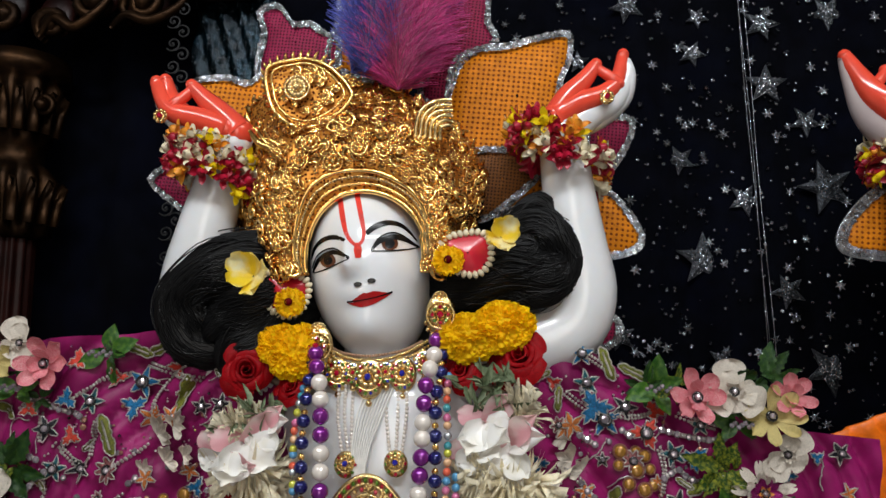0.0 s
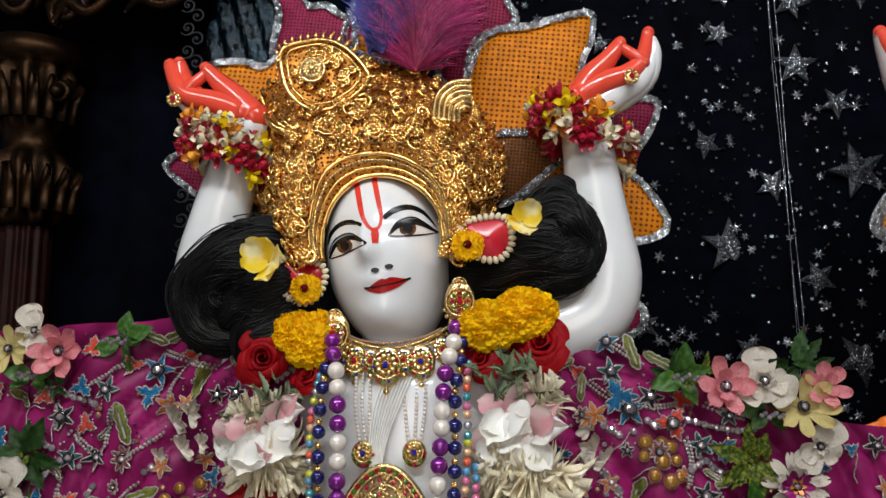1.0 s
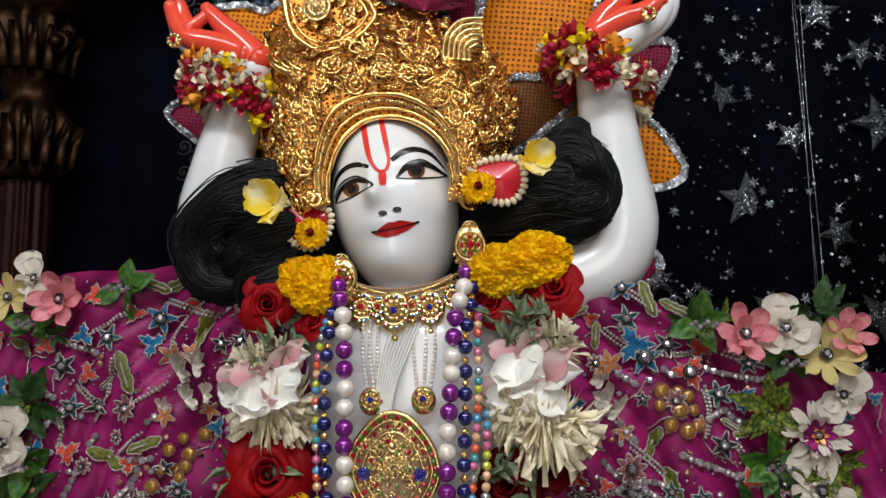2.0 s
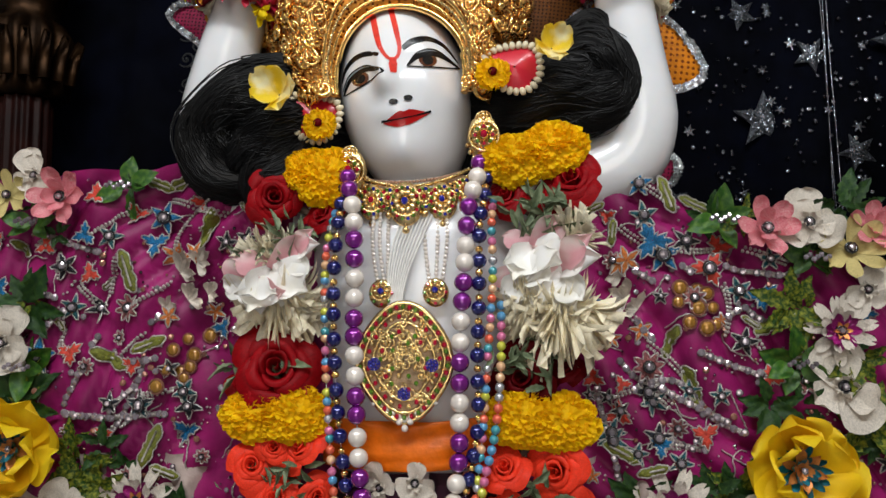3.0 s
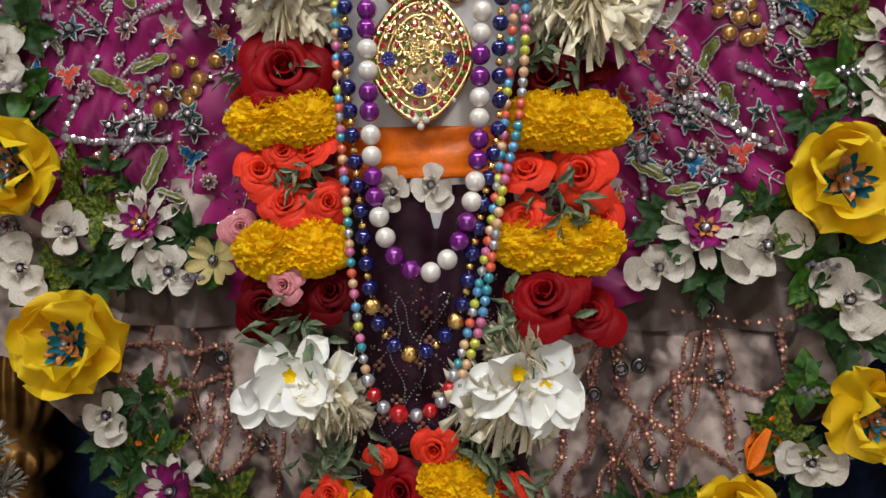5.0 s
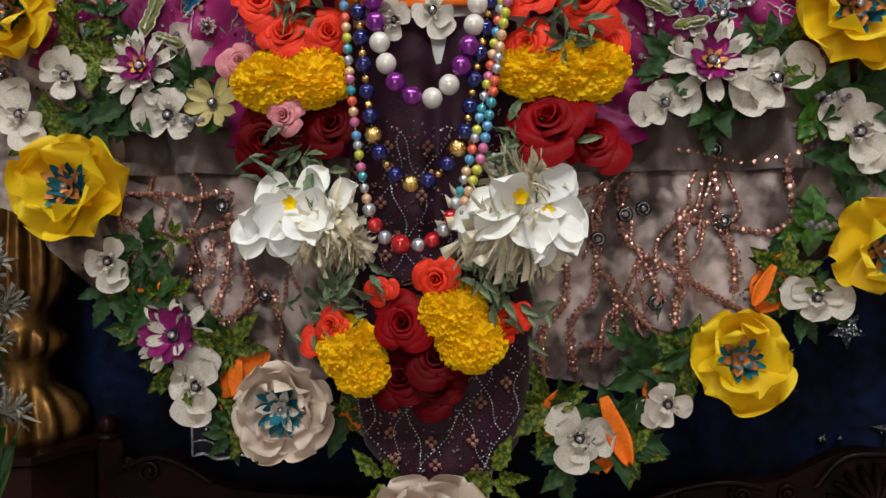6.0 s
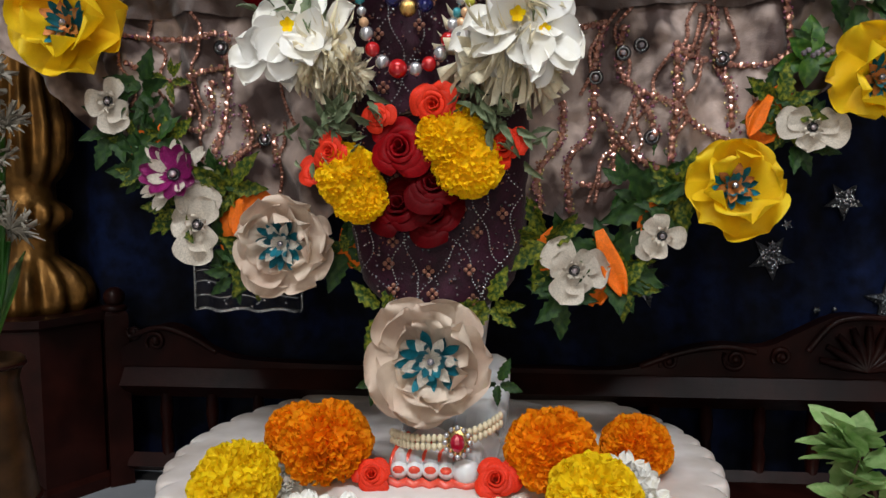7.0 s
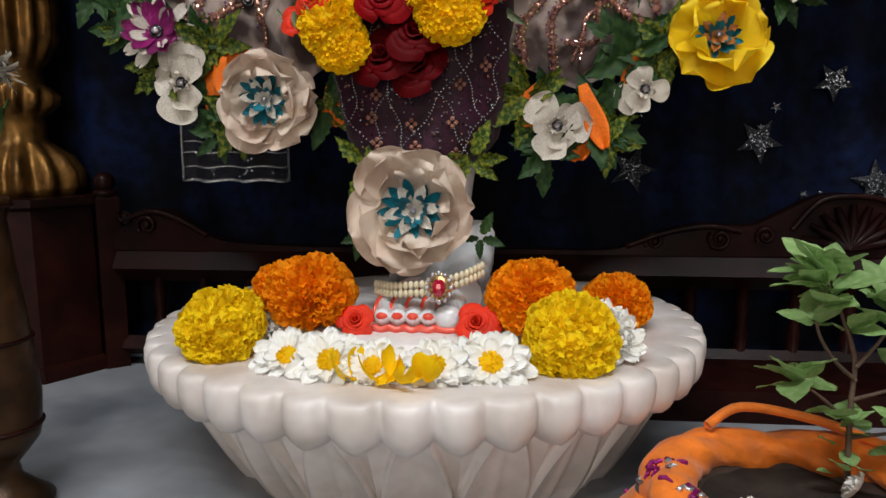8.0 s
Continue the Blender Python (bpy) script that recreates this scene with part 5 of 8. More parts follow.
fan_petal(fan, [(0.266, 1.263), (0.310, 1.276), (0.322, 1.261), (0.299, 1.217), (0.269, 1.188)], 0.03, MAGENTA_SEQ, "magenta sequin petal")
fan_petal(fan, [(-0.245, 1.343), (-0.204, 1.349), (-0.173, 1.340), (-0.151, 1.347), (-0.135, 1.269), (-0.148, 1.202), (-0.185, 1.225), (-0.225, 1.311)], 0.03, ORANGE_SEQ, "orange sequin petal")
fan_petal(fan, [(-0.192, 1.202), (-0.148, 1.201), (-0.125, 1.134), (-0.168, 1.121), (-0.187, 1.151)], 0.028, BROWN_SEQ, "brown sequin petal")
fan_petal(fan, [(-0.295, 1.214), (-0.274, 1.228), (-0.237, 1.212), (-0.234, 1.152), (-0.250, 1.171), (-0.280, 1.195)], 0.03, MAGENTA_SEQ, "magenta sequin petal")
fan_petal(fan, [(-0.160, 1.350), (-0.154, 1.414), (-0.160, 1.442), (-0.135, 1.450), (-0.116, 1.424), (-0.093, 1.423), (-0.070, 1.406), (-0.055, 1.402), (-0.062, 1.338), (-0.114, 1.325)], 0.035, MAGENTA_SEQ, "magenta sequin petal")
fan_petal(fan, [(-0.063, 1.363), (-0.055, 1.427), (-0.044, 1.467), (0.014, 1.490), (0.083, 1.487), (0.096, 1.405), (0.049, 1.335)], 0.037, ORANGE_SEQ, "orange sequin petal")
fan_petal(fan, [(0.053, 1.318), (0.066, 1.404), (0.097, 1.460), (0.143, 1.466), (0.143, 1.417), (0.152, 1.389), (0.110, 1.363), (0.086, 1.309)], 0.034, MAGENTA_SEQ, "magenta sequin petal")
fan_petal(fan, [(0.177, 1.047), (0.280, 1.024), (0.278, 0.989), (0.216, 0.984)], 0.03, MAGENTA_SEQ, "magenta sequin petal")


# ---- feather plume on the crown ----
plume = thing("feather_plume", "fluffy magenta and blue feather plume on the crown", "plume")
for name, material, base, tip, n, seed, spread in (("magenta_feather", PLUME_P, (0.035, -0.035, 1.300), (0.080, -0.04, 1.455), 2200, 3, 0.042), ("magenta_feather", PLUME_P, (0.030, -0.045, 1.295), (0.030, -0.055, 1.390), 1400, 4, 0.046),
                                                   ("blue_feather", PLUME_B, (-0.008, -0.055, 1.315), (0.002, -0.060, 1.43), 1700, 5, 0.036), ("blue_feather", PLUME_B, (-0.03, -0.02, 1.33), (0.095, -0.01, 1.46), 1000, 6, 0.036)):
    rnd, b = random.Random(seed), Build()
    a, z = Vector(base), Vector(tip)
    d = (z - a).normalized()
    for k in range(n):
        t = rnd.random()
        p = a + (z - a) * t
        side = Vector((rnd.gauss(0, 1), rnd.gauss(0, 0.6), rnd.gauss(0, 1)))
        side -= d * side.dot(d)
        side.normalize()
        w = spread * (0.5 + math.sin(math.pi * min(1, t * 0.8 + 0.15))) * rnd.uniform(0.5, 1.0)
        q1, q2 = p + side * w * 0.5 + d * 0.010, p + side * w + d * rnd.uniform(0.014, 0.03)
        b.tube([p, q1, q2], [0.0005, 0.00045, 0.0002], 3, caps=False)
    b.tube([a, (a + z) / 2, z], 0.0014, 5)
    part(name, b, material, plume, "wispy " + name.replace("_", " "))


# ---- crown ----
CX, CZ = -0.010, 1.085
R_IN = 0.0775


def crown_out(deg):
    """The crown's outer radius by angle round the brow, 0 to the statue's left, 90 up."""
    return float(np.interp(deg, [-14, 0, 20, 40, 52, 65, 80, 100, 115, 125, 140, 160, 180, 195], [0.108, 0.120, 0.132, 0.178, 0.196, 0.205, 0.222, 0.236, 0.256, 0.252, 0.200, 0.158, 0.128, 0.105]))


def crown_at(deg, f, lift=0.0):
    """A place on the crown's face: f from 0 at the brow to 1 at the rim."""
    r0 = R_IN * (1.0 if deg > 20 else 0.96) * (0.93 + 0.07 * math.sin(radians(max(0, min(180, deg))))) * (1 - 0.13 * max(0.0, min(1.0, (deg - 105) / 50)))
    r = r0 + (crown_out(deg) - r0) * f
    y = -0.066 - 0.030 * math.sin(min(1.0, f * 1.15 + 0.12) * math.pi) + 0.048 * f * f - lift
    return Vector((CX + r * math.cos(radians(deg)), y, CZ + r * math.sin(radians(deg))))


crown = thing("gold_crown", "tall polished gold filigree crown with scrolls and rosettes", "crown")
b = Build()
nu, nv = 90, 16
b.grid([tuple(crown_at(-14 + 209 * i / (nu - 1), j / (nv - 1)) + Vector((0, 0.003 * noise.noise((i * 0.6, j * 0.6, 0)), 0))) for j in range(nv) for i in range(nu)], nu, nv)
shell = part("shell", b, GOLD_DEEP, crown, "deep gold ground")
shell.modifiers.new("thick", "SOLIDIFY").thickness = 0.003
for k, (f, r) in enumerate(((0.0, 0.0036), (0.05, 0.0020), (0.14, 0.0032))):
    b = Build()
    b.tube([crown_at(a, f, 0.003) for a in np.linspace(-14, 194, 90)], r, 8)
    part("brow_band", b, GOLD, crown)
b = Build()
for a in np.linspace(-12, 192, 92):
    b.ball(crown_at(a, 0.095, 0.003), 0.0024, 0, 6, 4)
tagged(part("brow_beading", b, GOLD_PALE, crown, "row of fine gold beading"), kind="stuff")


def scroll(b, c, u, v, r, turns=1.6, th=0.0014, hand=1, tail=0.6):
    """A flat spiral of gold wire with a curling tail."""
    pts, rr = [], []
    for i in range(22):
        t = i / 21
        a = hand * turns * 2 * math.pi * t
        q = r * (0.15 + 0.85 * t)
        pts.append(c + u * q * math.cos(a) + v * q * math.sin(a))
        rr.append(th * (0.7 + 0.7 * t) * (1 if t < 0.9 else 0.6))
    b.tube(pts, rr, 5)
    b.ball(c, th * 2.0, 0, 6, 4)


def rosette(b, c, u, v, nrm, r, n=8):
    for k in range(n):
        a = 2 * math.pi * k / n
        b.ball(c + (u * math.cos(a) + v * math.sin(a)) * r * 0.68, r * 0.34, 0, 6, 4)
    b.ball(c + nrm * r * 0.2, r * 0.38, 0, 8, 5)
    b.tube([c + (u * math.cos(a) + v * math.sin(a)) * r * 1.12 for a in [2 * math.pi * k / 18 for k in range(18)]], r * 0.13, 5, closed=True)


def frame_at(deg, f):
    p = crown_at(deg, f, 0.003)
    u = (crown_at(deg + 1, f, 0.003) - p).normalized()
    v = (crown_at(deg, f + 0.02, 0.003) - p).normalized()
    return p, u, v, v.cross(u).normalized()


rnd = random.Random(8)
for k in range(290):
    deg, f = rnd.uniform(-12, 192), rnd.uniform(0.2, 0.98)
    p, u, v, nrm = frame_at(deg, f)
    if nrm.y > 0:
        nrm = -nrm
    b = Build()
    r = rnd.uniform(0.006, 0.013)
    lift = nrm * rnd.uniform(0.0, 0.009)
    if rnd.random() < 0.2:
        rosette(b, p + lift, u, v, nrm, r * 0.75)
        part("rosette", b, GOLD, crown)
    else:
        tilt = Matrix.Rotation(rnd.uniform(-0.6, 0.6), 3, rnd.choice((u, v)))
        scroll(b, p + lift, tilt @ u, tilt @ v, r, rnd.uniform(1.1, 2.0), rnd.uniform(0.0013, 0.0023), rnd.choice((-1, 1)))
        part("scroll", b, GOLD, crown)
b = Build()
for k in range(1300):
    deg, f = rnd.uniform(-12, 192), rnd.uniform(0.17, 1.0)
    p, u, v, nrm = frame_at(deg, f)
    tilt = Matrix.Rotation(rnd.uniform(-0.9, 0.9), 3, rnd.choice((u, v)))
    r, th, hand = rnd.uniform(0.0025, 0.0055), rnd.uniform(0.0008, 0.0014), rnd.choice((-1, 1))
    c = p + Vector((0, -rnd.uniform(0.0, 0.006), 0))
    b.tube([c + (tilt @ u * math.cos(hand * 7.5 * t) + tilt @ v * math.sin(hand * 7.5 * t)) * r * (0.2 + 0.8 * t) for t in [i / 11 for i in range(12)]], th, 4, caps=False)
tagged(part("fine_filigree", b, GOLD, crown, "fine gold wire filigree"), kind="stuff")
# acanthus leaves and beading round the rim
for k, deg in enumerate(np.linspace(-12, 192, 54)):
    p, u, v, nrm = frame_at(deg, 0.97)
    b = Build()
    out = [p + v * 0.004 * i + u * 0.0035 * math.sin(i * 0.9) * (1 if k % 2 else -1) + Vector((0, -0.0012 * i, 0)) for i in range(5)]
    b.tube(out, [0.0038, 0.0042, 0.0034, 0.0022, 0.0008], 6)
    part("rim_leaf", b, GOLD, crown)
b = Build()
for k in range(380):
    deg, f = rnd.uniform(-12, 192), rnd.uniform(0.16, 1.0)
    b.ball(crown_at(deg, f, rnd.uniform(0.0, 0.004)), rnd.uniform(0.0012, 0.003), 0, 5, 4)
tagged(part("granulation", b, GOLD_PALE, crown, "fine gold granules"), kind="stuff")
# row of rosettes over the brow
for deg in np.linspace(18, 165, 11):
    p, u, v, nrm = frame_at(deg, 0.30)
    b = Build()
    rosette(b, p + Vector((0, -0.004, 0)), u, v, Vector((0, -1, 0)), 0.0085, 10)
    part("rosette", b, GOLD, crown)
# leaf-shaped medallion
medal = [(-0.117, 1.312), (-0.118, 1.286), (-0.108, 1.258), (-0.084, 1.240), (-0.054, 1.243), (-0.020, 1.272), (-0.040, 1.305), (-0.066, 1.320), (-0.092, 1.320)]
edge = smooth_path([(x, -0.082, z) for x, z in medal], 60, closed=True)
b = Build()
b.tube(edge, 0.0030, 6, closed=True)
b.tube([Vector((-0.072, -0.084, 1.282)) + (p - Vector((-0.072, -0.082, 1.282))) * 0.84 for p in edge], 0.0016, 5, closed=True)
med = part("medallion", b, GOLD, crown, "leaf-shaped gold medallion")
for k in range(0, 60, 2):
    b = Build()
    d = (edge[k] - Vector((-0.072, -0.082, 1.282))).normalized()
    b.tube([edge[k], edge[k] + d * 0.005, edge[k] + d * 0.009 + Vector((0.003, -0.001, 0.002))], [0.0028, 0.0024, 0.0006], 5)
    part("leaf_tip", b, GOLD, med)
b = Build()
rosette(b, Vector((-0.082, -0.088, 1.284)), Vector((1, 0, 0)), Vector((0, 0, 1)), Vector((0, -1, 0)), 0.0125, 14)
rosette(b, Vector((-0.082, -0.090, 1.284)), Vector((1, 0, 0)), Vector((0, 0, 1)), Vector((0, -1, 0)), 0.0065, 8)
part("rosette", b, GOLD_PALE, med)
for k in range(44):
    b = Build()
    a = rnd.uniform(0, 6.28)
    c = Vector((-0.070 + 0.034 * math.cos(a) * rnd.uniform(0.5, 1.0), -0.080 - rnd.uniform(0, 0.004), 1.280 + 0.029 * math.sin(a) * rnd.uniform(0.5, 1.0)))
    scroll(b, c, Vector((1, 0, 0)), Vector((0, 0, 1)), rnd.uniform(0.003, 0.0065), 1.5, 0.0014, rnd.choice((-1, 1)))
    part("scroll", b, GOLD, med)
b = Build()
b.v = [tuple(Vector((-0.072, -0.076, 1.282)) + (p - Vector((-0.072, -0.082, 1.282))) * f) for f in (1.0, 0.5, 0.02) for p in edge]
for k in (0, 1):
    for i in range(60):
        b.f.append((k * 60 + i, k * 60 + (i + 1) % 60, (k + 1) * 60 + (i + 1) % 60, (k + 1) * 60 + i))
        b.s.append(0)
part("backing", b, GOLD_DEEP, med)
# curved ridges of the side crest
for k in range(6):
    b = Build()
    o = 0.0062 * k
    b.tube(smooth_path([(0.052 + o * 0.9, -0.082, 1.222 - 0.1 * o), (0.056 + o * 0.8, -0.086, 1.246 - 0.5 * o), (0.072 + o * 0.55, -0.086, 1.262 - 0.9 * o), (0.094, -0.080, 1.266 - 1.05 * o)], 14), 0.0027, 6)
    part("crest_ridge", b, GOLD_PALE, crown)
# long side scroll
for k, (o, r) in enumerate(((0.0, 0.0045), (0.009, 0.0035), (0.017, 0.003))):
    b = Build()
    b.tube(smooth_path([(-0.140 + o, -0.072, 1.240), (-0.128 + o, -0.078, 1.224), (-0.108 + o, -0.080, 1.210), (-0.106 + o, -0.078, 1.186), (-0.116 + o, -0.076, 1.172)], 20), [r * (0.5 + 0.6 * math.sin(math.pi * i / 19)) for i in range(20)], 7)
    part("side_scroll", b, GOLD, crown)


# ---- hair: two heavy side buns and a cap under the crown ----
wig = thing("black_wig", "black wig gathered in heavy side buns", "wig")


def tress(name, spine, radii, seed, n=150):
    """A combed bundle of fine hair, lumpy as a whole, with a few stray hairs."""
    b, rnd = Build(), random.Random(seed)
    path = smooth_path(spine, 30)
    rr = np.interp(np.linspace(0, len(radii) - 1, 30), range(len(radii)), radii)

    def skin(i, a, f):
        d = (path[min(i + 1, 29)] - path[max(i - 1, 0)]).normalized()
        u = d.cross(Vector((0, 1, 0)))
        u = u.normalized() if u.length > 1e-3 else d.orthogonal().normalized()
        lump = 1 + 0.30 * noise.noise((math.cos(a) * 1.6 + seed, math.sin(a) * 1.6, i * 0.10))
        return path[i] + (u * math.cos(a) + d.cross(u) * math.sin(a)) * rr[i] * f * lump
    b.grid([tuple(skin(i, 2 * math.pi * k / 28, 0.97)) for i in range(30) for k in range(28)], 28, 30, close_u=True)
    for k in range(n * 5):
        a0, tw, f = rnd.uniform(0, 6.28), rnd.gauss(0.5, 0.22), rnd.uniform(0.955, 1.02)
        stray = k % 40 == 0
        i0 = rnd.randrange(0, 14)
        i1 = rnd.randrange(i0 + 9, 30)
        bend = rnd.uniform(-0.26, 0.26)
        pts = [skin(i, a0 + tw * i / 29 + bend * math.sin(i * 0.42 + a0), f + (0.14 * math.sin(math.pi * (i - i0) / (i1 - i0)) if stray else 0)) for i in range(i0, i1)]
        lock = rnd.uniform(0.0003, 0.0012)
        b.tube(pts, [lock * (0.4 + 0.6 * math.sin(math.pi * (i + 0.5) / len(pts))) for i in range(len(pts))], 3, caps=False)
    part(name, b, HAIR, wig, "soft black hair")


tress("bun", [(-0.085, -0.02, 1.075), (-0.125, -0.04, 1.085), (-0.175, -0.045, 1.075), (-0.205, -0.045, 1.045), (-0.195, -0.045, 1.010), (-0.160, -0.045, 0.998)], [0.025, 0.040, 0.046, 0.046, 0.038, 0.022], 1, 240)
tress("bun", [(-0.10, -0.045, 1.055), (-0.135, -0.055, 1.040), (-0.165, -0.055, 1.025), (-0.185, -0.05, 1.005)], [0.03, 0.036, 0.034, 0.02], 2, 160)
tress("bun", [(-0.075, -0.02, 1.04), (-0.11, -0.05, 1.012), (-0.145, -0.06, 0.985), (-0.150, -0.06, 0.955)], [0.018, 0.032, 0.03, 0.014], 8, 120)
tress("bun", [(0.075, -0.02, 1.060), (0.110, -0.045, 1.062), (0.150, -0.052, 1.066), (0.190, -0.052, 1.072), (0.208, -0.05, 1.085)], [0.028, 0.036, 0.040, 0.038, 0.024], 3, 240)
tress("bun", [(0.150, -0.045, 1.098), (0.180, -0.05, 1.118), (0.205, -0.052, 1.105), (0.216, -0.052, 1.075), (0.196, -0.055, 1.050)], [0.020, 0.026, 0.028, 0.026, 0.018], 4, 160)
tress("curl", [(0.160, -0.05, 1.12), (0.172, -0.05, 1.142), (0.190, -0.05, 1.150), (0.204, -0.05, 1.138), (0.200, -0.05, 1.122)], [0.008, 0.010, 0.011, 0.010, 0.007], 5, 60)
tress("under_hair", [(-0.068, 0.0, 1.10), (-0.075, -0.01, 1.04), (-0.065, -0.01, 0.99), (-0.07, -0.02, 0.94)], [0.022, 0.026, 0.024, 0.02], 6, 60)
tress("under_hair", [(0.064, 0.0, 1.10), (0.076, -0.01, 1.04), (0.07, -0.01, 0.99), (0.08, -0.02, 0.94)], [0.022, 0.026, 0.024, 0.02], 7, 60)


# ---- ear ornaments, earrings ----
FRANGI = broad_mesh("petals", mat("yellow_white_petal", (0.90, 0.66, 0.03), 0.45, 0, 0.1, 60, second=(0.88, 0.82, 0.50), blotch=1.5, island=0.1, thin=0.25), 90, ((5, 1.0, 0.85, 26, 0.5, 0.03),), 0.05, 0.4)
TINY_MARI = marigold_mesh("marigold", MARI_Y, 92, 0.4, 90)
for side, cx, cz, tilt, mx, mz, fx, fz in ((-1, -0.095, 1.049, -8, -0.086, 1.038, -0.123, 1.066), (1, 0.107, 1.085, 12, 0.086, 1.076, 0.143, 1.100)):
    fy = 0.0 if side < 0 else -0.018
    orn = thing("ear_ornament", "red satin ear ornament ringed with jasmine buds", "ornament", "ear ornaments")
    b = Build()
    s = 0.022
    outline = [(-s * 0.9, s * 0.9), (s * 0.9, s * 0.75), (s, -s * 0.4), (s * 0.35, -s), (-s * 0.5, -s * 0.8), (-s, 0)]
    edge = [Matrix.Rotation(radians(-tilt), 3, "Y") @ p for p in smooth_path([(x, 0, z) for x, z in outline], 40, closed=True)]
    b.v = [(cx + p.x * f, fy - 0.078 - 0.007 * (1 - f * f), cz + p.z * f) for f in (1.0, 0.6, 0.05) for p in edge]
    for k in (0, 1):
        for i in range(40):
            b.f.append((k * 40 + i, k * 40 + (i + 1) % 40, (k + 1) * 40 + (i + 1) % 40, (k + 1) * 40 + i))
            b.s.append(0)
    part("satin_heart", b, RED_CLOTH, orn, "red satin")
    for p in even([tuple(q) for q in edge] + [tuple(edge[0])], 0.0058):
        b = Build()
        b.ball((cx + p.x * 1.08, fy - 0.080, cz + p.z * 1.08), 0.0036, 0, 8, 5, (1.25, 0.9, 0.85), Matrix.Rotation(math.atan2(-p.z, p.x), 3, "Y"))
        part("bud", b, BUD, orn)
    part("marigold", TINY_MARI, None, orn, "small yellow marigold", m=facing(mx, fy - 0.092, mz, 0, 4, 0, 0.0165))
    b = Build()
    b.ball((mx, fy - 0.100, mz), 0.0045, 0, 8, 5, (1, 0.6, 1))
    part("marigold_eye", b, ROSE_DEEP, orn, "dark red centre")
    part("frangipani", FRANGI, None, orn, "yellow and white frangipani", m=facing(fx, -0.104 if side < 0 else -0.106, fz, 55 if side < 0 else -30, 10, 12 * side, 0.031 if side < 0 else 0.025))
for cx, cz, tilt in ((-0.056, 0.990, -6), (0.076, 1.020, 8)):
    ear = thing("earring", "gold earring studded with red and green stones", "earring", "earrings")
    b = Build()
    rosette(b, Vector((cx, -0.094, cz)), Vector((1, 0, 0)), Vector((0, 0, 1)), Vector((0, -1, 0)), 0.013, 12)
    rosette(b, Vector((cx, -0.090, cz + 0.018)), Vector((1, 0, 0)), Vector((0, 0, 1)), Vector((0, -1, 0)), 0.007, 8)
    b.ball((cx, -0.088, cz), 0.0165, 0, 16, 8, (1, 0.35, 1.45))
    for k in range(9):
        a = math.pi * (1.1 + 0.8 * k / 8)
        b.ball((cx + 0.017 * math.cos(a), -0.090, cz + 0.025 * math.sin(a)), 0.0026, 0, 6, 4)
    part("disc", b, GOLD_PALE, ear, "pale gold disc")
    for k in range(8):
        a = 2 * math.pi * k / 8
        g = Build()
        g.ball((cx + 0.0085 * math.cos(a), -0.0985, cz + 0.0085 * math.sin(a)), 0.0022, 0, 6, 4)
        part("stone", g, EMERALD if k % 2 else RUBY, ear, smooth=False)
    g = Build()
    g.ball((cx, -0.102, cz), 0.0038, 0, 8, 5)
    part("ruby", g, RUBY, ear, smooth=False)


# ---- necklaces ----
def bead_me(name, material, nu=12, nv=8):
    b = Build()
    b.ball((0, 0, 0), 1.0, 0, nu, nv)
    return b.mesh(name, material)


BEADS = {"pearl": bead_me("bead", PEARL, 16, 10), "purple": bead_me("bead", PURPLE, 16, 10), "navy": bead_me("bead", NAVY, 14, 10), "gold": bead_me("bead", GOLD, 10, 6), "red": bead_me("bead", REDBEAD, 14, 10), "silver": bead_me("bead", SILVERBEAD, 12, 8)}
TINY_ME = [bead_me("bead", m, 9, 6) for m in TINY]


def string_of(name, label, pts, plan):
    """plan(i, along): the bead's mesh, its radius."""
    s = thing(name, label, "necklace", "long bead necklaces")
    path = smooth_path(pts, 400)
    cord = Build()
    cord.tube(path[::4], 0.0006, 4)
    part("cord", cord, THREAD, s)
    length = [0.0]
    for a, c in zip(path, path[1:]):
        length.append(length[-1] + (c - a).length)
    at, i, prev = 0.0, 0, 0.0
    while at < length[-1]:
        me, r = plan(i, at / length[-1])
        at += r
        if at > length[-1]:
            break
        k = min(int(np.searchsorted(length, at)), len(path) - 1)
        part("bead", me, None, s, m=Matrix.Translation(path[k]) @ Matrix.Scale(r, 4))
        at += r * 1.02
        i += 1
    return s


YB = -0.122
string_of("pearl_necklace", "long necklace of paired white pearls and purple beads",
          [(0.072, -0.088, 1.000), (0.069, -0.105, 0.978), (0.060, -0.118, 0.945), (0.055, YB, 0.886), (0.050, YB, 0.826), (0.048, YB, 0.757), (0.046, YB, 0.715), (0.040, YB, 0.677), (0.032, YB, 0.652), (0.019, YB, 0.632), (0.004, YB, 0.622), (-0.012, YB, 0.625),
           (-0.027, YB, 0.640), (-0.039, YB, 0.676), (-0.043, YB, 0.714), (-0.045, YB, 0.757), (-0.047, YB, 0.827), (-0.046, YB, 0.889), (-0.048, -0.118, 0.945), (-0.054, -0.108, 0.972), (-0.058, -0.092, 0.990)],
          lambda i, f: (BEADS["pearl" if i and ((i - 1) // 2) % 2 == 0 else "purple"], 0.0088))
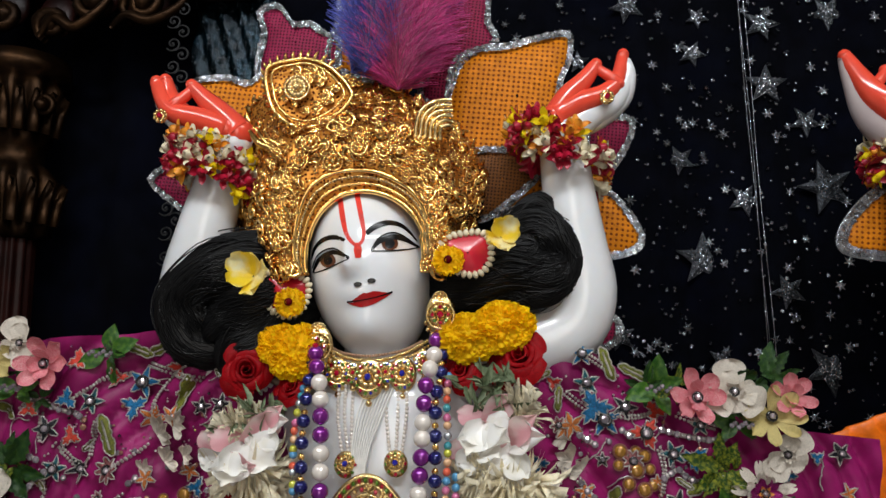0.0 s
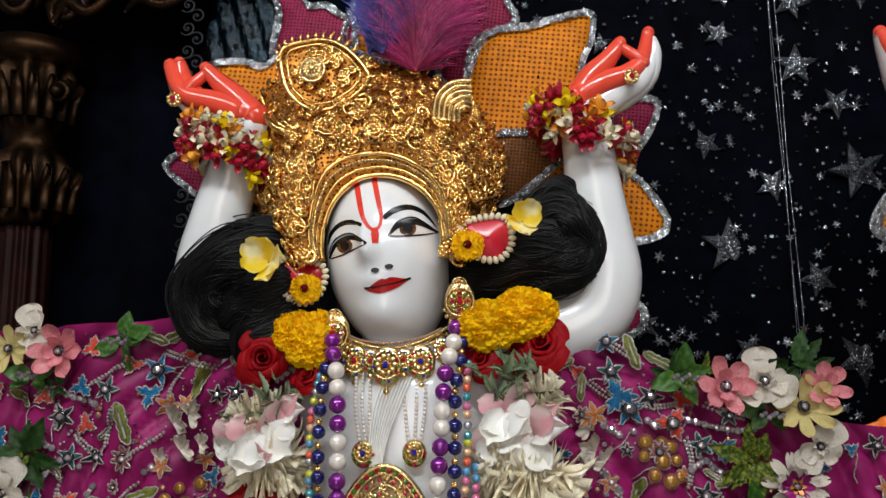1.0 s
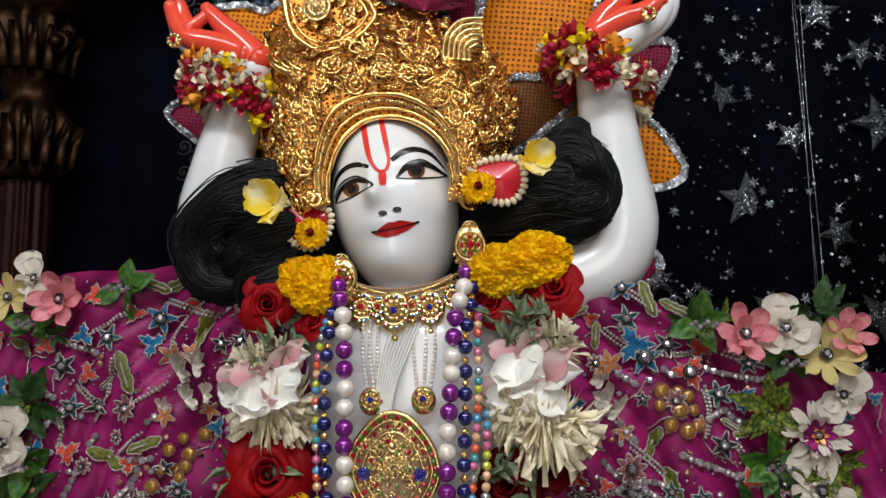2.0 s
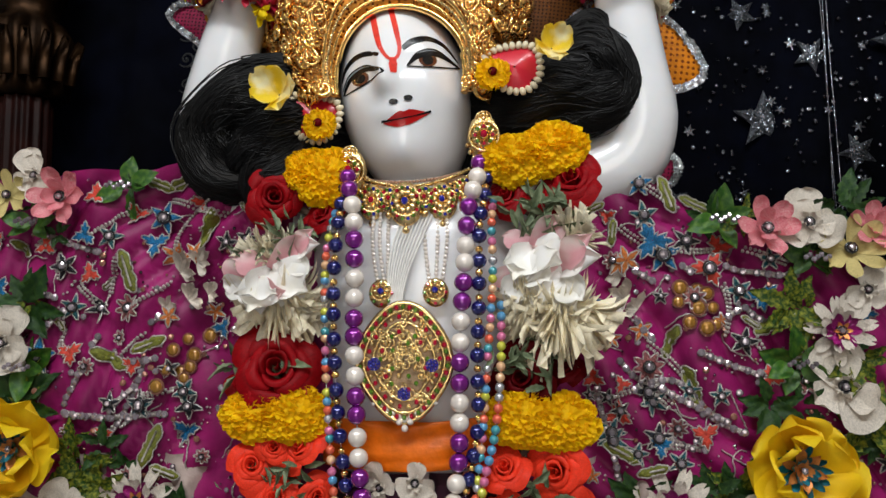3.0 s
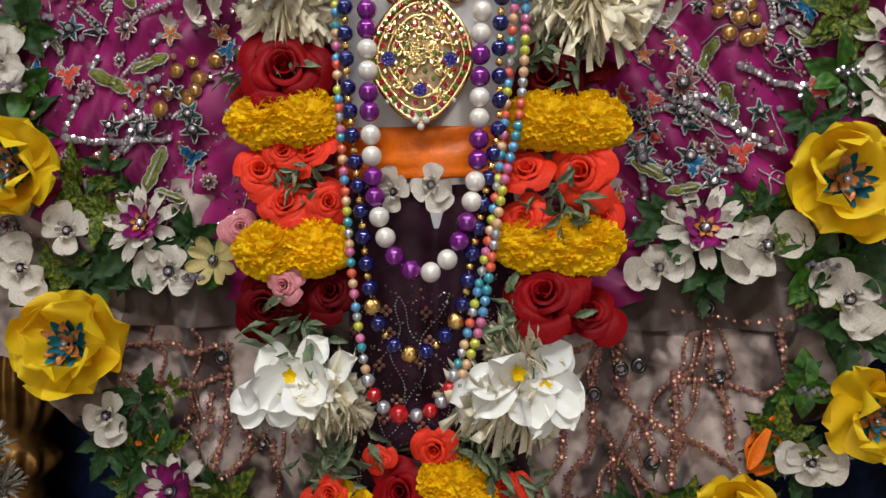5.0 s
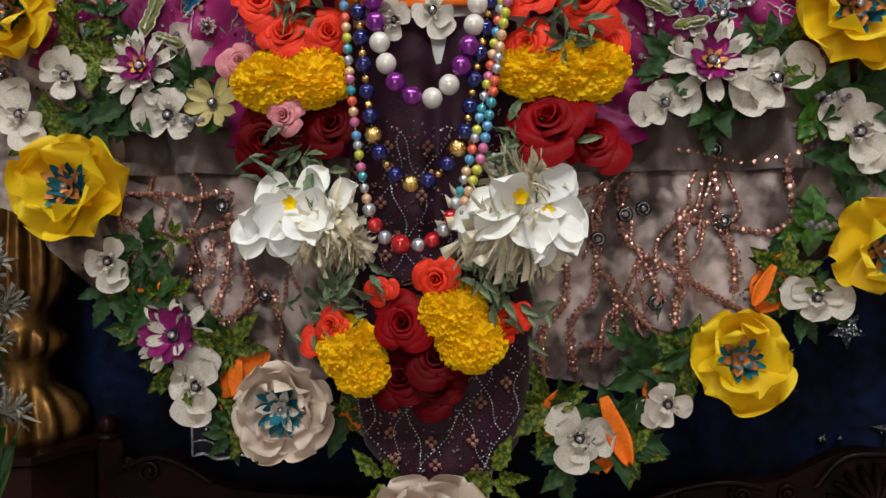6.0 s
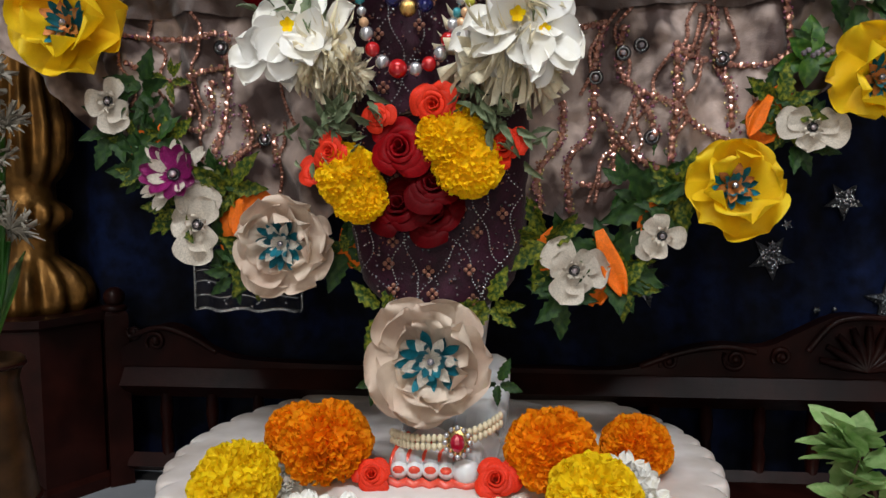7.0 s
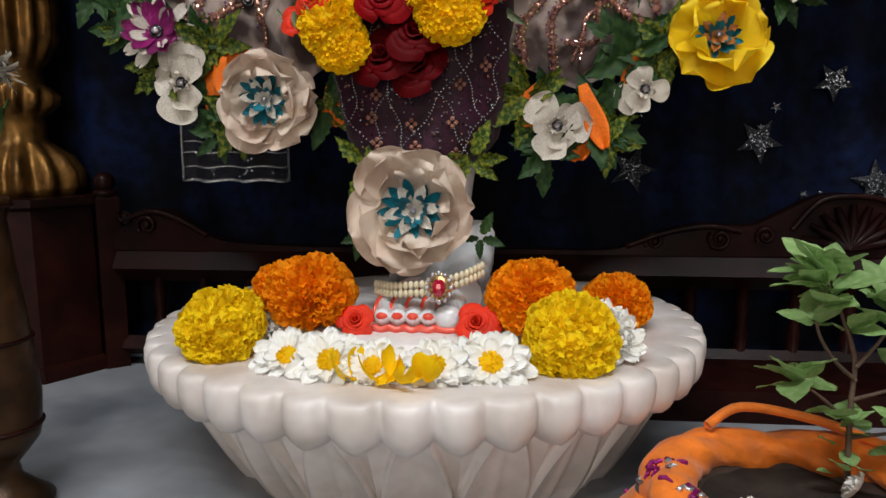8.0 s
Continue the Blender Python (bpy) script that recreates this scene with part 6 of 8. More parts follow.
string_of("navy_necklace", "long necklace of navy beads with small gold spacers",
          [(0.078, -0.092, 0.985), (0.075, -0.110, 0.955), (0.070, -0.118, 0.930), (0.068, -0.119, 0.866), (0.065, -0.119, 0.805), (0.064, -0.119, 0.746), (0.050, -0.118, 0.680), (0.040, -0.118, 0.634), (0.033, -0.118, 0.597), (0.020, -0.116, 0.572), (0.003, -0.114, 0.556), (-0.014, -0.113, 0.553),
           (-0.030, -0.114, 0.564), (-0.043, -0.118, 0.589), (-0.050, -0.118, 0.636), (-0.056, -0.118, 0.697), (-0.062, -0.118, 0.749), (-0.066, -0.119, 0.817), (-0.066, -0.119, 0.890), (-0.062, -0.112, 0.945), (-0.060, -0.095, 0.975)],
          lambda i, f: (BEADS["navy"], 0.0072) if i % 2 == 0 else (BEADS["gold"], 0.0080 if 0.42 < f < 0.58 and i % 4 == 1 else 0.0036))


def tiny(i, f):
    if 0.44 < f < 0.56:
        return (BEADS["red"], 0.0085 if 0.485 < f < 0.515 else 0.0066) if i % 2 else (BEADS["silver"], 0.0062)
    return TINY_ME[(i * 5 // 3 + i // 9) % len(TINY_ME)], 0.0044


string_of("rainbow_necklace", "long necklace of small pastel beads with red and silver drops",
          [(0.084, -0.098, 0.960), (0.081, -0.114, 0.930), (0.081, -0.116, 0.886), (0.078, -0.117, 0.845), (0.074, -0.118, 0.805), (0.069, -0.119, 0.748), (0.061, -0.120, 0.688), (0.051, -0.121, 0.633), (0.037, -0.121, 0.574), (0.025, -0.119, 0.537), (0.017, -0.117, 0.518), (0.005, -0.115, 0.506),
           (-0.010, -0.115, 0.501), (-0.026, -0.115, 0.503), (-0.040, -0.116, 0.512), (-0.049, -0.118, 0.533), (-0.056, -0.120, 0.575), (-0.062, -0.120, 0.626), (-0.066, -0.120, 0.682), (-0.070, -0.119, 0.730), (-0.074, -0.118, 0.80), (-0.075, -0.114, 0.90), (-0.068, -0.10, 0.95)], tiny)
string_of("pastel_necklace", "second strand of small pastel beads beside the first",
          [(0.088, -0.108, 0.86), (0.086, -0.116, 0.80), (0.080, -0.120, 0.745), (0.067, -0.122, 0.693), (0.058, -0.123, 0.638), (0.047, -0.122, 0.578), (0.034, -0.121, 0.542), (0.024, -0.119, 0.522)], lambda i, f: (TINY_ME[(i // 2) % len(TINY_ME)], 0.0046))

choker = thing("jewelled_choker", "gold choker of paisley plaques with coloured stones and pearls", "choker")
for k, (x, z, r, y) in enumerate(((-0.036, 0.962, 0.014, -0.080), (-0.001, 0.957, 0.017, -0.094), (0.034, 0.960, 0.015, -0.085), (0.056, 0.972, 0.011, -0.072), (-0.052, 0.974, 0.010, -0.068), (-0.018, 0.962, 0.010, -0.089), (0.017, 0.962, 0.010, -0.091))):
    b = Build()
    b.ball((x, y, z - r * 0.1), r, 0, 14, 8, (1, 0.3, 1.3))
    rosette(b, Vector((x, y - r * 0.3, z)), Vector((1, 0, 0)), Vector((0, 0, 1)), Vector((0, -1, 0)), r * 0.75, 10)
    b.tube([(x, y - 0.002, z - r), (x, y - 0.002, z - r * 1.6)], 0.001, 5)
    b.ball((x, y - 0.002, z - r * 1.62), 0.0036, 0, 8, 6)
    plaque = part("plaque", b, GOLD_PALE, choker)
    rnd = random.Random(k)
    for j in range(14):
        a = 2 * math.pi * j / 14
        g = Build()
        g.ball((x + r * 0.74 * math.cos(a), y - r * 0.42, z - r * 0.1 + r * 0.92 * math.sin(a)), 0.0019, 0, 6, 4)
        part("stone", g, (EMERALD, RUBY, EMERALD, SAPPHIRE)[j % 4], plaque, smooth=False)
    g = Build()
    g.ball((x, y - r * 0.55, z), r * 0.24, 0, 8, 5)
    part("stone", g, SAPPHIRE if k in (1, 2) else RUBY, plaque, smooth=False)
b = Build()
b.ball((0, 0, 0), 0.0019, 0, 6, 4)
WOOD_BEAD = b.mesh("wooden_bead", mat("tulsi_wood_bead", (0.36, 0.20, 0.12), 0.6, 0, 0.2, 100))
for k in range(2):
    for p in even([(-0.048, -0.050, 0.985 + 0.005 * k), (-0.03, -0.072, 0.978 + 0.005 * k), (0.0, -0.084, 0.974 + 0.005 * k), (0.032, -0.076, 0.979 + 0.005 * k), (0.054, -0.052, 0.990 + 0.005 * k)], 0.0036):
        part("wooden_bead", WOOD_BEAD, None, choker, m=Matrix.Translation(p))

SEED_ME = bead_me("seed_pearl", PEARL, 8, 6)
b = Build()
for k in range(46):
    f = k / 45
    x = -0.058 + 0.118 * f
    q = Vector((x, -0.088 + 7.5 * (x - 0.001) ** 2, 0.974 + 6.0 * (x - 0.001) ** 2))
    b.ball(q, 0.0022, 0, 6, 4)
    b.ball(q + Vector((0, 0.001, -0.006)), 0.0020, 0, 6, 4)
    if k % 3 == 1:
        scroll(b, q + Vector((0, 0.001, -0.012)), Vector((1, 0, 0)), Vector((0, 0, 1)), 0.0045, 1.3, 0.0010, 1 if k % 2 else -1)
part("filigree_band", b, GOLD_PALE, choker, "pale gold filigree band")
drops = thing("pearl_drop_necklace", "fine pearl strings carrying two jewelled gold drops", "necklace")
for x0, x1 in ((-0.034, -0.028), (-0.027, -0.022), (-0.019, -0.019), (0.017, 0.021), (0.029, 0.027), (0.038, 0.033)):
    for p in even([(x0, -0.084, 0.948), (x0 * 0.97 + x1 * 0.03, -0.093, 0.915), (x1, -0.099, 0.878)], 0.0042):
        part("seed_pearl", SEED_ME, None, drops, m=Matrix.Translation(p) @ Matrix.Scale(0.0021, 4))
for x in (-0.024, 0.027):
    b = Build()
    b.ball((x, -0.102, 0.869), 0.0125, 0, 14, 8, (1, 0.3, 1.1))
    rosette(b, Vector((x, -0.106, 0.871)), Vector((1, 0, 0)), Vector((0, 0, 1)), Vector((0, -1, 0)), 0.008, 8)
    d = part("drop", b, GOLD_PALE, drops, "jewelled gold drop")
    for j in range(8):
        a = 2 * math.pi * j / 8
        g = Build()
        g.ball((x + 0.0098 * math.cos(a), -0.1055, 0.869 + 0.0105 * math.sin(a)), 0.0019, 0, 6, 4)
        part("stone", g, EMERALD if j % 3 else RUBY, d, smooth=False)
    g = Build()
    g.ball((x, -0.111, 0.871), 0.0032, 0, 8, 5)
    part("stone", g, SAPPHIRE, d, smooth=False)

thread = thing("sacred_thread", "bundle of white cotton threads across the chest", "thread")
for k in range(9):
    b = Build()
    b.tube(smooth_path([(0.024 - 0.0035 * k, -0.090, 0.945), (0.012 - 0.0032 * k, -0.099, 0.915), (0.000 - 0.0022 * k, -0.103, 0.885), (-0.006 - 0.0014 * k, -0.104, 0.855), (-0.008 - 0.001 * k, -0.104, 0.82)], 16), 0.0011, 5)
    part("strand", b, mat("cotton_white", (0.78, 0.76, 0.72), 0.7, 0, 0.1, 100) if k == 0 else bpy.data.materials["cotton_white"], thread)

pend = thing("gold_pendant", "large pierced gold pendant set with red and green stones", "pendant")
PC = Vector((-0.002, -0.116, 0.808))


def pend_r(a):
    return 0.0415 * (1 + (0.08 if math.sin(a) > 0 else 0.15) * abs(math.sin(a)) ** 6 + 0.02 * math.cos(4 * a)) * (1.0 if math.sin(a) > 0 else 1.03)


for f, r in ((1.0, 0.0030), (0.86, 0.0018), (0.66, 0.0016)):
    b = Build()
    b.tube([PC + Vector((pend_r(a) * f * math.cos(a), -0.004 * (1 - f), pend_r(a) * f * math.sin(a) * 1.12)) for a in np.linspace(0, 2 * math.pi, 61)[:-1]], r, 6, closed=True)
    part("rim", b, GOLD_PALE, pend)
b = Build()
b.v = [tuple(PC + Vector((pend_r(a) * f * math.cos(a), 0.004 - 0.004 * (1 - f), pend_r(a) * f * math.sin(a) * 1.12))) for f in (1.0, 0.6, 0.02) for a in np.linspace(0, 2 * math.pi, 49)[:-1]]
for k in (0, 1):
    for i in range(48):
        b.f.append((k * 48 + i, k * 48 + (i + 1) % 48, (k + 1) * 48 + (i + 1) % 48, (k + 1) * 48 + i))
        b.s.append(0)
part("backing", b, mat("bronze_ground", (0.50, 0.34, 0.20), 0.45, 0.5, 0.3, 150, bump=0.5, bump_scale=400), pend)
rnd = random.Random(21)
for f, n, mats in ((0.93, 44, (RUBY, EMERALD)), (0.76, 30, (RUBY, GOLD_PALE)), (0.50, 18, (EMERALD, GOLD_PALE, RUBY)), (0.3, 10, (EMERALD, GOLD_PALE))):
    for j in range(n):
        a = 2 * math.pi * j / n
        g = Build()
        g.ball(PC + Vector((pend_r(a) * f * math.cos(a), -0.004, pend_r(a) * f * math.sin(a) * 1.12)), 0.0021, 0, 6, 4, (1, 0.8, 1.2))
        part("stone", g, mats[j % len(mats)], pend, smooth=False)
for x, z in ((-0.027, -0.004), (0.026, -0.006), (0.0, -0.031)):
    b = Build()
    rosette(b, PC + Vector((x, -0.005, z)), Vector((1, 0, 0)), Vector((0, 0, 1)), Vector((0, -1, 0)), 0.0048, 7)
    part("blue_rosette", b, SAPPHIRE, pend, "blue stone rosette")
for k in range(64):
    b = Build()
    a, f = rnd.uniform(0, 6.28), rnd.uniform(0.1, 0.88)
    scroll(b, PC + Vector((pend_r(a) * f * math.cos(a), -0.002, pend_r(a) * f * math.sin(a) * 1.1)), Vector((1, 0, 0)), Vector((0, 0, 1)), rnd.uniform(0.0035, 0.007), 1.3, 0.001, rnd.choice((1, -1)))
    part("scroll", b, GOLD_PALE, pend)
for k in range(11):
    x = -0.028 + 0.0056 * k
    g = Build()
    g.ball((PC.x + x, -0.116, PC.z - 0.055 + 0.55 * abs(x) + 0.0), 0.0027, 0, 8, 5)
    part("seed_pearl", g, PEARL, pend)
b = Build()
for dx, dz in ((0, -0.062), (-0.005, -0.056), (0.005, -0.056), (0, -0.054)):
    b.ball((PC.x + dx, -0.117, PC.z + dz), 0.0034, 0, 8, 5)
part("pearl_drop", b, PEARL, pend)


# ---- wrist garlands and rings ----
BUD_MATS = [mat("crimson_bud", (0.40, 0.006, 0.03), 0.4, 0, 0.2, 100), MARI_L, BUD, mat("amber_petal", (0.80, 0.30, 0.02), 0.5, 0, 0.2, 100)]
bud = Build()
bud.tube([(0, 0, 0), (0, 0, 0.3), (0, 0, 0.65), (0, 0, 0.9), (0, 0, 1.0)], [0.05, 0.09, 0.15, 0.17, 0.05], 7)
for q in range(4):
    bud.petal(pose(0, 0, 0.55, 0, 0, 90 * q) @ pose(0, 0.06, 0, 62, 0, 0), 0.55, 0.30, 0.4, -0.7, 0.03, 4, 5, 0, 0.4, random.Random(q))
BUD_ME = []
for m in BUD_MATS:
    me = bud.mesh("bud", m)
    BUD_ME.append(me)
for cx, cy, cz, r, tilt, n, seed in ((-0.192, -0.036, 1.208, 0.040, -4, 120, 1), (0.218, -0.040, 1.214, 0.044, -6, 130, 2), (0.655, 0.01, 1.205, 0.036, 0, 70, 3)):
    w = thing("wrist_garland", "thick wrist garland of crimson, white and yellow buds", "garland", "wrist garlands")
    rnd = random.Random(seed)
    for k in range(n):
        a = rnd.uniform(0, 2 * math.pi)
        h = rnd.uniform(-0.013, 0.013)
        base = Vector((cx + r * 0.72 * math.cos(a), cy + r * 0.72 * math.sin(a), cz + h + 0.15 * tilt * 0.01 * math.cos(a) * r * 60))
        d = Vector((math.cos(a), math.sin(a), rnd.uniform(-0.7, 0.7) + h * 20)).normalized()
        m = Matrix.Translation(base) @ d.to_track_quat("Z", "Y").to_matrix().to_4x4() @ Matrix.Scale(rnd.uniform(0.024, 0.036), 4)
        part("bud", BUD_ME[rnd.choice((0, 0, 0, 1, 2, 2, 3))], None, w, m=m)
for x, y, z in ((-0.245, -0.072, 1.262), (0.272, -0.070, 1.267)):
    ring_ob = thing("finger_ring", "gold flower ring with a red stone", "ring", "finger rings")
    b = Build()
    b.ball((x, y + 0.001, z), 0.0085, 0, 14, 8, (1, 0.3, 1))
    part("setting", b, GOLD_PALE, ring_ob)
    for k in range(9):
        a = 2 * math.pi * k / 9
        b = Build()
        b.ball((x + 0.0066 * math.cos(a), y - 0.001, z + 0.0066 * math.sin(a)), 0.0026, 0, 6, 4)
        part("gold_bead", b, GOLD_PALE, ring_ob)
    g = Build()
    g.ball((x, y - 0.003, z), 0.0035, 0, 8, 5)
    part("stone", g, RUBY, ring_ob, smooth=False)


# ---- embroidery of the cape ----
JEWEL_ROWS = [
    [(-0.393, 0.943), (-0.374, 0.936), (-0.349, 0.927), (-0.321, 0.920)],
    [(-0.406, 0.880), (-0.390, 0.879), (-0.372, 0.874)],
    [(-0.344, 0.800), (-0.353, 0.795), (-0.362, 0.780), (-0.370, 0.769)],
    [(-0.285, 0.808), (-0.293, 0.785), (-0.307, 0.768), (-0.316, 0.754)],
    [(-0.361, 0.755), (-0.340, 0.752), (-0.313, 0.751), (-0.286, 0.750)],
    [(-0.389, 0.839), (-0.380, 0.853), (-0.368, 0.865)],
    [(-0.336, 0.826), (-0.328, 0.838)],
    [(-0.294, 0.808), (-0.276, 0.809), (-0.261, 0.812)],
    [(-0.274, 0.848), (-0.259, 0.859)],
]
JEWEL_ROWS_B = [
    [(0.314, 0.892), (0.335, 0.886), (0.362, 0.881), (0.384, 0.882)],
    [(0.270, 0.893), (0.283, 0.882)],
    [(0.223, 0.889), (0.242, 0.877)],
    [(0.282, 0.807), (0.303, 0.798), (0.324, 0.790), (0.337, 0.784)],
    [(0.245, 0.772), (0.263, 0.761), (0.284, 0.750), (0.304, 0.736), (0.325, 0.728)],
    [(0.337, 0.787), (0.336, 0.771)],
    [(0.223, 0.838), (0.231, 0.827), (0.239, 0.821)],
    [(0.311, 0.842), (0.328, 0.850), (0.338, 0.841), (0.359, 0.833)],
    [(0.205, 0.800), (0.221, 0.783), (0.247, 0.772)],
]
THREAD_ROWS = [
    [(-0.337, 0.944), (-0.322, 0.953), (-0.307, 0.963), (-0.283, 0.967)],
    [(-0.254, 0.915), (-0.252, 0.936), (-0.240, 0.953), (-0.228, 0.968), (-0.210, 0.976)],
    [(-0.262, 0.978), (-0.243, 0.973), (-0.219, 0.964), (-0.195, 0.959)],
    [(-0.363, 0.891), (-0.344, 0.879), (-0.335, 0.864)],
    [(-0.374, 0.856), (-0.374, 0.833), (-0.363, 0.818)],
    [(-0.317, 0.878), (-0.315, 0.902), (-0.309, 0.920)],
    [(-0.281, 0.774), (-0.263, 0.776), (-0.248, 0.779)],
    [(-0.303, 0.817), (-0.288, 0.831), (-0.279, 0.837)],
    [(-0.315, 0.740), (-0.298, 0.745), (-0.286, 0.754)],
    [(-0.402, 0.934), (-0.383, 0.921), (-0.376, 0.897)],
    [(-0.289, 0.866), (-0.271, 0.877), (-0.254, 0.889)],
]
THREAD_ROWS_B = [
    [(0.191, 0.990), (0.214, 0.983), (0.241, 0.971), (0.268, 0.950)],
    [(0.263, 0.910), (0.282, 0.907), (0.304, 0.909)],
    [(0.310, 0.825), (0.312, 0.853), (0.308, 0.875)],
    [(0.233, 0.816), (0.254, 0.799), (0.270, 0.782)],
    [(0.198, 0.767), (0.231, 0.772), (0.252, 0.756)],
    [(0.245, 0.718), (0.271, 0.715), (0.288, 0.728)],
    [(0.336, 0.820), (0.343, 0.803)],
    [(0.211, 0.934), (0.233, 0.917), (0.260, 0.899)],
    [(0.197, 0.856), (0.218, 0.844), (0.234, 0.821)],
    [(0.331, 0.908), (0.353, 0.899), (0.374, 0.893)],
]
LEAF_APPS = [(-0.271, 0.994, 0.013), (-0.241, 0.996, 0.014), (-0.216, 0.944, 0.016), (-0.296, 0.901, 0.017), (-0.318, 0.811, 0.016), (-0.273, 0.825, 0.014), (-0.270, 0.723, 0.017), (0.257, 0.965, 0.014), (0.287, 0.955, 0.013), (0.356, 0.833, 0.016), (0.255, 0.818, 0.013), (0.274, 0.774, 0.015), (0.201, 0.713, 0.014)]
BLUE_APPS = [(-0.264, 0.958, 0.014), (-0.347, 0.941, 0.010), (-0.274, 0.931, 0.011), (-0.394, 0.816, 0.015), (-0.202, 0.841, 0.009), (-0.238, 0.736, 0.010), (0.230, 0.977, 0.011), (0.347, 0.861, 0.011), (0.241, 0.919, 0.015), (0.252, 0.905, 0.015), (0.239, 0.718, 0.009)]
RED_APPS = [(-0.295, 0.964, 0.009), (-0.222, 0.973, 0.009), (-0.342, 0.900, 0.010), (-0.360, 0.818, 0.011), (-0.393, 0.931, 0.009), (-0.321, 0.734, 0.008), (0.202, 0.990, 0.010), (0.310, 0.912, 0.011), (0.295, 0.890, 0.014), (0.347, 0.782, 0.010), (0.283, 0.728, 0.011), (0.200, 0.748, 0.011), (0.198, 0.946, 0.007)]
DARK_APPS = [(-0.316, 0.938, 0.014), (-0.370, 0.909, 0.015), (-0.359, 0.865, 0.014), (-0.332, 0.864, 0.014), (-0.283, 0.762, 0.013), (-0.233, 0.762, 0.014), (0.234, 0.945, 0.014), (0.274, 0.918, 0.014), (0.323, 0.867, 0.014), (0.323, 0.817, 0.014), (0.236, 0.759, 0.014), (0.237, 0.726, 0.014), (0.193, 0.724, 0.014)]
PINK_APPS = [(-0.296, 0.863, 0.014), (0.232, 0.794, 0.015), (0.201, 0.900, 0.009)]
IVORY_APPS = [(-0.245, 0.900, 0.023), (-0.227, 0.909, 0.020), (-0.235, 0.871, 0.021), (-0.259, 0.862, 0.015), (-0.214, 0.876, 0.017), (0.209, 0.883, 0.017), (0.213, 0.861, 0.022), (0.199, 0.839, 0.015), (0.224, 0.852, 0.017)]
SPIKE_APPS = [(-0.254, 0.918, 0.020), (-0.230, 0.920, 0.017), (-0.253, 0.854, 0.016), (-0.211, 0.858, 0.015), (0.215, 0.900, 0.020), (0.226, 0.830, 0.016), (0.198, 0.822, 0.014), (0.207, 0.895, 0.017)]
AMBER_APPS = [(-0.217, 0.833), (-0.237, 0.830), (-0.249, 0.819), (-0.231, 0.813), (-0.257, 0.799), (-0.246, 0.796), (-0.266, 0.782), (-0.239, 0.790), (-0.234, 0.801), (0.266, 0.871), (0.263, 0.857), (0.293, 0.865), (0.282, 0.851), (0.298, 0.851), (0.273, 0.837), (0.289, 0.831), (0.300, 0.834), (0.285, 0.869)]
LOW_DARK_APPS = [(-0.283, 0.765, 0.014), (-0.237, 0.777, 0.013), (-0.254, 0.800, 0.010), (0.192, 0.732, 0.014), (0.232, 0.769, 0.015), (0.216, 0.711, 0.011), (0.202, 0.752, 0.010), (0.271, 0.770, 0.011)]
LOW_JEWEL_ROWS = [
    [(-0.363, 0.757), (-0.334, 0.752), (-0.300, 0.752), (-0.254, 0.754)],
    [(-0.323, 0.731), (-0.311, 0.742), (-0.294, 0.779), (-0.283, 0.806)],
    [(0.217, 0.772), (0.242, 0.781), (0.266, 0.775), (0.290, 0.749), (0.312, 0.736)],
    [(0.182, 0.773), (0.187, 0.737), (0.196, 0.701), (0.201, 0.675)],
    [(0.246, 0.725), (0.271, 0.714), (0.290, 0.714)],
]
SKIRT_ROWS = [
    [(-0.304, 0.552), (-0.263, 0.551), (-0.235, 0.545), (-0.209, 0.553)],
    [(-0.299, 0.524), (-0.270, 0.510), (-0.241, 0.510), (-0.207, 0.523)],
    [(-0.260, 0.466), (-0.237, 0.460), (-0.214, 0.471)],
    [(-0.247, 0.515), (-0.245, 0.493), (-0.251, 0.471)],
    [(-0.206, 0.553), (-0.204, 0.509), (-0.202, 0.471), (-0.212, 0.432)],
    [(-0.216, 0.504), (-0.214, 0.476)],
    [(-0.203, 0.426), (-0.180, 0.448), (-0.171, 0.465)],
    [(-0.163, 0.454), (-0.161, 0.426)],
    [(-0.191, 0.482), (-0.186, 0.448), (-0.198, 0.426)],
]
SKIRT_ROWS_B = [
    [(0.222, 0.585), (0.257, 0.579), (0.297, 0.573), (0.336, 0.584)],
    [(0.255, 0.579), (0.258, 0.553), (0.260, 0.528), (0.273, 0.492), (0.274, 0.450)],
    [(0.312, 0.572), (0.317, 0.547), (0.320, 0.522), (0.298, 0.509), (0.273, 0.515)],
    [(0.159, 0.556), (0.151, 0.519), (0.149, 0.483), (0.146, 0.451), (0.125, 0.425), (0.128, 0.377)],
    [(0.149, 0.478), (0.167, 0.457), (0.170, 0.425), (0.165, 0.404), (0.136, 0.404)],
    [(0.177, 0.550), (0.174, 0.514), (0.187, 0.493), (0.213, 0.477), (0.249, 0.456), (0.274, 0.440)],
]
SKIRT_ROWS_C = [
    [(0.220, 0.529), (0.220, 0.492), (0.218, 0.451), (0.216, 0.425)],
    [(0.177, 0.446), (0.193, 0.425), (0.214, 0.414)],
    [(0.240, 0.528), (0.223, 0.523), (0.253, 0.518)],
    [(0.094, 0.404), (0.099, 0.388), (0.096, 0.377)],
    [(0.125, 0.546), (0.146, 0.551), (0.159, 0.556)],
    [(0.120, 0.478), (0.118, 0.446), (0.099, 0.420), (0.094, 0.398)],
    [(0.187, 0.493), (0.198, 0.467), (0.203, 0.446)],
]
SKIRT_STONES = [(-0.209, 0.539), (-0.174, 0.451), (0.257, 0.586), (0.268, 0.520), (0.200, 0.446), (0.151, 0.504), (0.177, 0.527), (0.192, 0.532)]
gem_b = Build()
gem_b.ball((0, 0, 0), 1.0, 0, 8, 5, (1, 0.55, 1))
JEWEL_ME = gem_b.mesh("glass_stone", GEM, smooth=False)
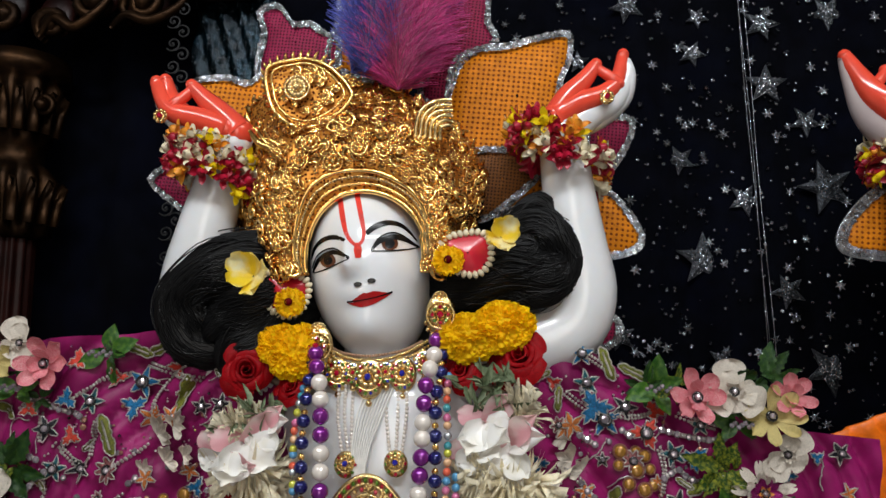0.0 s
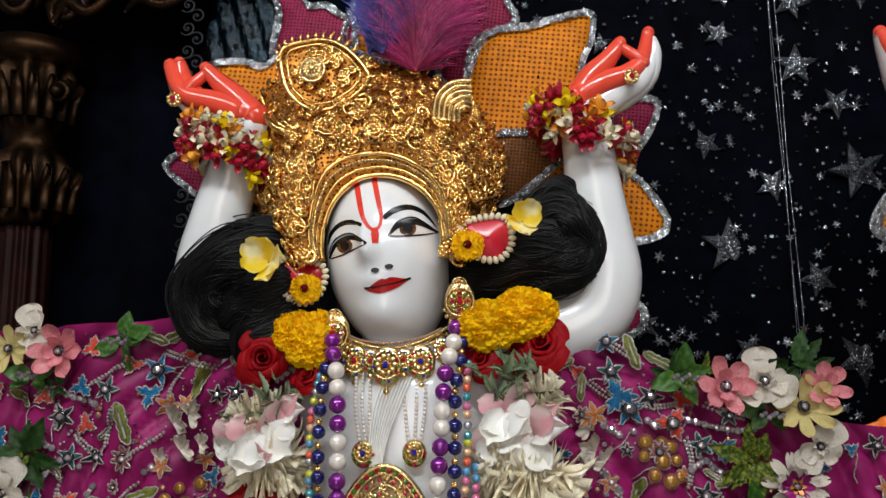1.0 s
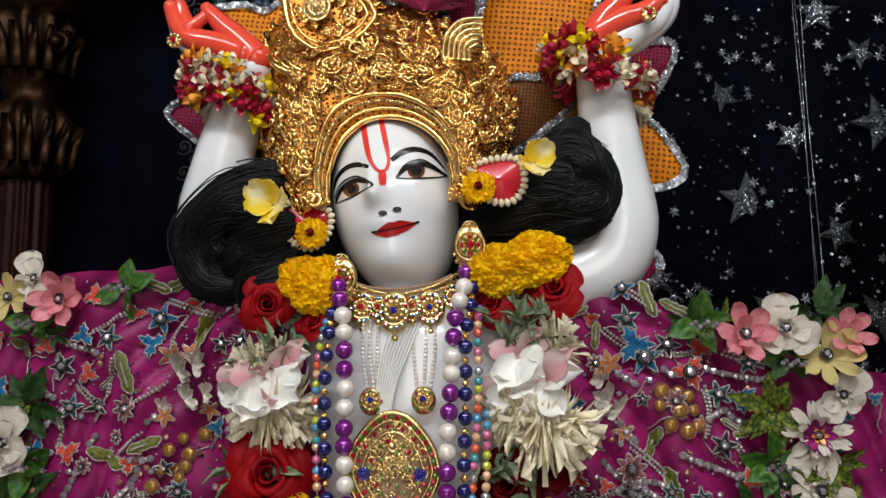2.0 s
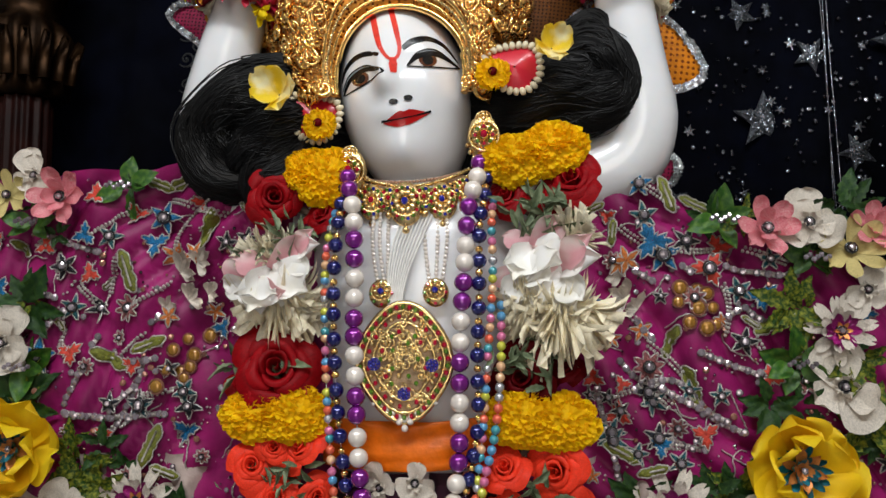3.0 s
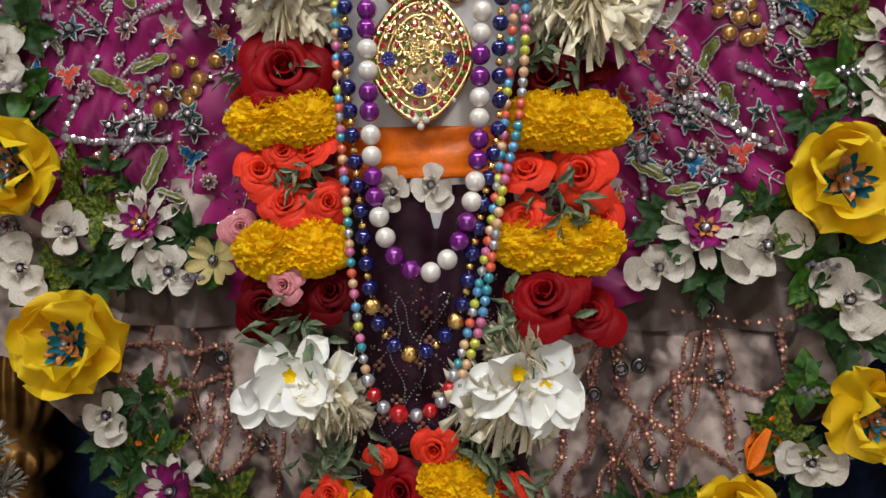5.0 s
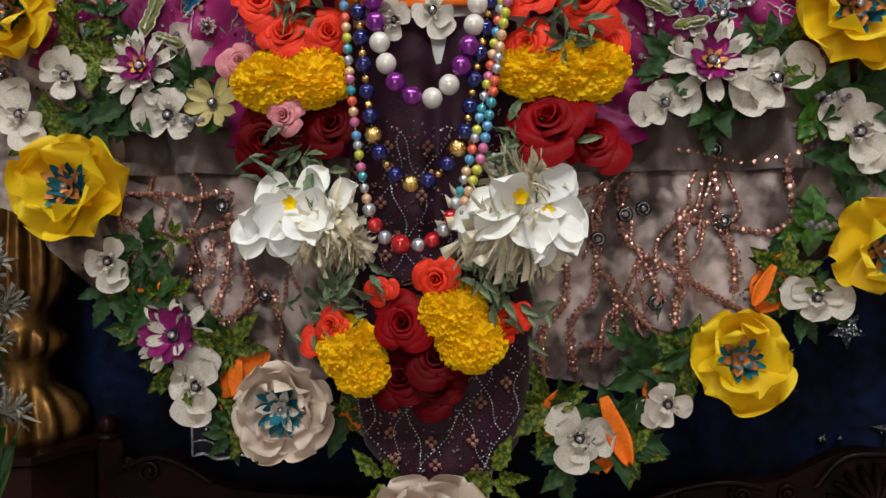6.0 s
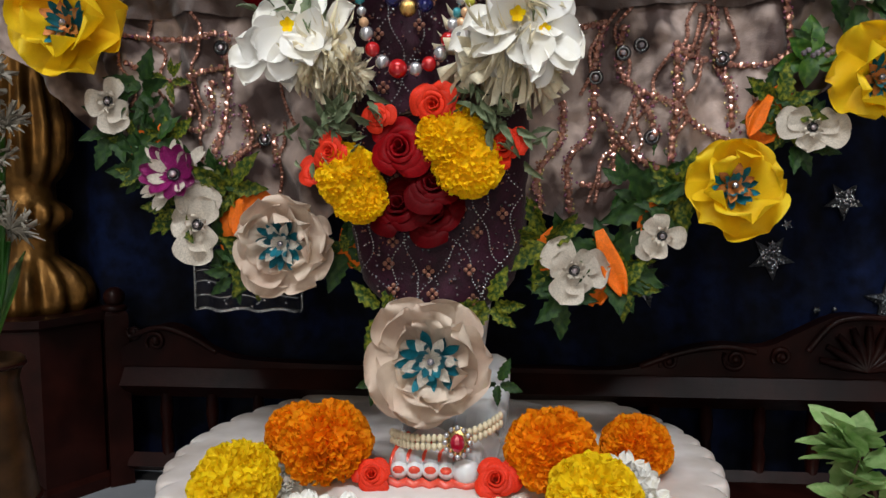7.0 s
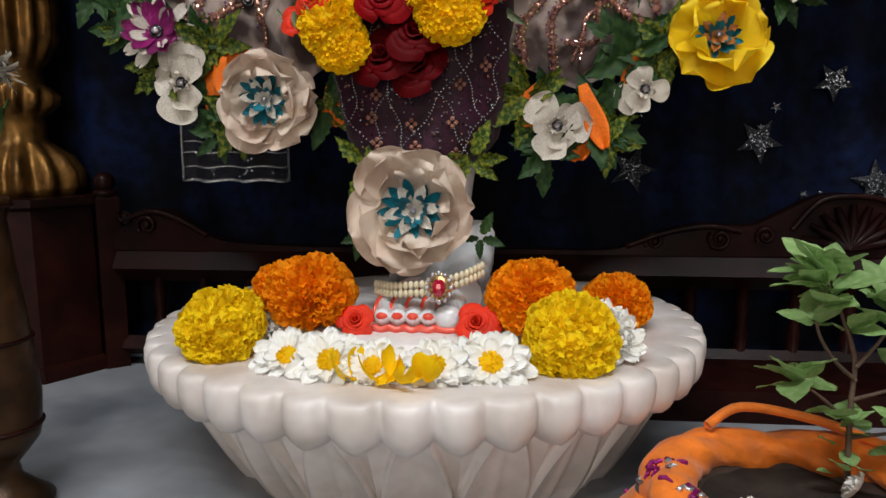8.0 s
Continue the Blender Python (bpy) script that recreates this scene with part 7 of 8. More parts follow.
PINK_JEWEL_ME = gem_b.mesh("glass_stone", GEM_PINK, smooth=False)


def beadwork(parent, rows, ysurf, r, mesh, name, cord, cord_r):
    """Stones sewn in a row on a thread that lies on the cloth."""
    for row in rows:
        if len(row) == 2:
            row = [row[0], ((row[0][0] + row[1][0]) / 2, (row[0][1] + row[1][1]) / 2), row[1]]
        path = even([(x, 0, z) for x, z in row], r * 2.35)
        line = [Vector((p.x, ysurf(p.x, p.z) - 0.001, p.z)) for p in smooth_path([(p.x, 0, p.z) for p in path], max(4, len(path) * 2))]
        c = Build()
        c.tube(line, cord_r, 5, flat=0.4)
        cord_ob = part("stitched_cord", c, cord, parent)
        if mesh is None:
            continue
        for p in path:
            m = Matrix.Translation((p.x, ysurf(p.x, p.z) - r * 0.5, p.z)) @ Matrix.Rotation(p.x * 900 + p.z * 700, 4, "Y") @ Matrix.Scale(r, 4)
            part(name, mesh, None, cord_ob, m=m)


def fine_row(parent, rows, ysurf, r):
    for row in rows:
        b = Build()
        for p in even([(x, 0, z) for x, z in row], r * 2.1):
            for s in (-1, 1):
                b.ball((p.x + s * r * 0.8, ysurf(p.x, p.z) - r * 0.4, p.z + s * r * 0.9), r, 0, 5, 4)
        tagged(part("seed_bead_line", b, THREAD, parent, "row of tiny silver seed beads"), kind="stuff")


beadwork(cape, JEWEL_ROWS + JEWEL_ROWS_B + LOW_JEWEL_ROWS, cape_y, 0.0041, JEWEL_ME, "glass_stone", THREAD, 0.0030)
fine_row(cape, THREAD_ROWS + THREAD_ROWS_B, cape_y, 0.0019)


def applique(parent, kind, x, z, r, turn, material, trim=THREAD, gem_mat=None):
    """A sewn patch of petals or a toothed leaf, outlined in silver thread."""
    y = cape_y(x, z)
    rnd, n = random.Random(int(x * 9173 + z * 3301)), 48
    edge = []
    for i in range(n):
        a = 2 * math.pi * i / n
        if kind == "leaf":
            q = abs(math.cos(a))
            d = r * (0.56 + 0.66 * q ** 2.4) * (1 + 0.11 * (1 if i % 6 < 3 else -1) * abs(math.sin(a)))
        elif kind == "star":
            d = r * (0.60 + 0.34 * math.cos(5 * a) + 0.10 * math.cos(15 * a)) * rnd.uniform(0.93, 1.07)
        elif kind == "trefoil":
            d = r * (0.66 + 0.30 * math.cos(3 * a) + 0.16 * math.cos(12 * a)) * rnd.uniform(0.93, 1.07)
        else:
            d = r * (0.80 + 0.22 * math.cos(8 * a)) * rnd.uniform(0.96, 1.04)
        sq = 0.55 if kind == "leaf" else 1.0
        ca, sa = d * math.cos(a), d * math.sin(a) * sq
        edge.append(Vector((x + ca * math.cos(turn) - sa * math.sin(turn), 0, z + ca * math.sin(turn) + sa * math.cos(turn))))
    c = Vector((x, 0, z))
    b = Build()
    for f, h in ((1.0, 0.0), (0.97, 0.0008), (0.55, 0.0016), (0.04, 0.0012)):
        for p in edge:
            q = c + (p - c) * f
            b.v.append((q.x, min(y, cape_y(q.x, q.z)) - 0.001 - h, q.z))
    for k in range(3):
        for i in range(n):
            b.f.append((k * n + i, k * n + (i + 1) % n, (k + 1) * n + (i + 1) % n, (k + 1) * n + i))
            b.s.append(0)
    patch = part(kind + "_applique", b, material, parent)
    t = Build()
    t.tube([(p.x, min(y, cape_y(p.x, p.z)) - 0.0015, p.z) for p in [c + (p - c) * 1.05 for p in edge]], 0.0009, 4, closed=True)
    part("thread_outline", t, trim, patch)
    if kind == "leaf":
        t = Build()
        t.tube([(x + r * s * math.cos(turn), y - 0.0034, z + r * s * math.sin(turn)) for s in (-0.9, -0.3, 0.3, 0.9)], 0.0012, 5)
        part("leaf_vein", t, trim, patch)
    if gem_mat is not None:
        t = Build()
        t.tube([(x + r * 0.33 * math.cos(a), y - 0.005, z + r * 0.33 * math.sin(a)) for a in [2 * math.pi * k / 12 for k in range(12)]], r * 0.13, 5, closed=True)
        part("dark_ring", t, GEM_DARK, patch)
        part("glass_stone", JEWEL_ME, None, patch, m=Matrix.Translation((x, y - 0.0065, z)) @ Matrix.Scale(r * 0.26, 4))


TEAL_APP = mat("teal_sequin_applique", (0.012, 0.10, 0.12), 0.35, 0.3, 0.5, 400, bump=1.0, bump_scale=800)
INK_APP = mat("ink_bead_applique", (0.02, 0.022, 0.03), 0.3, 0.3, 0.5, 400, bump=1.0, bump_scale=800)
ROSE_APP = mat("rose_bead_applique", (0.30, 0.10, 0.10), 0.35, 0.3, 0.5, 400, bump=1.0, bump_scale=800)
SPIKE_APP = mat("orange_thread_applique", (0.62, 0.18, 0.03), 0.5, 0.1, 0.4, 400, bump=1.0, bump_scale=800)
for k, (x, z, r) in enumerate(LEAF_APPS):
    applique(cape, "leaf", x, z, r * 1.1, (k * 0.77) % 3.1 - 0.4, GREEN_APP)
for k, (x, z, r) in enumerate(BLUE_APPS):
    applique(cape, "trefoil" if k % 3 else "star", x, z, r * 1.25, k * 1.3, BLUE_APP, gem_mat=GEM if k % 3 == 0 else None)
for k, (x, z, r) in enumerate(RED_APPS):
    applique(cape, "trefoil", x, z, r * 1.2, k * 0.9, RED_APP, gem_mat=GEM if r > 0.0135 else None)
for k, (x, z, r) in enumerate(DARK_APPS + LOW_DARK_APPS):
    applique(cape, "star", x, z, r, k * 0.7, (TEAL_APP, INK_APP)[k % 2], gem_mat=GEM)
for k, (x, z, r) in enumerate(PINK_APPS):
    applique(cape, "flower", x, z, r, 0.2, ROSE_APP, gem_mat=GEM)
for k, (x, z, r) in enumerate(SPIKE_APPS):
    applique(cape, "star", x, z, r * 0.72, k * 1.1, SPIKE_APP)
for k, (x, z, r) in enumerate(IVORY_APPS):
    y, rnd = cape_y(x, z), random.Random(k)
    b = Build()
    for j in range(5):
        b.petal(facing(x, y - 0.002, z, (-60 if x < 0 else 60) + 35 * (j - 2) + rnd.uniform(-15, 15)) @ pose(0, 0, 0, 18, 0, 0), r * rnd.uniform(0.8, 1.2), r * 0.5, 0.5, 0.5, r * 0.12, 5, 7, 0, 0.2, rnd)
    part("ribbon_petal", b, IVORY, cape, "gathered ivory ribbon petals")
amber = Build()
amber.ball((0, 0, 0), 1.0, 0, 10, 6, (1, 0.5, 1))
AMBER_ME = amber.mesh("amber_stone", AMBER)
rim_b = Build()
rim_b.tube([(1.08 * math.cos(a), 0.0, 1.08 * math.sin(a)) for a in [2 * math.pi * k / 14 for k in range(14)]], 0.2, 5, closed=True)
RIM_ME = rim_b.mesh("stone_rim", COPPER)
for k, (x, z) in enumerate(AMBER_APPS):
    r = (0.0068, 0.0052, 0.0060)[k % 3]
    y = cape_y(x, z) - 0.002
    st = part("amber_stone", AMBER_ME, None, cape, "amber glass stone", m=Matrix.Translation((x, y, z)) @ Matrix.Scale(r, 4))
    part("stone_rim", RIM_ME, None, st)
# smaller motifs, threads and seed beads that fill the ground between the large ones
rnd = random.Random(70)
TAKEN = [(x, z, r) for x, z, r in LEAF_APPS + BLUE_APPS + RED_APPS + DARK_APPS + PINK_APPS + IVORY_APPS + SPIKE_APPS]


def cape_top(x):
    return float(np.interp(x, [-0.45, -0.32, -0.20, -0.12, 0.12, 0.192, 0.241, 0.279, 0.338, 0.374, 0.463], [1.0, 1.008, 1.008, 0.98, 0.98, 0.998, 0.973, 0.945, 0.925, 0.90, 0.885]))


made = 0
while made < 78:
    side = rnd.choice((-1, 1, 1))
    x, z, r = side * rnd.uniform(0.165, 0.52), rnd.uniform(0.655, 1.0), rnd.uniform(0.007, 0.013)
    if z > cape_top(x) - 0.012 or any(math.hypot(x - a, z - c) < (r + q) * 0.85 for a, c, q in TAKEN):
        made += 0.02
        continue
    TAKEN.append((x, z, r))
    made += 1
    k = rnd.randrange(10)
    applique(cape, ("leaf", "trefoil", "star", "star", "flower")[k % 5], x, z, r, rnd.uniform(0, 3), (GREEN_APP, RED_APP, INK_APP, TEAL_APP, ROSE_APP, GREEN_APP, BLUE_APP, INK_APP, SPIKE_APP, ROSE_APP)[k], gem_mat=GEM if k in (2, 3, 4, 7, 9) else None)
for name, material, n, lo, hi in (("seed_beading", THREAD, 1700, 0.0008, 0.0016), ("dark_beading", GEM_DARK, 420, 0.001, 0.002), ("pink_beading", GEM_PINK, 420, 0.001, 0.0022)):
    b = Build()
    for k in range(n):
        side = rnd.choice((-1, 1))
        x, z = side * rnd.uniform(0.16, 0.52), rnd.uniform(0.63, 1.0)
        if noise.noise((x * 22, z * 22, 4.0)) < 0.08 or z > cape_top(x) - 0.006:
            continue
        b.ball((x, cape_y(x, z) + 0.001, z), rnd.uniform(lo, hi), 0, 5, 3)
    tagged(part(name, b, material, cape, "tiny beads sewn all over the silk"), kind="stuff")
b = Build()
for k in range(70):
    side = rnd.choice((-1, 1))
    x, z, a = side * rnd.uniform(0.165, 0.52), rnd.uniform(0.65, 0.99), rnd.uniform(0, 6.28)
    pts = []
    for i in range(14):
        a += rnd.uniform(-0.5, 0.6)
        x, z = x + 0.0034 * math.cos(a), z + 0.0034 * math.sin(a)
        if z > cape_top(x) - 0.008 or abs(x) < 0.15:
            break
        pts.append((x, cape_y(x, z) + 0.0012, z))
    if len(pts) > 3:
        b.tube(pts, 0.0008, 4, caps=False)
tagged(part("thread_scrollwork", b, THREAD, cape, "silver thread scrollwork"), kind="stuff")
# a few stitched stones between the large motifs
rnd = random.Random(77)
for k in range(150):
    side = rnd.choice((-1, 1))
    x, z = side * rnd.uniform(0.17, 0.40), rnd.uniform(0.66, 0.985)
    if z > np.interp(abs(x), [0.19, 0.24, 0.28, 0.37, 0.42], [0.98, 0.965, 0.94, 0.91, 0.88]) - 0.005:
        continue
    part("glass_stone", JEWEL_ME if k % 2 else PINK_JEWEL_ME, None, cape, m=Matrix.Translation((x, cape_y(x, z) - 0.001, z)) @ Matrix.Rotation(k, 4, "Y") @ Matrix.Scale(rnd.uniform(0.0022, 0.0038), 4))

# ---- bead strings of the skirt ----
beadwork(skirt, SKIRT_ROWS + SKIRT_ROWS_B + SKIRT_ROWS_C, skirt_y, 0.0033, PINK_JEWEL_ME, "glass_stone", COPPER, 0.0022)
rnd = random.Random(31)
# finer bead strings between the main ones
FINE = []
for k in range(17):
    side = -1 if k % 3 == 0 else 1
    x = side * rnd.uniform(0.15, 0.33)
    z = rnd.uniform(0.45, 0.60)
    zl = float(np.interp(x, [-0.34, -0.27, -0.205, -0.12, 0.10, 0.15, 0.20, 0.25, 0.32], [0.46, 0.40, 0.375, 0.37, 0.37, 0.365, 0.385, 0.42, 0.465]))
    pts = [(x, z)]
    for i in range(5):
        x, z = x + rnd.uniform(-0.012, 0.012) - 0.004 * side, z - rnd.uniform(0.012, 0.024)
        if z > zl and 0.13 < abs(x) < 0.36:
            pts.append((x, z))
    if len(pts) > 2:
        FINE.append(pts)
beadwork(skirt, FINE, skirt_y, 0.0021, PINK_JEWEL_ME, "glass_stone", COPPER, 0.0016)
b = Build()
for row in SKIRT_ROWS + SKIRT_ROWS_B + SKIRT_ROWS_C:
    for p in even([(x, 0, z) for x, z in row] if len(row) > 2 else [(row[0][0], 0, row[0][1]), ((row[0][0] + row[1][0]) / 2, 0, (row[0][1] + row[1][1]) / 2), (row[1][0], 0, row[1][1])], 0.0028):
        for s in (-1, 1):
            q = Vector((p.x + rnd.uniform(-1, 1) * 0.0016 + s * 0.0034, 0, p.z + rnd.uniform(-1, 1) * 0.002))
            b.ball((q.x, skirt_y(q.x, q.z) - 0.001, q.z), rnd.uniform(0.0009, 0.0017), 0, 5, 4)
tagged(part("seed_beading", b, GEM_PINK, skirt, "tiny pink seed beads"), kind="stuff")
for x, z in SKIRT_STONES:
    t = Build()
    t.tube([(x + 0.0055 * math.cos(a), skirt_y(x, z) - 0.002, z + 0.0055 * math.sin(a)) for a in [2 * math.pi * k / 12 for k in range(12)]], 0.0024, 6, closed=True)
    st = part("dark_ring", t, GEM_DARK, skirt, "black beaded ring")
    part("glass_stone", JEWEL_ME, None, st, m=Matrix.Translation((x, skirt_y(x, z) - 0.004, z)) @ Matrix.Scale(0.0026, 4))
for name, material, n in (("sequin_scatter", TINSEL, 420), ("glass_beading", GEM, 260), ("copper_beading", COPPER, 200)):
    b = Build()
    for k in range(n):
        z = rnd.uniform(0.30, 0.62)
        x = rnd.uniform(-0.075, 0.079) * (1.0 if z > 0.34 else 0.7)
        b.ball((x, dhoti_y(x, z) + 0.001, z), rnd.uniform(0.0006, 0.0014), 0, 5, 3)
    tagged(part(name, b, material, dhoti, "tiny bright sequins strewn on the velvet", smooth=False), kind="stuff")
BAND = mat("brown_organza", (0.075, 0.045, 0.035), 0.6, 0, 0.2, 80, bump=0.3, bump_scale=500, sheen=0.2)
for x0, x1, zt, zb in ((-0.31, -0.13, 0.615, 0.570), (0.13, 0.345, 0.620, 0.566)):
    part("border_band", sheet([x0, x1], [zt, zt], [x0, x1], [zb, zb], -0.036, x0, x1, skirt_fold, 60, 8, seed=3.0), BAND, skirt, "dark brown organza band")

# ---- lattice of the maroon garment ----
for k in range(-7, 9, 2):
    for s in (-1, 1):
        b, hit = Build(), 0
        for i in range(110):
            z = 0.30 + 0.30 * i / 109
            x = k * 0.021 + s * (z - 0.43) * 0.5 + 0.008 * math.sin(z * 46 + k) + 0.004 * math.sin(z * 120 + 2 * k)
            w = float(np.interp(z, [0.28, 0.31, 0.36, 0.42, 0.55, 0.70], [0.036, 0.070, 0.080, 0.084, 0.080, 0.075]))
            if abs(x) < w:
                b.ball((x, dhoti_y(x, z), z), 0.0009, 0, 5, 4)
                hit += 1
        if hit > 6:
            tagged(part("seed_bead_line", b, SILVERBEAD, dhoti, "row of tiny silver beads"), kind="stuff")
for i in range(9):
    for j in range(12):
        x, z = -0.070 + 0.0185 * i + (0.009 if j % 2 else 0) + 0.004 * math.sin(i * 3 + j * 5), 0.305 + 0.026 * j + 0.005 * math.sin(i * 7 + j * 2)
        w = float(np.interp(z, [0.28, 0.31, 0.36, 0.42, 0.55, 0.70], [0.036, 0.070, 0.080, 0.084, 0.080, 0.075]))
        if abs(x) < w * 0.9 and (i + j) % 2 == 0:
            b = Build()
            for dx, dz in ((0.0034, 0), (-0.0034, 0), (0, 0.0034), (0, -0.0034)):
                b.ball((x + dx, dhoti_y(x, z) - 0.0005, z + dz), 0.0023, 0, 6, 4, (1, 0.5, 1))
            part("gold_quatrefoil", b, COPPER, dhoti, "gold sequin quatrefoil")

# ---- offerings on the lotus pedestal ----
TOP = 0.132
DISC = 0.146


def offering(kind, x, y, r, name, label, cat, mesh, tilt=40, lift=0.6, roll=0, group="flowers on the pedestal", top=0.132):
    ob = thing(name, label, cat, group, pose(x, y, top + r * lift, tilt, 0, 0) @ pose(0, 0, 0, 0, 0, roll) @ Matrix.Scale(r, 4))
    part("bloom", mesh, None, ob)
    return ob


ORANGE_BIG = [marigold_mesh("petal_ring", MARI_O, 50 + i, 0.74, 640, 8) for i in range(2)]
LEMON_BIG = [marigold_mesh("petal_ring", MARI_L, 54 + i, 0.75, 460, 8) for i in range(2)]
for k, (x, y, r) in enumerate(((-0.092, -0.112, 0.040), (-0.126, -0.075, 0.033), (0.107, -0.112, 0.039), (0.190, -0.046, 0.033))):
    offering("o", x, y, r, "orange_marigold", "full orange marigold head lying on the marble", "marigold", ORANGE_BIG[k % 2], 24, 0.70, 70 * k, top=DISC if k < 3 else TOP)
for k, (x, y, r) in enumerate(((-0.156, -0.165, 0.036), (0.138, -0.178, 0.037))):
    offering("l", x, y, r, "yellow_marigold", "lemon-yellow marigold head lying on the marble", "marigold", LEMON_BIG[k % 2], 40, 0.66, 60 * k)
CARN = broad_mesh("bloom", WHITE_P, 58, ((9, 1.0, 0.6, 15, 0.3, 0.05), (8, 0.85, 0.55, 40, 0.2, 0.03), (7, 0.7, 0.5, 62, 0.1, 0.02), (5, 0.55, 0.4, 80, 0.0, 0.0)), 0.12, 0.4, notch=0.3, waves=7)
for k, (x, y, r) in enumerate(((0.172, -0.118, 0.028), (0.178, -0.150, 0.024), (-0.122, -0.122, 0.022))):
    offering("w", x, y, r, "white_carnation", "ruffled white carnation lying on the marble", "carnation", CARN, 45, 0.45, 50 * k)
DAISY = broad_mesh("bloom", WHITE_P, 59, ((11, 1.05, 0.55, 4, -0.2, 0.10), (10, 0.92, 0.50, 16, -0.2, 0.1), (8, 0.66, 0.40, 30, -0.3, 0.08)), 0.08, 0.3, narrow=0.4, waves=6)
EYE_ME = marigold_mesh("daisy_eye", MARI_Y, 61, 0.5, 60)
for k, (x, y, r) in enumerate(((-0.088, -0.200, 0.026), (-0.050, -0.214, 0.029), (-0.014, -0.220, 0.024), (0.034, -0.218, 0.026), (0.077, -0.210, 0.029), (0.056, -0.200, 0.022))):
    d = offering("d", x, y, r, "white_daisy", "white daisy with yellow centre laid on the marble", "daisy", DAISY, 38 + 5 * (k % 3), 0.30, 40 * k)
    part("daisy_eye", EYE_ME, None, d, "yellow centre", m=pose(0.05, 0, 0.18) @ Matrix.Scale(0.34, 4))
for k in range(12):
    rnd = random.Random(k)
    b = Build()
    b.petal(pose(0, 0, 0), 0.026, 0.017, 0.5, rnd.uniform(0.4, 1.2), 0.002, 5, 7, 0, 0.2, rnd)
    solid("fallen_petal", b, MARI_Y, "wilted amber petal fallen on the marble", "petal", "fallen petals", m=pose(0.0 + rnd.uniform(-0.035, 0.035), -0.236 + rnd.uniform(-0.006, 0.006), 0.134 + 0.003 * rnd.random(), rnd.uniform(5, 45), rnd.uniform(-25, 25), rnd.uniform(0, 360)))
for k, (x, y, r) in enumerate(((-0.046, -0.135, 0.020), (0.060, -0.138, 0.022))):
    offering("r", x, y, r, "red_rose", "small coral-red rose beside the feet", "rose", ROSES["orange"][k], 55, 0.45, 80 * k, top=DISC)
anklet = thing("pearl_anklet", "double string of ivory buds with a ruby jewel", "anklet")
for row in range(2):
    for p in even([(-0.034, -0.100, 0.182 - 0.007 * row), (-0.012, -0.122, 0.185 - 0.007 * row), (0.020, -0.130, 0.189 - 0.007 * row), (0.048, -0.122, 0.196 - 0.007 * row), (0.066, -0.100, 0.202 - 0.007 * row)], 0.0052):
        b = Build()
        b.ball(p, 0.0033, 0, 8, 6, (0.8, 1, 1.2))
        part("bud", b, BUD, anklet)
b = Build()
b.ball((0.028, -0.133, 0.187), 0.011, 0, 12, 8, (1, 0.3, 1.2))
setting = part("jewel_setting", b, GOLD_PALE, anklet, "pale gold setting")
for k in range(12):
    a = 2 * math.pi * k / 12
    b = Build()
    b.ball((0.028 + 0.0105 * math.cos(a), -0.137, 0.187 + 0.0125 * math.sin(a)), 0.0026, 0, 6, 4)
    part("clear_stone", b, SILVERBEAD, setting)
b = Build()
b.ball((0.028, -0.139, 0.187), 0.0062, 0, 10, 6, (1, 0.6, 1.3))
part("ruby", b, RUBY, anklet, smooth=False)


# ---- carved wooden bench behind the pedestal ----
def board(outline_top, z_low, y, thick, n=160):
    b = Build()
    xs = np.linspace(outline_top[0][0], outline_top[-1][0], n)
    zs = [smooth for smooth in np.interp(xs, [p[0] for p in outline_top], [p[1] for p in outline_top])]
    for yy in (y, y + thick):
        for x, z in zip(xs, zs):
            b.v.append((x, yy, z))
        for x in xs:
            b.v.append((x, yy, z_low))
    for i in range(n - 1):
        b.f += [(i, n + i, n + i + 1, i + 1), (2 * n + i, 2 * n + i + 1, 3 * n + i + 1, 3 * n + i), (i, i + 1, 2 * n + i + 1, 2 * n + i), (n + i, 3 * n + i, 3 * n + i + 1, n + i + 1)]
    b.f += [(0, 2 * n, 3 * n, n), (n - 1, 2 * n - 1, 4 * n - 1, 3 * n - 1)]
    b.s = [0] * len(b.f)
    return b


bench = thing("carved_bench", "dark carved wooden bench with scrolled crest behind the pedestal", "bench")
crest = [(p.x, p.z) for p in smooth_path([(-0.455, 0, 0.190), (-0.43, 0, 0.205), (-0.40, 0, 0.222), (-0.365, 0, 0.215), (-0.33, 0, 0.190), (-0.27, 0, 0.176), (-0.10, 0, 0.172), (0.10, 0, 0.172), (0.20, 0, 0.172), (0.24, 0, 0.180), (0.28, 0, 0.198), (0.33, 0, 0.207), (0.38, 0, 0.204), (0.42, 0, 0.222), (0.47, 0, 0.244), (0.53, 0, 0.240), (0.58, 0, 0.215), (0.66, 0, 0.205), (0.75, 0, 0.18), (1.15, 0, 0.175)], 90)]
part("crest_rail", board(crest, 0.166, 0.190, 0.022), WOOD, bench, "scrolled crest", smooth=False)
for x0, x1, z0, z1 in ((-0.452, 1.15, 0.128, 0.165), (-0.452, 1.15, 0.020, 0.040)):
    b = Build()
    b.tube([(x0, 0.201, (z0 + z1) / 2), ((x0 + x1) / 2, 0.201, (z0 + z1) / 2), (x1, 0.201, (z0 + z1) / 2)], (z1 - z0) / 1.42, 4)
    part("rail", b, WOOD, bench, smooth=False)
b = board([(0.20, 0.036), (1.15, 0.036)], 0.0, 0.055, 0.125, 12)
part("base_board", b, WOOD, bench, "dark base board", smooth=False)
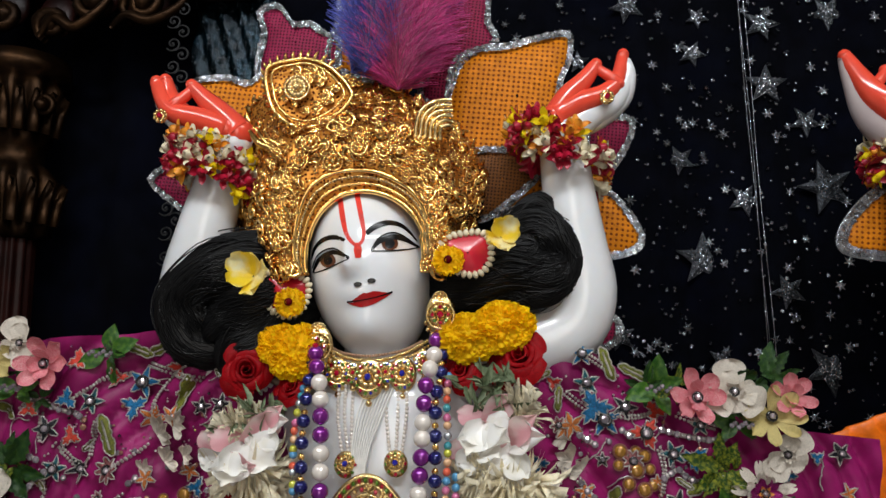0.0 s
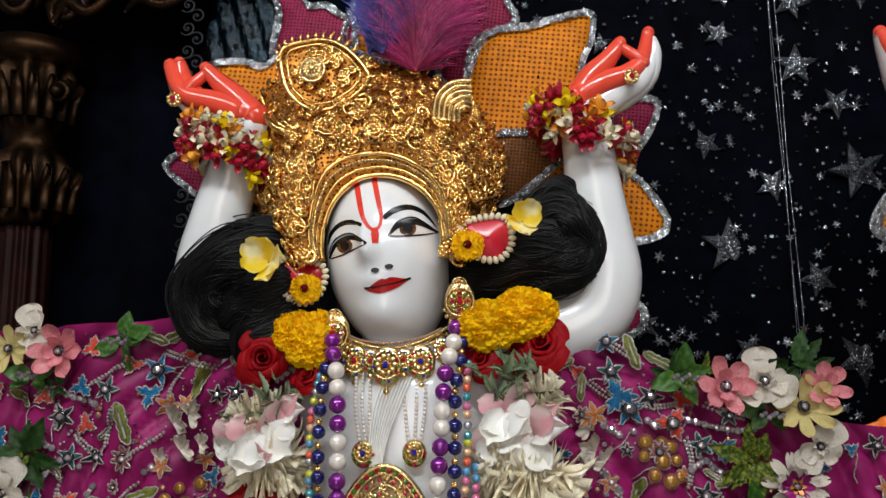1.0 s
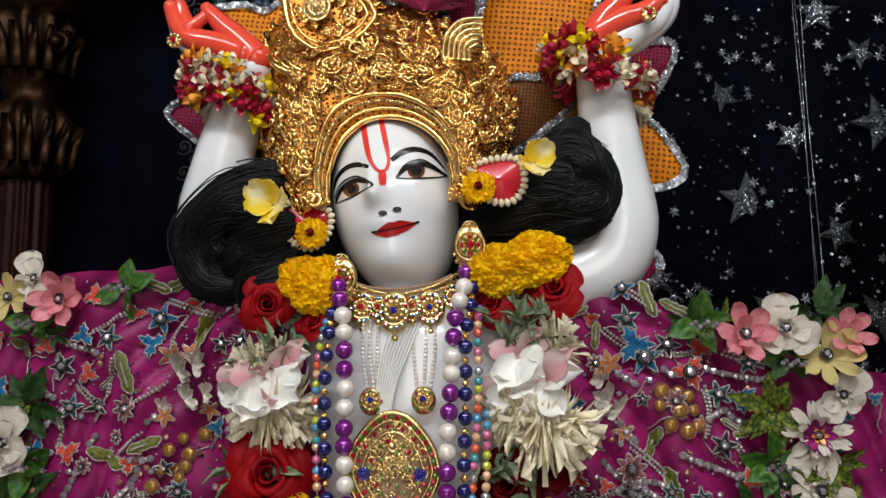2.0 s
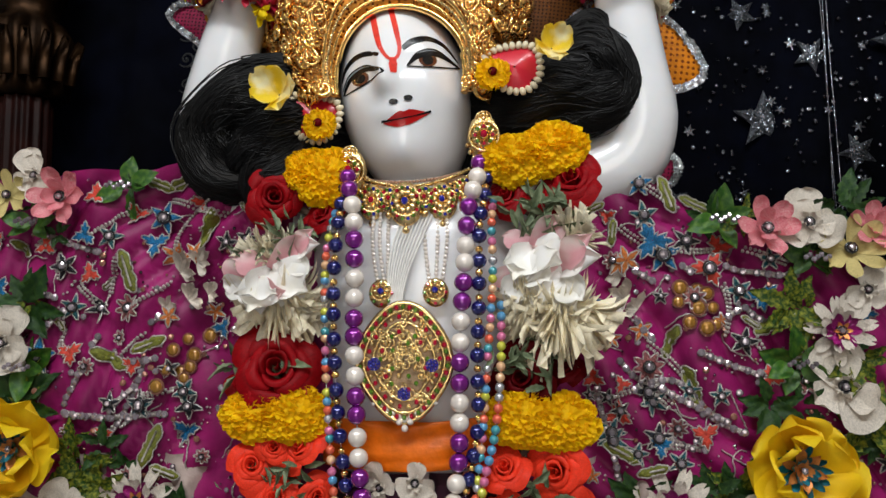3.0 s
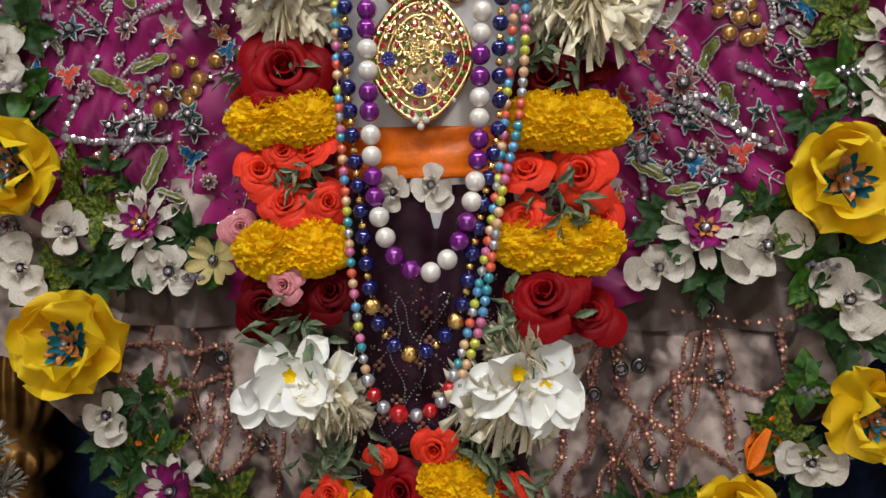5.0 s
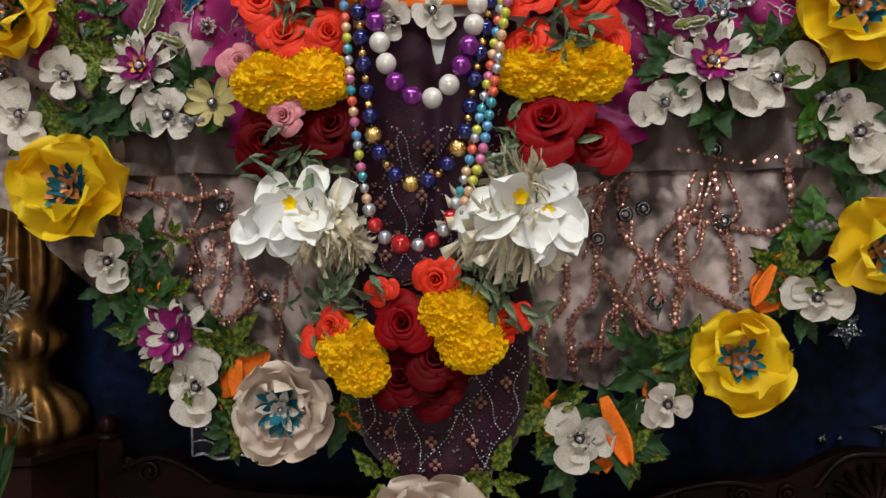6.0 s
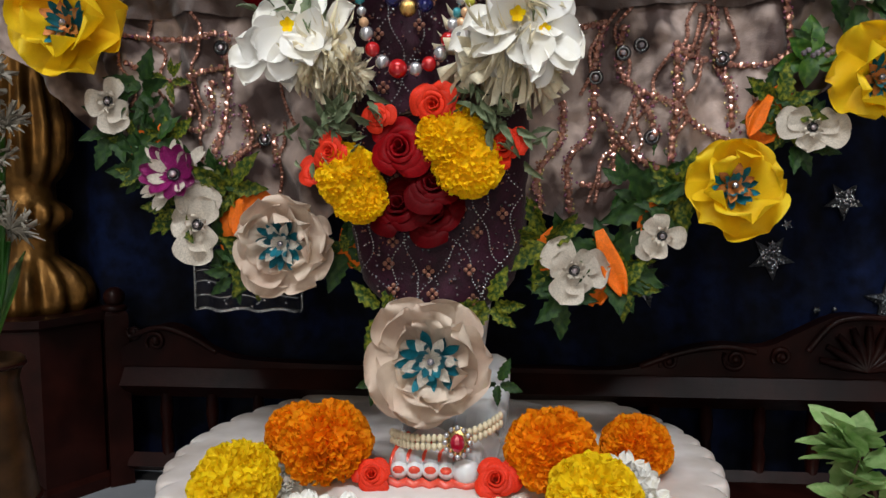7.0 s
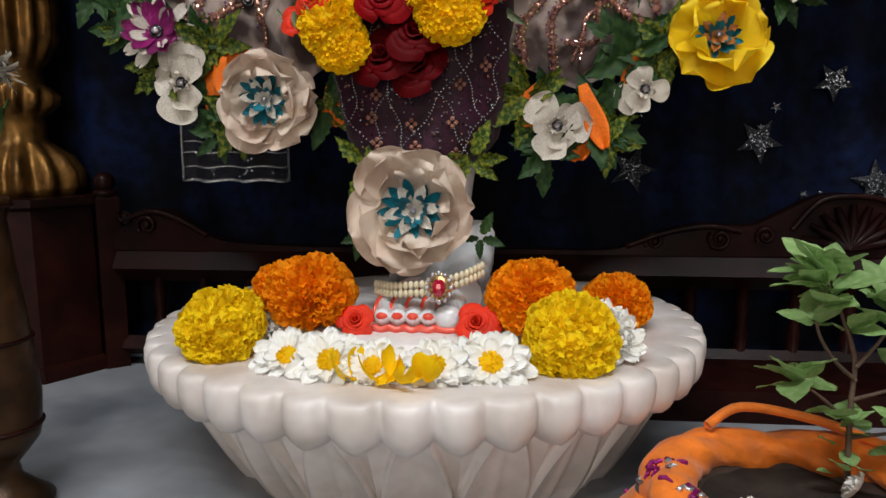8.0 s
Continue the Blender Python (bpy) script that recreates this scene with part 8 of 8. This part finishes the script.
for x in (-0.468, 1.16):
    b = Build()
    b.tube([(x, 0.20, 0.0), (x, 0.20, 0.02), (x, 0.20, 0.235), (x, 0.20, 0.240)], [0.022, 0.021, 0.021, 0.017], 4)
    post = part("post", b, WOOD, bench, smooth=False)
    b = Build()
    b.ball((x, 0.20, 0.258), 0.014, 0, 12, 8)
    b.ball((x, 0.20, 0.243), 0.017, 0, 12, 6, (1, 1, 0.4))
    part("finial", b, WOOD, post)
for k in range(24):
    x = -0.40 + 0.065 * k
    b = Build()
    b.tube([(x, 0.203, 0.03), (x, 0.203, 0.06), (x, 0.203, 0.08), (x, 0.203, 0.10), (x, 0.203, 0.14)], [0.006, 0.009, 0.006, 0.009, 0.006], 8)
    part("spindle", b, WOOD, bench)
for c, r, hand in (((-0.405, 0.200), 0.014, 1), ((-0.435, 0.212), 0.010, -1), ((0.265, 0.184), 0.012, 1), ((0.345, 0.188), 0.015, -1), ((0.40, 0.192), 0.012, 1), ((0.62, 0.192), 0.015, -1)):
    b = Build()
    scroll(b, Vector((c[0], 0.188, c[1])), Vector((1, 0, 0)), Vector((0, 0, 1)), r, 1.6, 0.0028, hand)
    part("carved_scroll", b, WOOD, bench)
for k in range(9):
    a = math.pi * (0.08 + 0.84 * k / 8)
    b = Build()
    b.tube([(0.50, 0.188, 0.176), (0.50 + 0.030 * math.cos(a), 0.184, 0.176 + 0.030 * math.sin(a)), (0.50 + 0.058 * math.cos(a), 0.187, 0.176 + 0.056 * math.sin(a))], [0.003, 0.0065, 0.004], 6)
    part("shell_rib", b, WOOD, bench)
for pts_, r in (([(-0.44, 0.187, 0.206), (-0.40, 0.187, 0.219), (-0.36, 0.187, 0.209), (-0.32, 0.187, 0.187)], 0.004), ([(0.23, 0.187, 0.178), (0.28, 0.187, 0.196), (0.33, 0.187, 0.204), (0.37, 0.187, 0.198)], 0.004), ([(0.43, 0.187, 0.20), (0.46, 0.187, 0.235), (0.50, 0.187, 0.242), (0.54, 0.187, 0.235), (0.57, 0.187, 0.205)], 0.004)):
    b = Build()
    b.tube(smooth_path(pts_, 20), r, 6)
    part("moulding", b, WOOD, bench)


# ---- gilt altar column ----
def lathe(profile, lobes=0, depth=0.0, n=48, at=(0, 0)):
    b, rows = Build(), []
    for r, z, amp in profile:
        for i in range(n):
            a = 2 * math.pi * i / n
            rr = r * (1 - depth * amp * (0.5 - 0.5 * math.cos(lobes * a)))
            rows.append((at[0] + rr * math.cos(a), at[1] + rr * math.sin(a), z))
    b.grid(rows, n, len(profile), close_u=True)
    return b


COL = (-0.585, 0.20)
column = thing("altar_column", "gilt carved altar column on a dark wooden plinth", "column")
b = Build()
b.tube([(COL[0], COL[1], z) for z in (0.0, 0.015, 0.02, 0.225, 0.23, 0.24)], [0.115, 0.115, 0.105, 0.105, 0.112, 0.112], 8)
part("plinth", b, WOOD, column, "dark octagonal wooden plinth", smooth=False)
part("base", lathe([(0.0, 0.24, 0), (0.072, 0.24, 0.3), (0.080, 0.252, 1), (0.079, 0.272, 1), (0.066, 0.292, 1), (0.046, 0.306, 0.6), (0.034, 0.314, 0), (0.033, 0.345, 0), (0.040, 0.352, 0), (0.052, 0.362, 1), (0.054, 0.374, 1), (0.044, 0.384, 0), (0.035, 0.390, 0), (0.034, 0.412, 0),
                    (0.046, 0.425, 0.4), (0.058, 0.45, 1), (0.060, 0.49, 1), (0.050, 0.54, 1), (0.038, 0.57, 0), (0.042, 0.58, 0), (0.036, 0.59, 0)], 12, 0.22, 96, COL), OLDGOLD, column, "gilt gadrooned base")
part("shaft", lathe([(0.036, 0.59, 1), (0.036, 0.9, 1), (0.036, 1.175, 1)], 14, 0.14, 84, COL), WOOD, column, "dark fluted shaft")
part("capital", lathe([(0.040, 1.175, 0), (0.056, 1.182, 0.3), (0.058, 1.195, 1), (0.064, 1.235, 1), (0.066, 1.265, 1), (0.052, 1.285, 0.5), (0.038, 1.295, 0), (0.040, 1.318, 0), (0.046, 1.325, 0), (0.052, 1.35, 1), (0.060, 1.38, 1), (0.066, 1.41, 1), (0.056, 1.425, 0), (0.07, 1.43, 0), (0.07, 1.46, 0), (0.0, 1.46, 0)], 10, 0.24, 90, COL), DIMGOLD, column, "gilt leaf capital, its shade put into the colour")
for dx in (-1, 1):
    b = Build()
    scroll(b, Vector((COL[0] + dx * 0.062, COL[1] - 0.04, 1.372)), Vector((1, 0, 0)), Vector((0, 0, 1)), 0.019, 1.6, 0.005, dx)
    b.ball((COL[0] + dx * 0.062, COL[1] - 0.048, 1.372), 0.010, 0, 10, 6)
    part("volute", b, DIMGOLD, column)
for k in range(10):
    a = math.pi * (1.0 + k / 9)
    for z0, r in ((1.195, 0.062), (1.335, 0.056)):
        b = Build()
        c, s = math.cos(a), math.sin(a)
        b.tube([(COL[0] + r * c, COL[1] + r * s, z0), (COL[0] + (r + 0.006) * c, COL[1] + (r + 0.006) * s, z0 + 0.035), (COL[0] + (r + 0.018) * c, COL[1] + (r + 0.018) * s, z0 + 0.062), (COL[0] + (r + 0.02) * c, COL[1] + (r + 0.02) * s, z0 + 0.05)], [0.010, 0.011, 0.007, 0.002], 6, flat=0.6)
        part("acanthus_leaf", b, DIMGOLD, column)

canopy = thing("carved_canopy", "dark carved canopy edge with gilt scrolls over the altar", "canopy")
part("valance", board([(p.x, p.z) for p in smooth_path([(-1.3, 0, 1.75), (-0.2, 0, 1.75)], 10)], 1.555, 0.15, 0.05, 40), WOOD, canopy, "dark wooden valance", smooth=False)
for k, (x, z, r, hand) in enumerate(((-0.515, 1.500, 0.026, 1), (-0.450, 1.535, 0.030, -1), (-0.375, 1.530, 0.036, 1), (-0.590, 1.520, 0.026, -1), (-0.310, 1.560, 0.030, -1))):
    b = Build()
    scroll(b, Vector((x, 0.15, z)), Vector((1, 0, 0)), Vector((0, 0, 1)), r, 1.7, 0.008, hand)
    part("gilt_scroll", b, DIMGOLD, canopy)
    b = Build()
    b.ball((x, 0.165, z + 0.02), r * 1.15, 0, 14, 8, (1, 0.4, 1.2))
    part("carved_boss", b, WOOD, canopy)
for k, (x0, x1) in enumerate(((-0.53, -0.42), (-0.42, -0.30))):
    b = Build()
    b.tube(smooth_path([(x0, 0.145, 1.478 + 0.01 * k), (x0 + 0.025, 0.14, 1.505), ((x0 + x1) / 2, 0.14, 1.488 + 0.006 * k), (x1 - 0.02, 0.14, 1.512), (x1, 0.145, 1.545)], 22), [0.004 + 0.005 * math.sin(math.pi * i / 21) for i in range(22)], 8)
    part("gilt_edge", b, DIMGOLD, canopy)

foil = Build()
foil.grid([(-0.315 + 0.13 * i / 15, 0.205 + 0.01 * math.sin(i * 1.7 + j), 1.38 + 0.20 * j / 11) for j in range(12) for i in range(16)], 16, 12)
solid("foil_hanging", foil, FOIL, "shimmering blue foil hanging behind the fan", "hanging").modifiers.new("thick", "SOLIDIFY").thickness = 0.002
lace = thing("lace_strip", "dark lace strip hanging beside the fan", "lace")
for k in range(26):
    b = Build()
    scroll(b, Vector((-0.322 + 0.014 * (k % 2), 0.14, 1.06 + 0.018 * k)), Vector((1, 0, 0)), Vector((0, 0, 1)), 0.012, 1.4, 0.0013, 1 if k % 2 else -1)
    part("lace_scroll", b, mat("grey_lace", (0.006, 0.006, 0.007), 0.7, 0.0, 0.3, 100) if k == 0 else bpy.data.materials["grey_lace"], lace)

# ---- net veil under the hem ----
veil = thing("net_veil", "dark transparent net veil with silver sequin border", "veil")
b = Build()
b.grid([(-0.280 + 0.122 * i / 19, 0.045 + 0.006 * math.sin(i * 0.9), 0.268 + 0.17 * j / 9) for j in range(10) for i in range(20)], 20, 10)
part("net", b, NET, veil)
for k, z in enumerate((0.269, 0.284, 0.300, 0.312)):
    b = Build()
    b.tube([(-0.280 + 0.122 * i / 19, 0.041 + 0.006 * math.sin(i * 0.9), z + 0.001 * math.sin(i)) for i in range(20)], 0.0013 if k else 0.0022, 5)
    part("silver_stripe", b, SILVER, veil)
rnd = random.Random(3)
for k in range(60):
    b = Build()
    x, z = rnd.uniform(-0.278, -0.160), rnd.uniform(0.272, 0.40)
    b.ball((x, 0.037, z), 0.0014, 0, 5, 4, (1, 0.4, 1))
    part("sequin", b, TINSEL, veil, smooth=False)
for x in (-0.281, -0.159):
    b = Build()
    b.tube([(x, 0.045, 0.268), (x, 0.045, 0.35), (x, 0.045, 0.44)], 0.0018, 5)
    part("silver_stripe", b, SILVER, veil)


# ---- potted holy basil wrapped in orange cloth ----
PX, PY = 0.302, -0.235
pot = thing("plant_pot", "dark clay pot wrapped in twisted orange cloth", "pot")
part("bowl", lathe([(0.0, 0.0, 0), (0.065, 0.0, 0), (0.072, 0.006, 0), (0.088, 0.036, 0), (0.092, 0.05, 0), (0.084, 0.056, 0), (0.076, 0.05, 0), (0.07, 0.040, 0), (0.0, 0.040, 0)], 0, 0, 40, (PX, PY)), TERRA, pot)
def wrap_at(a, w, out=0.0):
    """A place on the twisted cloth round the pot's rim."""
    f = 0.5 + 0.5 * math.sin(3 * w + a * 9 + 1.2 * math.sin(a * 2))
    rr = 0.0165 * (0.82 + 0.26 * f ** 0.5 + 0.025 * math.sin(11 * w + a * 31) + 0.18 * noise.noise((math.cos(a) * 4, math.sin(a) * 4, w * 0.5))) + out
    q = 0.094 + rr * math.cos(w) * 1.3
    return (PX + q * math.cos(a), PY + q * math.sin(a), 0.056 + rr * math.sin(w) + 0.003 * math.sin(a * 3))


b = Build()
b.grid([wrap_at(2 * math.pi * i / 260, 2 * math.pi * k / 40) for i in range(260) for k in range(40)], 40, 260, close_u=True, close_v=True)
part("cloth_wrap", b, COTTON, pot, "twisted orange cotton cloth")
rnd = random.Random(52)
for k in range(46):
    b = Build()
    a, w = rnd.uniform(2.75, 3.9), rnd.uniform(-0.4, 2.2)
    b.tube([wrap_at(a + 0.022 * q * rnd.uniform(0.6, 1.3), w + 0.16 * math.sin(q * 1.3 + k), 0.0006) for q in range(4)], [0.0008, 0.0022, 0.0020, 0.0007], 5)
    part("violet_print", b, PURPLE_F if k % 3 else SILVERBEAD, pot)
b = Build()
b.tube(smooth_path([(PX - 0.05, PY + 0.080, 0.078), (PX - 0.02, PY + 0.094, 0.090), (PX + 0.03, PY + 0.092, 0.084), (PX + 0.06, PY + 0.07, 0.080), (PX + 0.09, PY + 0.04, 0.074)], 24), 0.0042, 8)
part("cloth_tail", b, COTTON, pot, "loose orange cloth end")
b = Build()
drape = lambda u, v: (PX + (0.112 + 0.035 * v + 0.008 * math.sin(u * 17 + v * 3)) * math.cos(3.0 + 1.75 * u), PY + (0.112 + 0.035 * v + 0.008 * math.sin(u * 17 + v * 3)) * math.sin(3.0 + 1.75 * u), 0.060 - 0.056 * v)
b.grid([drape(i / 39, j / 11) for j in range(12) for i in range(40)], 40, 12)
part("cloth_skirt", b, COTTON, pot, "draped orange cloth with violet print")
for k in range(60):
    rnd = random.Random(k)
    b = Build()
    q = drape(rnd.random(), rnd.uniform(0.1, 0.9))
    b.ball((q[0], q[1], q[2]), rnd.uniform(0.0016, 0.0034), 0, 6, 4)
    part("violet_dot", b, PURPLE_F, pot)
b = Build()
b.grid([(PX + 0.075 * r / 5 * math.cos(a), PY + 0.075 * r / 5 * math.sin(a), 0.046 + 0.006 * noise.noise((r, a * 2, 0))) for r in range(6) for a in [2 * math.pi * k / 30 for k in range(30)]], 30, 6, close_u=True)
part("soil", b, SOIL, pot, "dark damp soil")
for k, (x, y) in enumerate(((-0.045, -0.03), (-0.028, -0.034), (-0.01, -0.036), (0.045, 0.02))):
    part("white_petals", CARN, None, pot, "wilted white flower on the soil", m=pose(PX + x, PY + y, 0.056, 30, 20 * k, 60 * k) @ Matrix.Scale(0.013, 4))

plant = thing("holy_basil_plant", "leafy green holy basil plant growing in the pot", "plant")
TULSI_ME = leaf_mesh("leaf", TULSI, 5, 0.05, 0.22, 0.66)
BX, BY = PX + 0.043, PY + 0.035
stem = [(BX, BY, 0.044), (BX - 0.002, BY, 0.11), (BX, BY + 0.004, 0.15), (BX - 0.012, BY + 0.004, 0.185), (BX - 0.024, BY, 0.214)]
branches = [stem, [(BX, BY, 0.135), (BX - 0.022, BY - 0.01, 0.155), (BX - 0.034, BY - 0.01, 0.180), (BX - 0.028, BY - 0.01, 0.208)], [(BX, BY, 0.145), (BX + 0.018, BY, 0.17), (BX + 0.026, BY, 0.19)], [(BX, BY, 0.10), (BX - 0.028, BY - 0.012, 0.125), (BX - 0.046, BY - 0.012, 0.138)],
            [(BX, BY, 0.12), (BX + 0.028, BY - 0.01, 0.135), (BX + 0.045, BY - 0.01, 0.150)], [(BX, BY, 0.09), (BX + 0.018, BY - 0.015, 0.10), (BX + 0.03, BY - 0.02, 0.104)]]
rnd = random.Random(14)
for k, br in enumerate(branches):
    b = Build()
    path = smooth_path(br, 18)
    b.tube(path, [0.0026 - 0.0016 * i / 17 for i in range(18)] if k == 0 else [0.0017 - 0.0009 * i / 17 for i in range(18)], 7)
    part("stem", b, STEM, plant)
    for j in range(5 if k else 4):
        for i in (17, 17, 14, 11) if k < 3 else (17, 13):
            if rnd.random() < 0.9:
                d = pose(*path[i], rnd.uniform(-10, 70), rnd.uniform(-30, 30), rnd.uniform(0, 360))
                part("leaf", TULSI_ME, None, plant, m=d @ pose(0, 0.003, 0) @ Matrix.Scale(rnd.uniform(0.024, 0.042), 4))
for k in range(14):
    a = rnd.uniform(0, 360)
    part("leaf", TULSI_ME, None, plant, m=pose(BX + 0.012 * math.cos(a), BY + 0.012 * math.sin(a), rnd.uniform(0.055, 0.11), rnd.uniform(0, 40), 0, a) @ Matrix.Scale(rnd.uniform(0.018, 0.03), 4))

# ---- flower vase at the altar's side ----
VX, VY = -0.346, -0.20
vase = thing("flower_vase", "turned brass-bound wooden vase of white flowers", "vase")
part("body", lathe([(0.0, 0.0, 0), (0.040, 0.0, 0), (0.042, 0.006, 0), (0.030, 0.016, 0), (0.018, 0.028, 0), (0.016, 0.04, 0), (0.026, 0.052, 0), (0.034, 0.062, 0), (0.036, 0.07, 0), (0.038, 0.10, 0), (0.034, 0.15, 0), (0.027, 0.21, 0), (0.023, 0.25, 0), (0.028, 0.266, 0), (0.025, 0.268, 0), (0.02, 0.25, 0), (0.0, 0.24, 0)], 0, 0, 40, (VX, VY)), mat("darkened_brass", (0.055, 0.026, 0.010), 0.38, 0.6, 0.5, 50, bump=0.3, bump_scale=120), vase, "darkened brass body")
b = Build()
for z in (0.075, 0.15, 0.262):
    r = float(np.interp(z, [0.07, 0.10, 0.15, 0.21, 0.26], [0.0365, 0.0385, 0.0345, 0.0275, 0.0270]))
    b.tube([(VX + r * math.cos(a), VY + r * math.sin(a), z) for a in [2 * math.pi * k / 32 for k in range(32)]], 0.002, 6, closed=True)
    part("ring", b, WOOD, vase)
    b = Build()
SPIDER = strands_mesh("bloom", mat("white_thread_petal", (0.30, 0.27, 0.22), 0.6, 0, 0.1, 90, island=0.2), 33, 110, 80, 1.0, 0.11)
bunch = thing("white_flower_bunch", "bunch of white spider-petalled flowers in the vase", "flowers")
rnd = random.Random(9)
for k, (x, z) in enumerate(((0.000, 0.395), (0.014, 0.455), (-0.010, 0.455), (0.000, 0.48), (-0.03, 0.44), (0.010, 0.495), (0.003, 0.425), (0.014, 0.37))):
    y = VY + rnd.uniform(-0.015, 0.02)
    b = Build()
    b.tube([(VX + rnd.uniform(-0.008, 0.008), VY, 0.25), (VX + x * 0.4, y, 0.32), (VX + x * 0.9, y, z - 0.01)], 0.0022, 6)
    part("stem", b, LEAF, bunch)
    part("bloom", SPIDER, None, bunch, "white spidery bloom", m=pose(VX + x, y, z, rnd.uniform(10, 60), rnd.uniform(-30, 30), rnd.uniform(0, 360)) @ Matrix.Scale(rnd.uniform(0.018, 0.024), 4))
for k in range(4):
    part("leaf", LEAVES["green"], None, bunch, m=pose(VX, VY, 0.265, 60 + 8 * k, 0, 90 * k) @ Matrix.Diagonal((0.03, 0.10, 0.05, 1)))


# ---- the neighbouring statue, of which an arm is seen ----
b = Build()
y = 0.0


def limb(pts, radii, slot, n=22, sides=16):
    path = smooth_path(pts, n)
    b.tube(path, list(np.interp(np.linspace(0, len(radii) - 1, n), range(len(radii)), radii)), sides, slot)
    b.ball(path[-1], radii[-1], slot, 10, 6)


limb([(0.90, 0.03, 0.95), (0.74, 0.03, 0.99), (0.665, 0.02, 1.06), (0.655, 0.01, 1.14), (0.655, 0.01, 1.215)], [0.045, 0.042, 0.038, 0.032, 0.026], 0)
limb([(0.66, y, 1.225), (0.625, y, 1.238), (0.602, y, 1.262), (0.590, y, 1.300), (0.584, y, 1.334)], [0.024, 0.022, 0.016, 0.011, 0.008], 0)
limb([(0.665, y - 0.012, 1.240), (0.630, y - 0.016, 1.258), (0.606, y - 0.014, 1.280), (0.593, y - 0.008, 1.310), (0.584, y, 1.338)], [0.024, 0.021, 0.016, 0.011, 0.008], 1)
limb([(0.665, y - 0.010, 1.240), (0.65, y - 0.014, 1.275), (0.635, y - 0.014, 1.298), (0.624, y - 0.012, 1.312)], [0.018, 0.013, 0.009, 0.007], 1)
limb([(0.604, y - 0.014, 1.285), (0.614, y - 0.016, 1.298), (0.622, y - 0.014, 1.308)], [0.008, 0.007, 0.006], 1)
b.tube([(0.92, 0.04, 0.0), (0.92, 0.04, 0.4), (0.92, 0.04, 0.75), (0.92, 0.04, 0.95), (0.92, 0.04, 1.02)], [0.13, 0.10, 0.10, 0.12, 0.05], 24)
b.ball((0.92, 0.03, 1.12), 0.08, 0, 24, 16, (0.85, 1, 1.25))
# pinkish marble, darkened in colour because this statue stands in shade
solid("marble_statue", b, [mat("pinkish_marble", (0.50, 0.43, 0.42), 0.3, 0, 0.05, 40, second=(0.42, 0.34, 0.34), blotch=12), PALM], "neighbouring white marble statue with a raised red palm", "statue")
neighbour_fan = thing("petal_fan", "orange sequinned petal fan behind the neighbouring statue", "fan")
fan_petal(neighbour_fan, [(0.577, 1.105), (0.600, 1.150), (0.655, 1.185), (0.74, 1.18), (0.74, 1.08), (0.63, 1.09)], 0.045, ORANGE_SEQ, "orange sequin petal", 0.010)
fan_petal(neighbour_fan, [(0.70, 1.18), (0.72, 1.34), (0.82, 1.38), (0.88, 1.25)], 0.05, ORANGE_SEQ, "orange sequin petal", 0.010)
shawl = sheet([0.52, 0.60, 0.70, 1.1], [0.875, 0.905, 0.95, 0.98], [0.52, 1.1], [0.60, 0.60], 0.02, 0.52, 1.1, cape_fold, 60, 20, seed=5.0)
solid("orange_shawl", shawl, SASH, "orange silk shawl of the neighbouring statue", "shawl").modifiers.new("thick", "SOLIDIFY").thickness = 0.003

# ---- ceiling lights of the hall ----
GLOW = bpy.data.materials.new("lamp_diffuser")
GLOW.use_nodes = True
GLOW.node_tree.nodes["Principled BSDF"].inputs["Emission Color"].default_value = (0.95, 0.98, 1, 1)
GLOW.node_tree.nodes["Principled BSDF"].inputs["Emission Strength"].default_value = 4.0
for place, watts in TUBES:
    light = thing("ceiling_light", "white tube light fixed under the hall ceiling", "light", "hall ceiling lights")
    b = Build()
    b.tube([(place[0] - 0.5, place[1], place[2] + 0.10), (place[0] + 0.5, place[1], place[2] + 0.10)], 0.05, 4)
    part("housing", b, PLASTER, light, smooth=False)
    b = Build()
    b.tube([(place[0] - 0.45, place[1], place[2] + 0.04), (place[0] + 0.45, place[1], place[2] + 0.04)], 0.016, 10)
    part("tube", b, GLOW, light)
    for dx in (-0.3, 0.3):
        b = Build()
        b.tube([(place[0] + dx, place[1], place[2] + 0.12), (place[0] + dx, place[1], 2.6)], 0.008, 8)
        part("hanger", b, PLASTER, light)
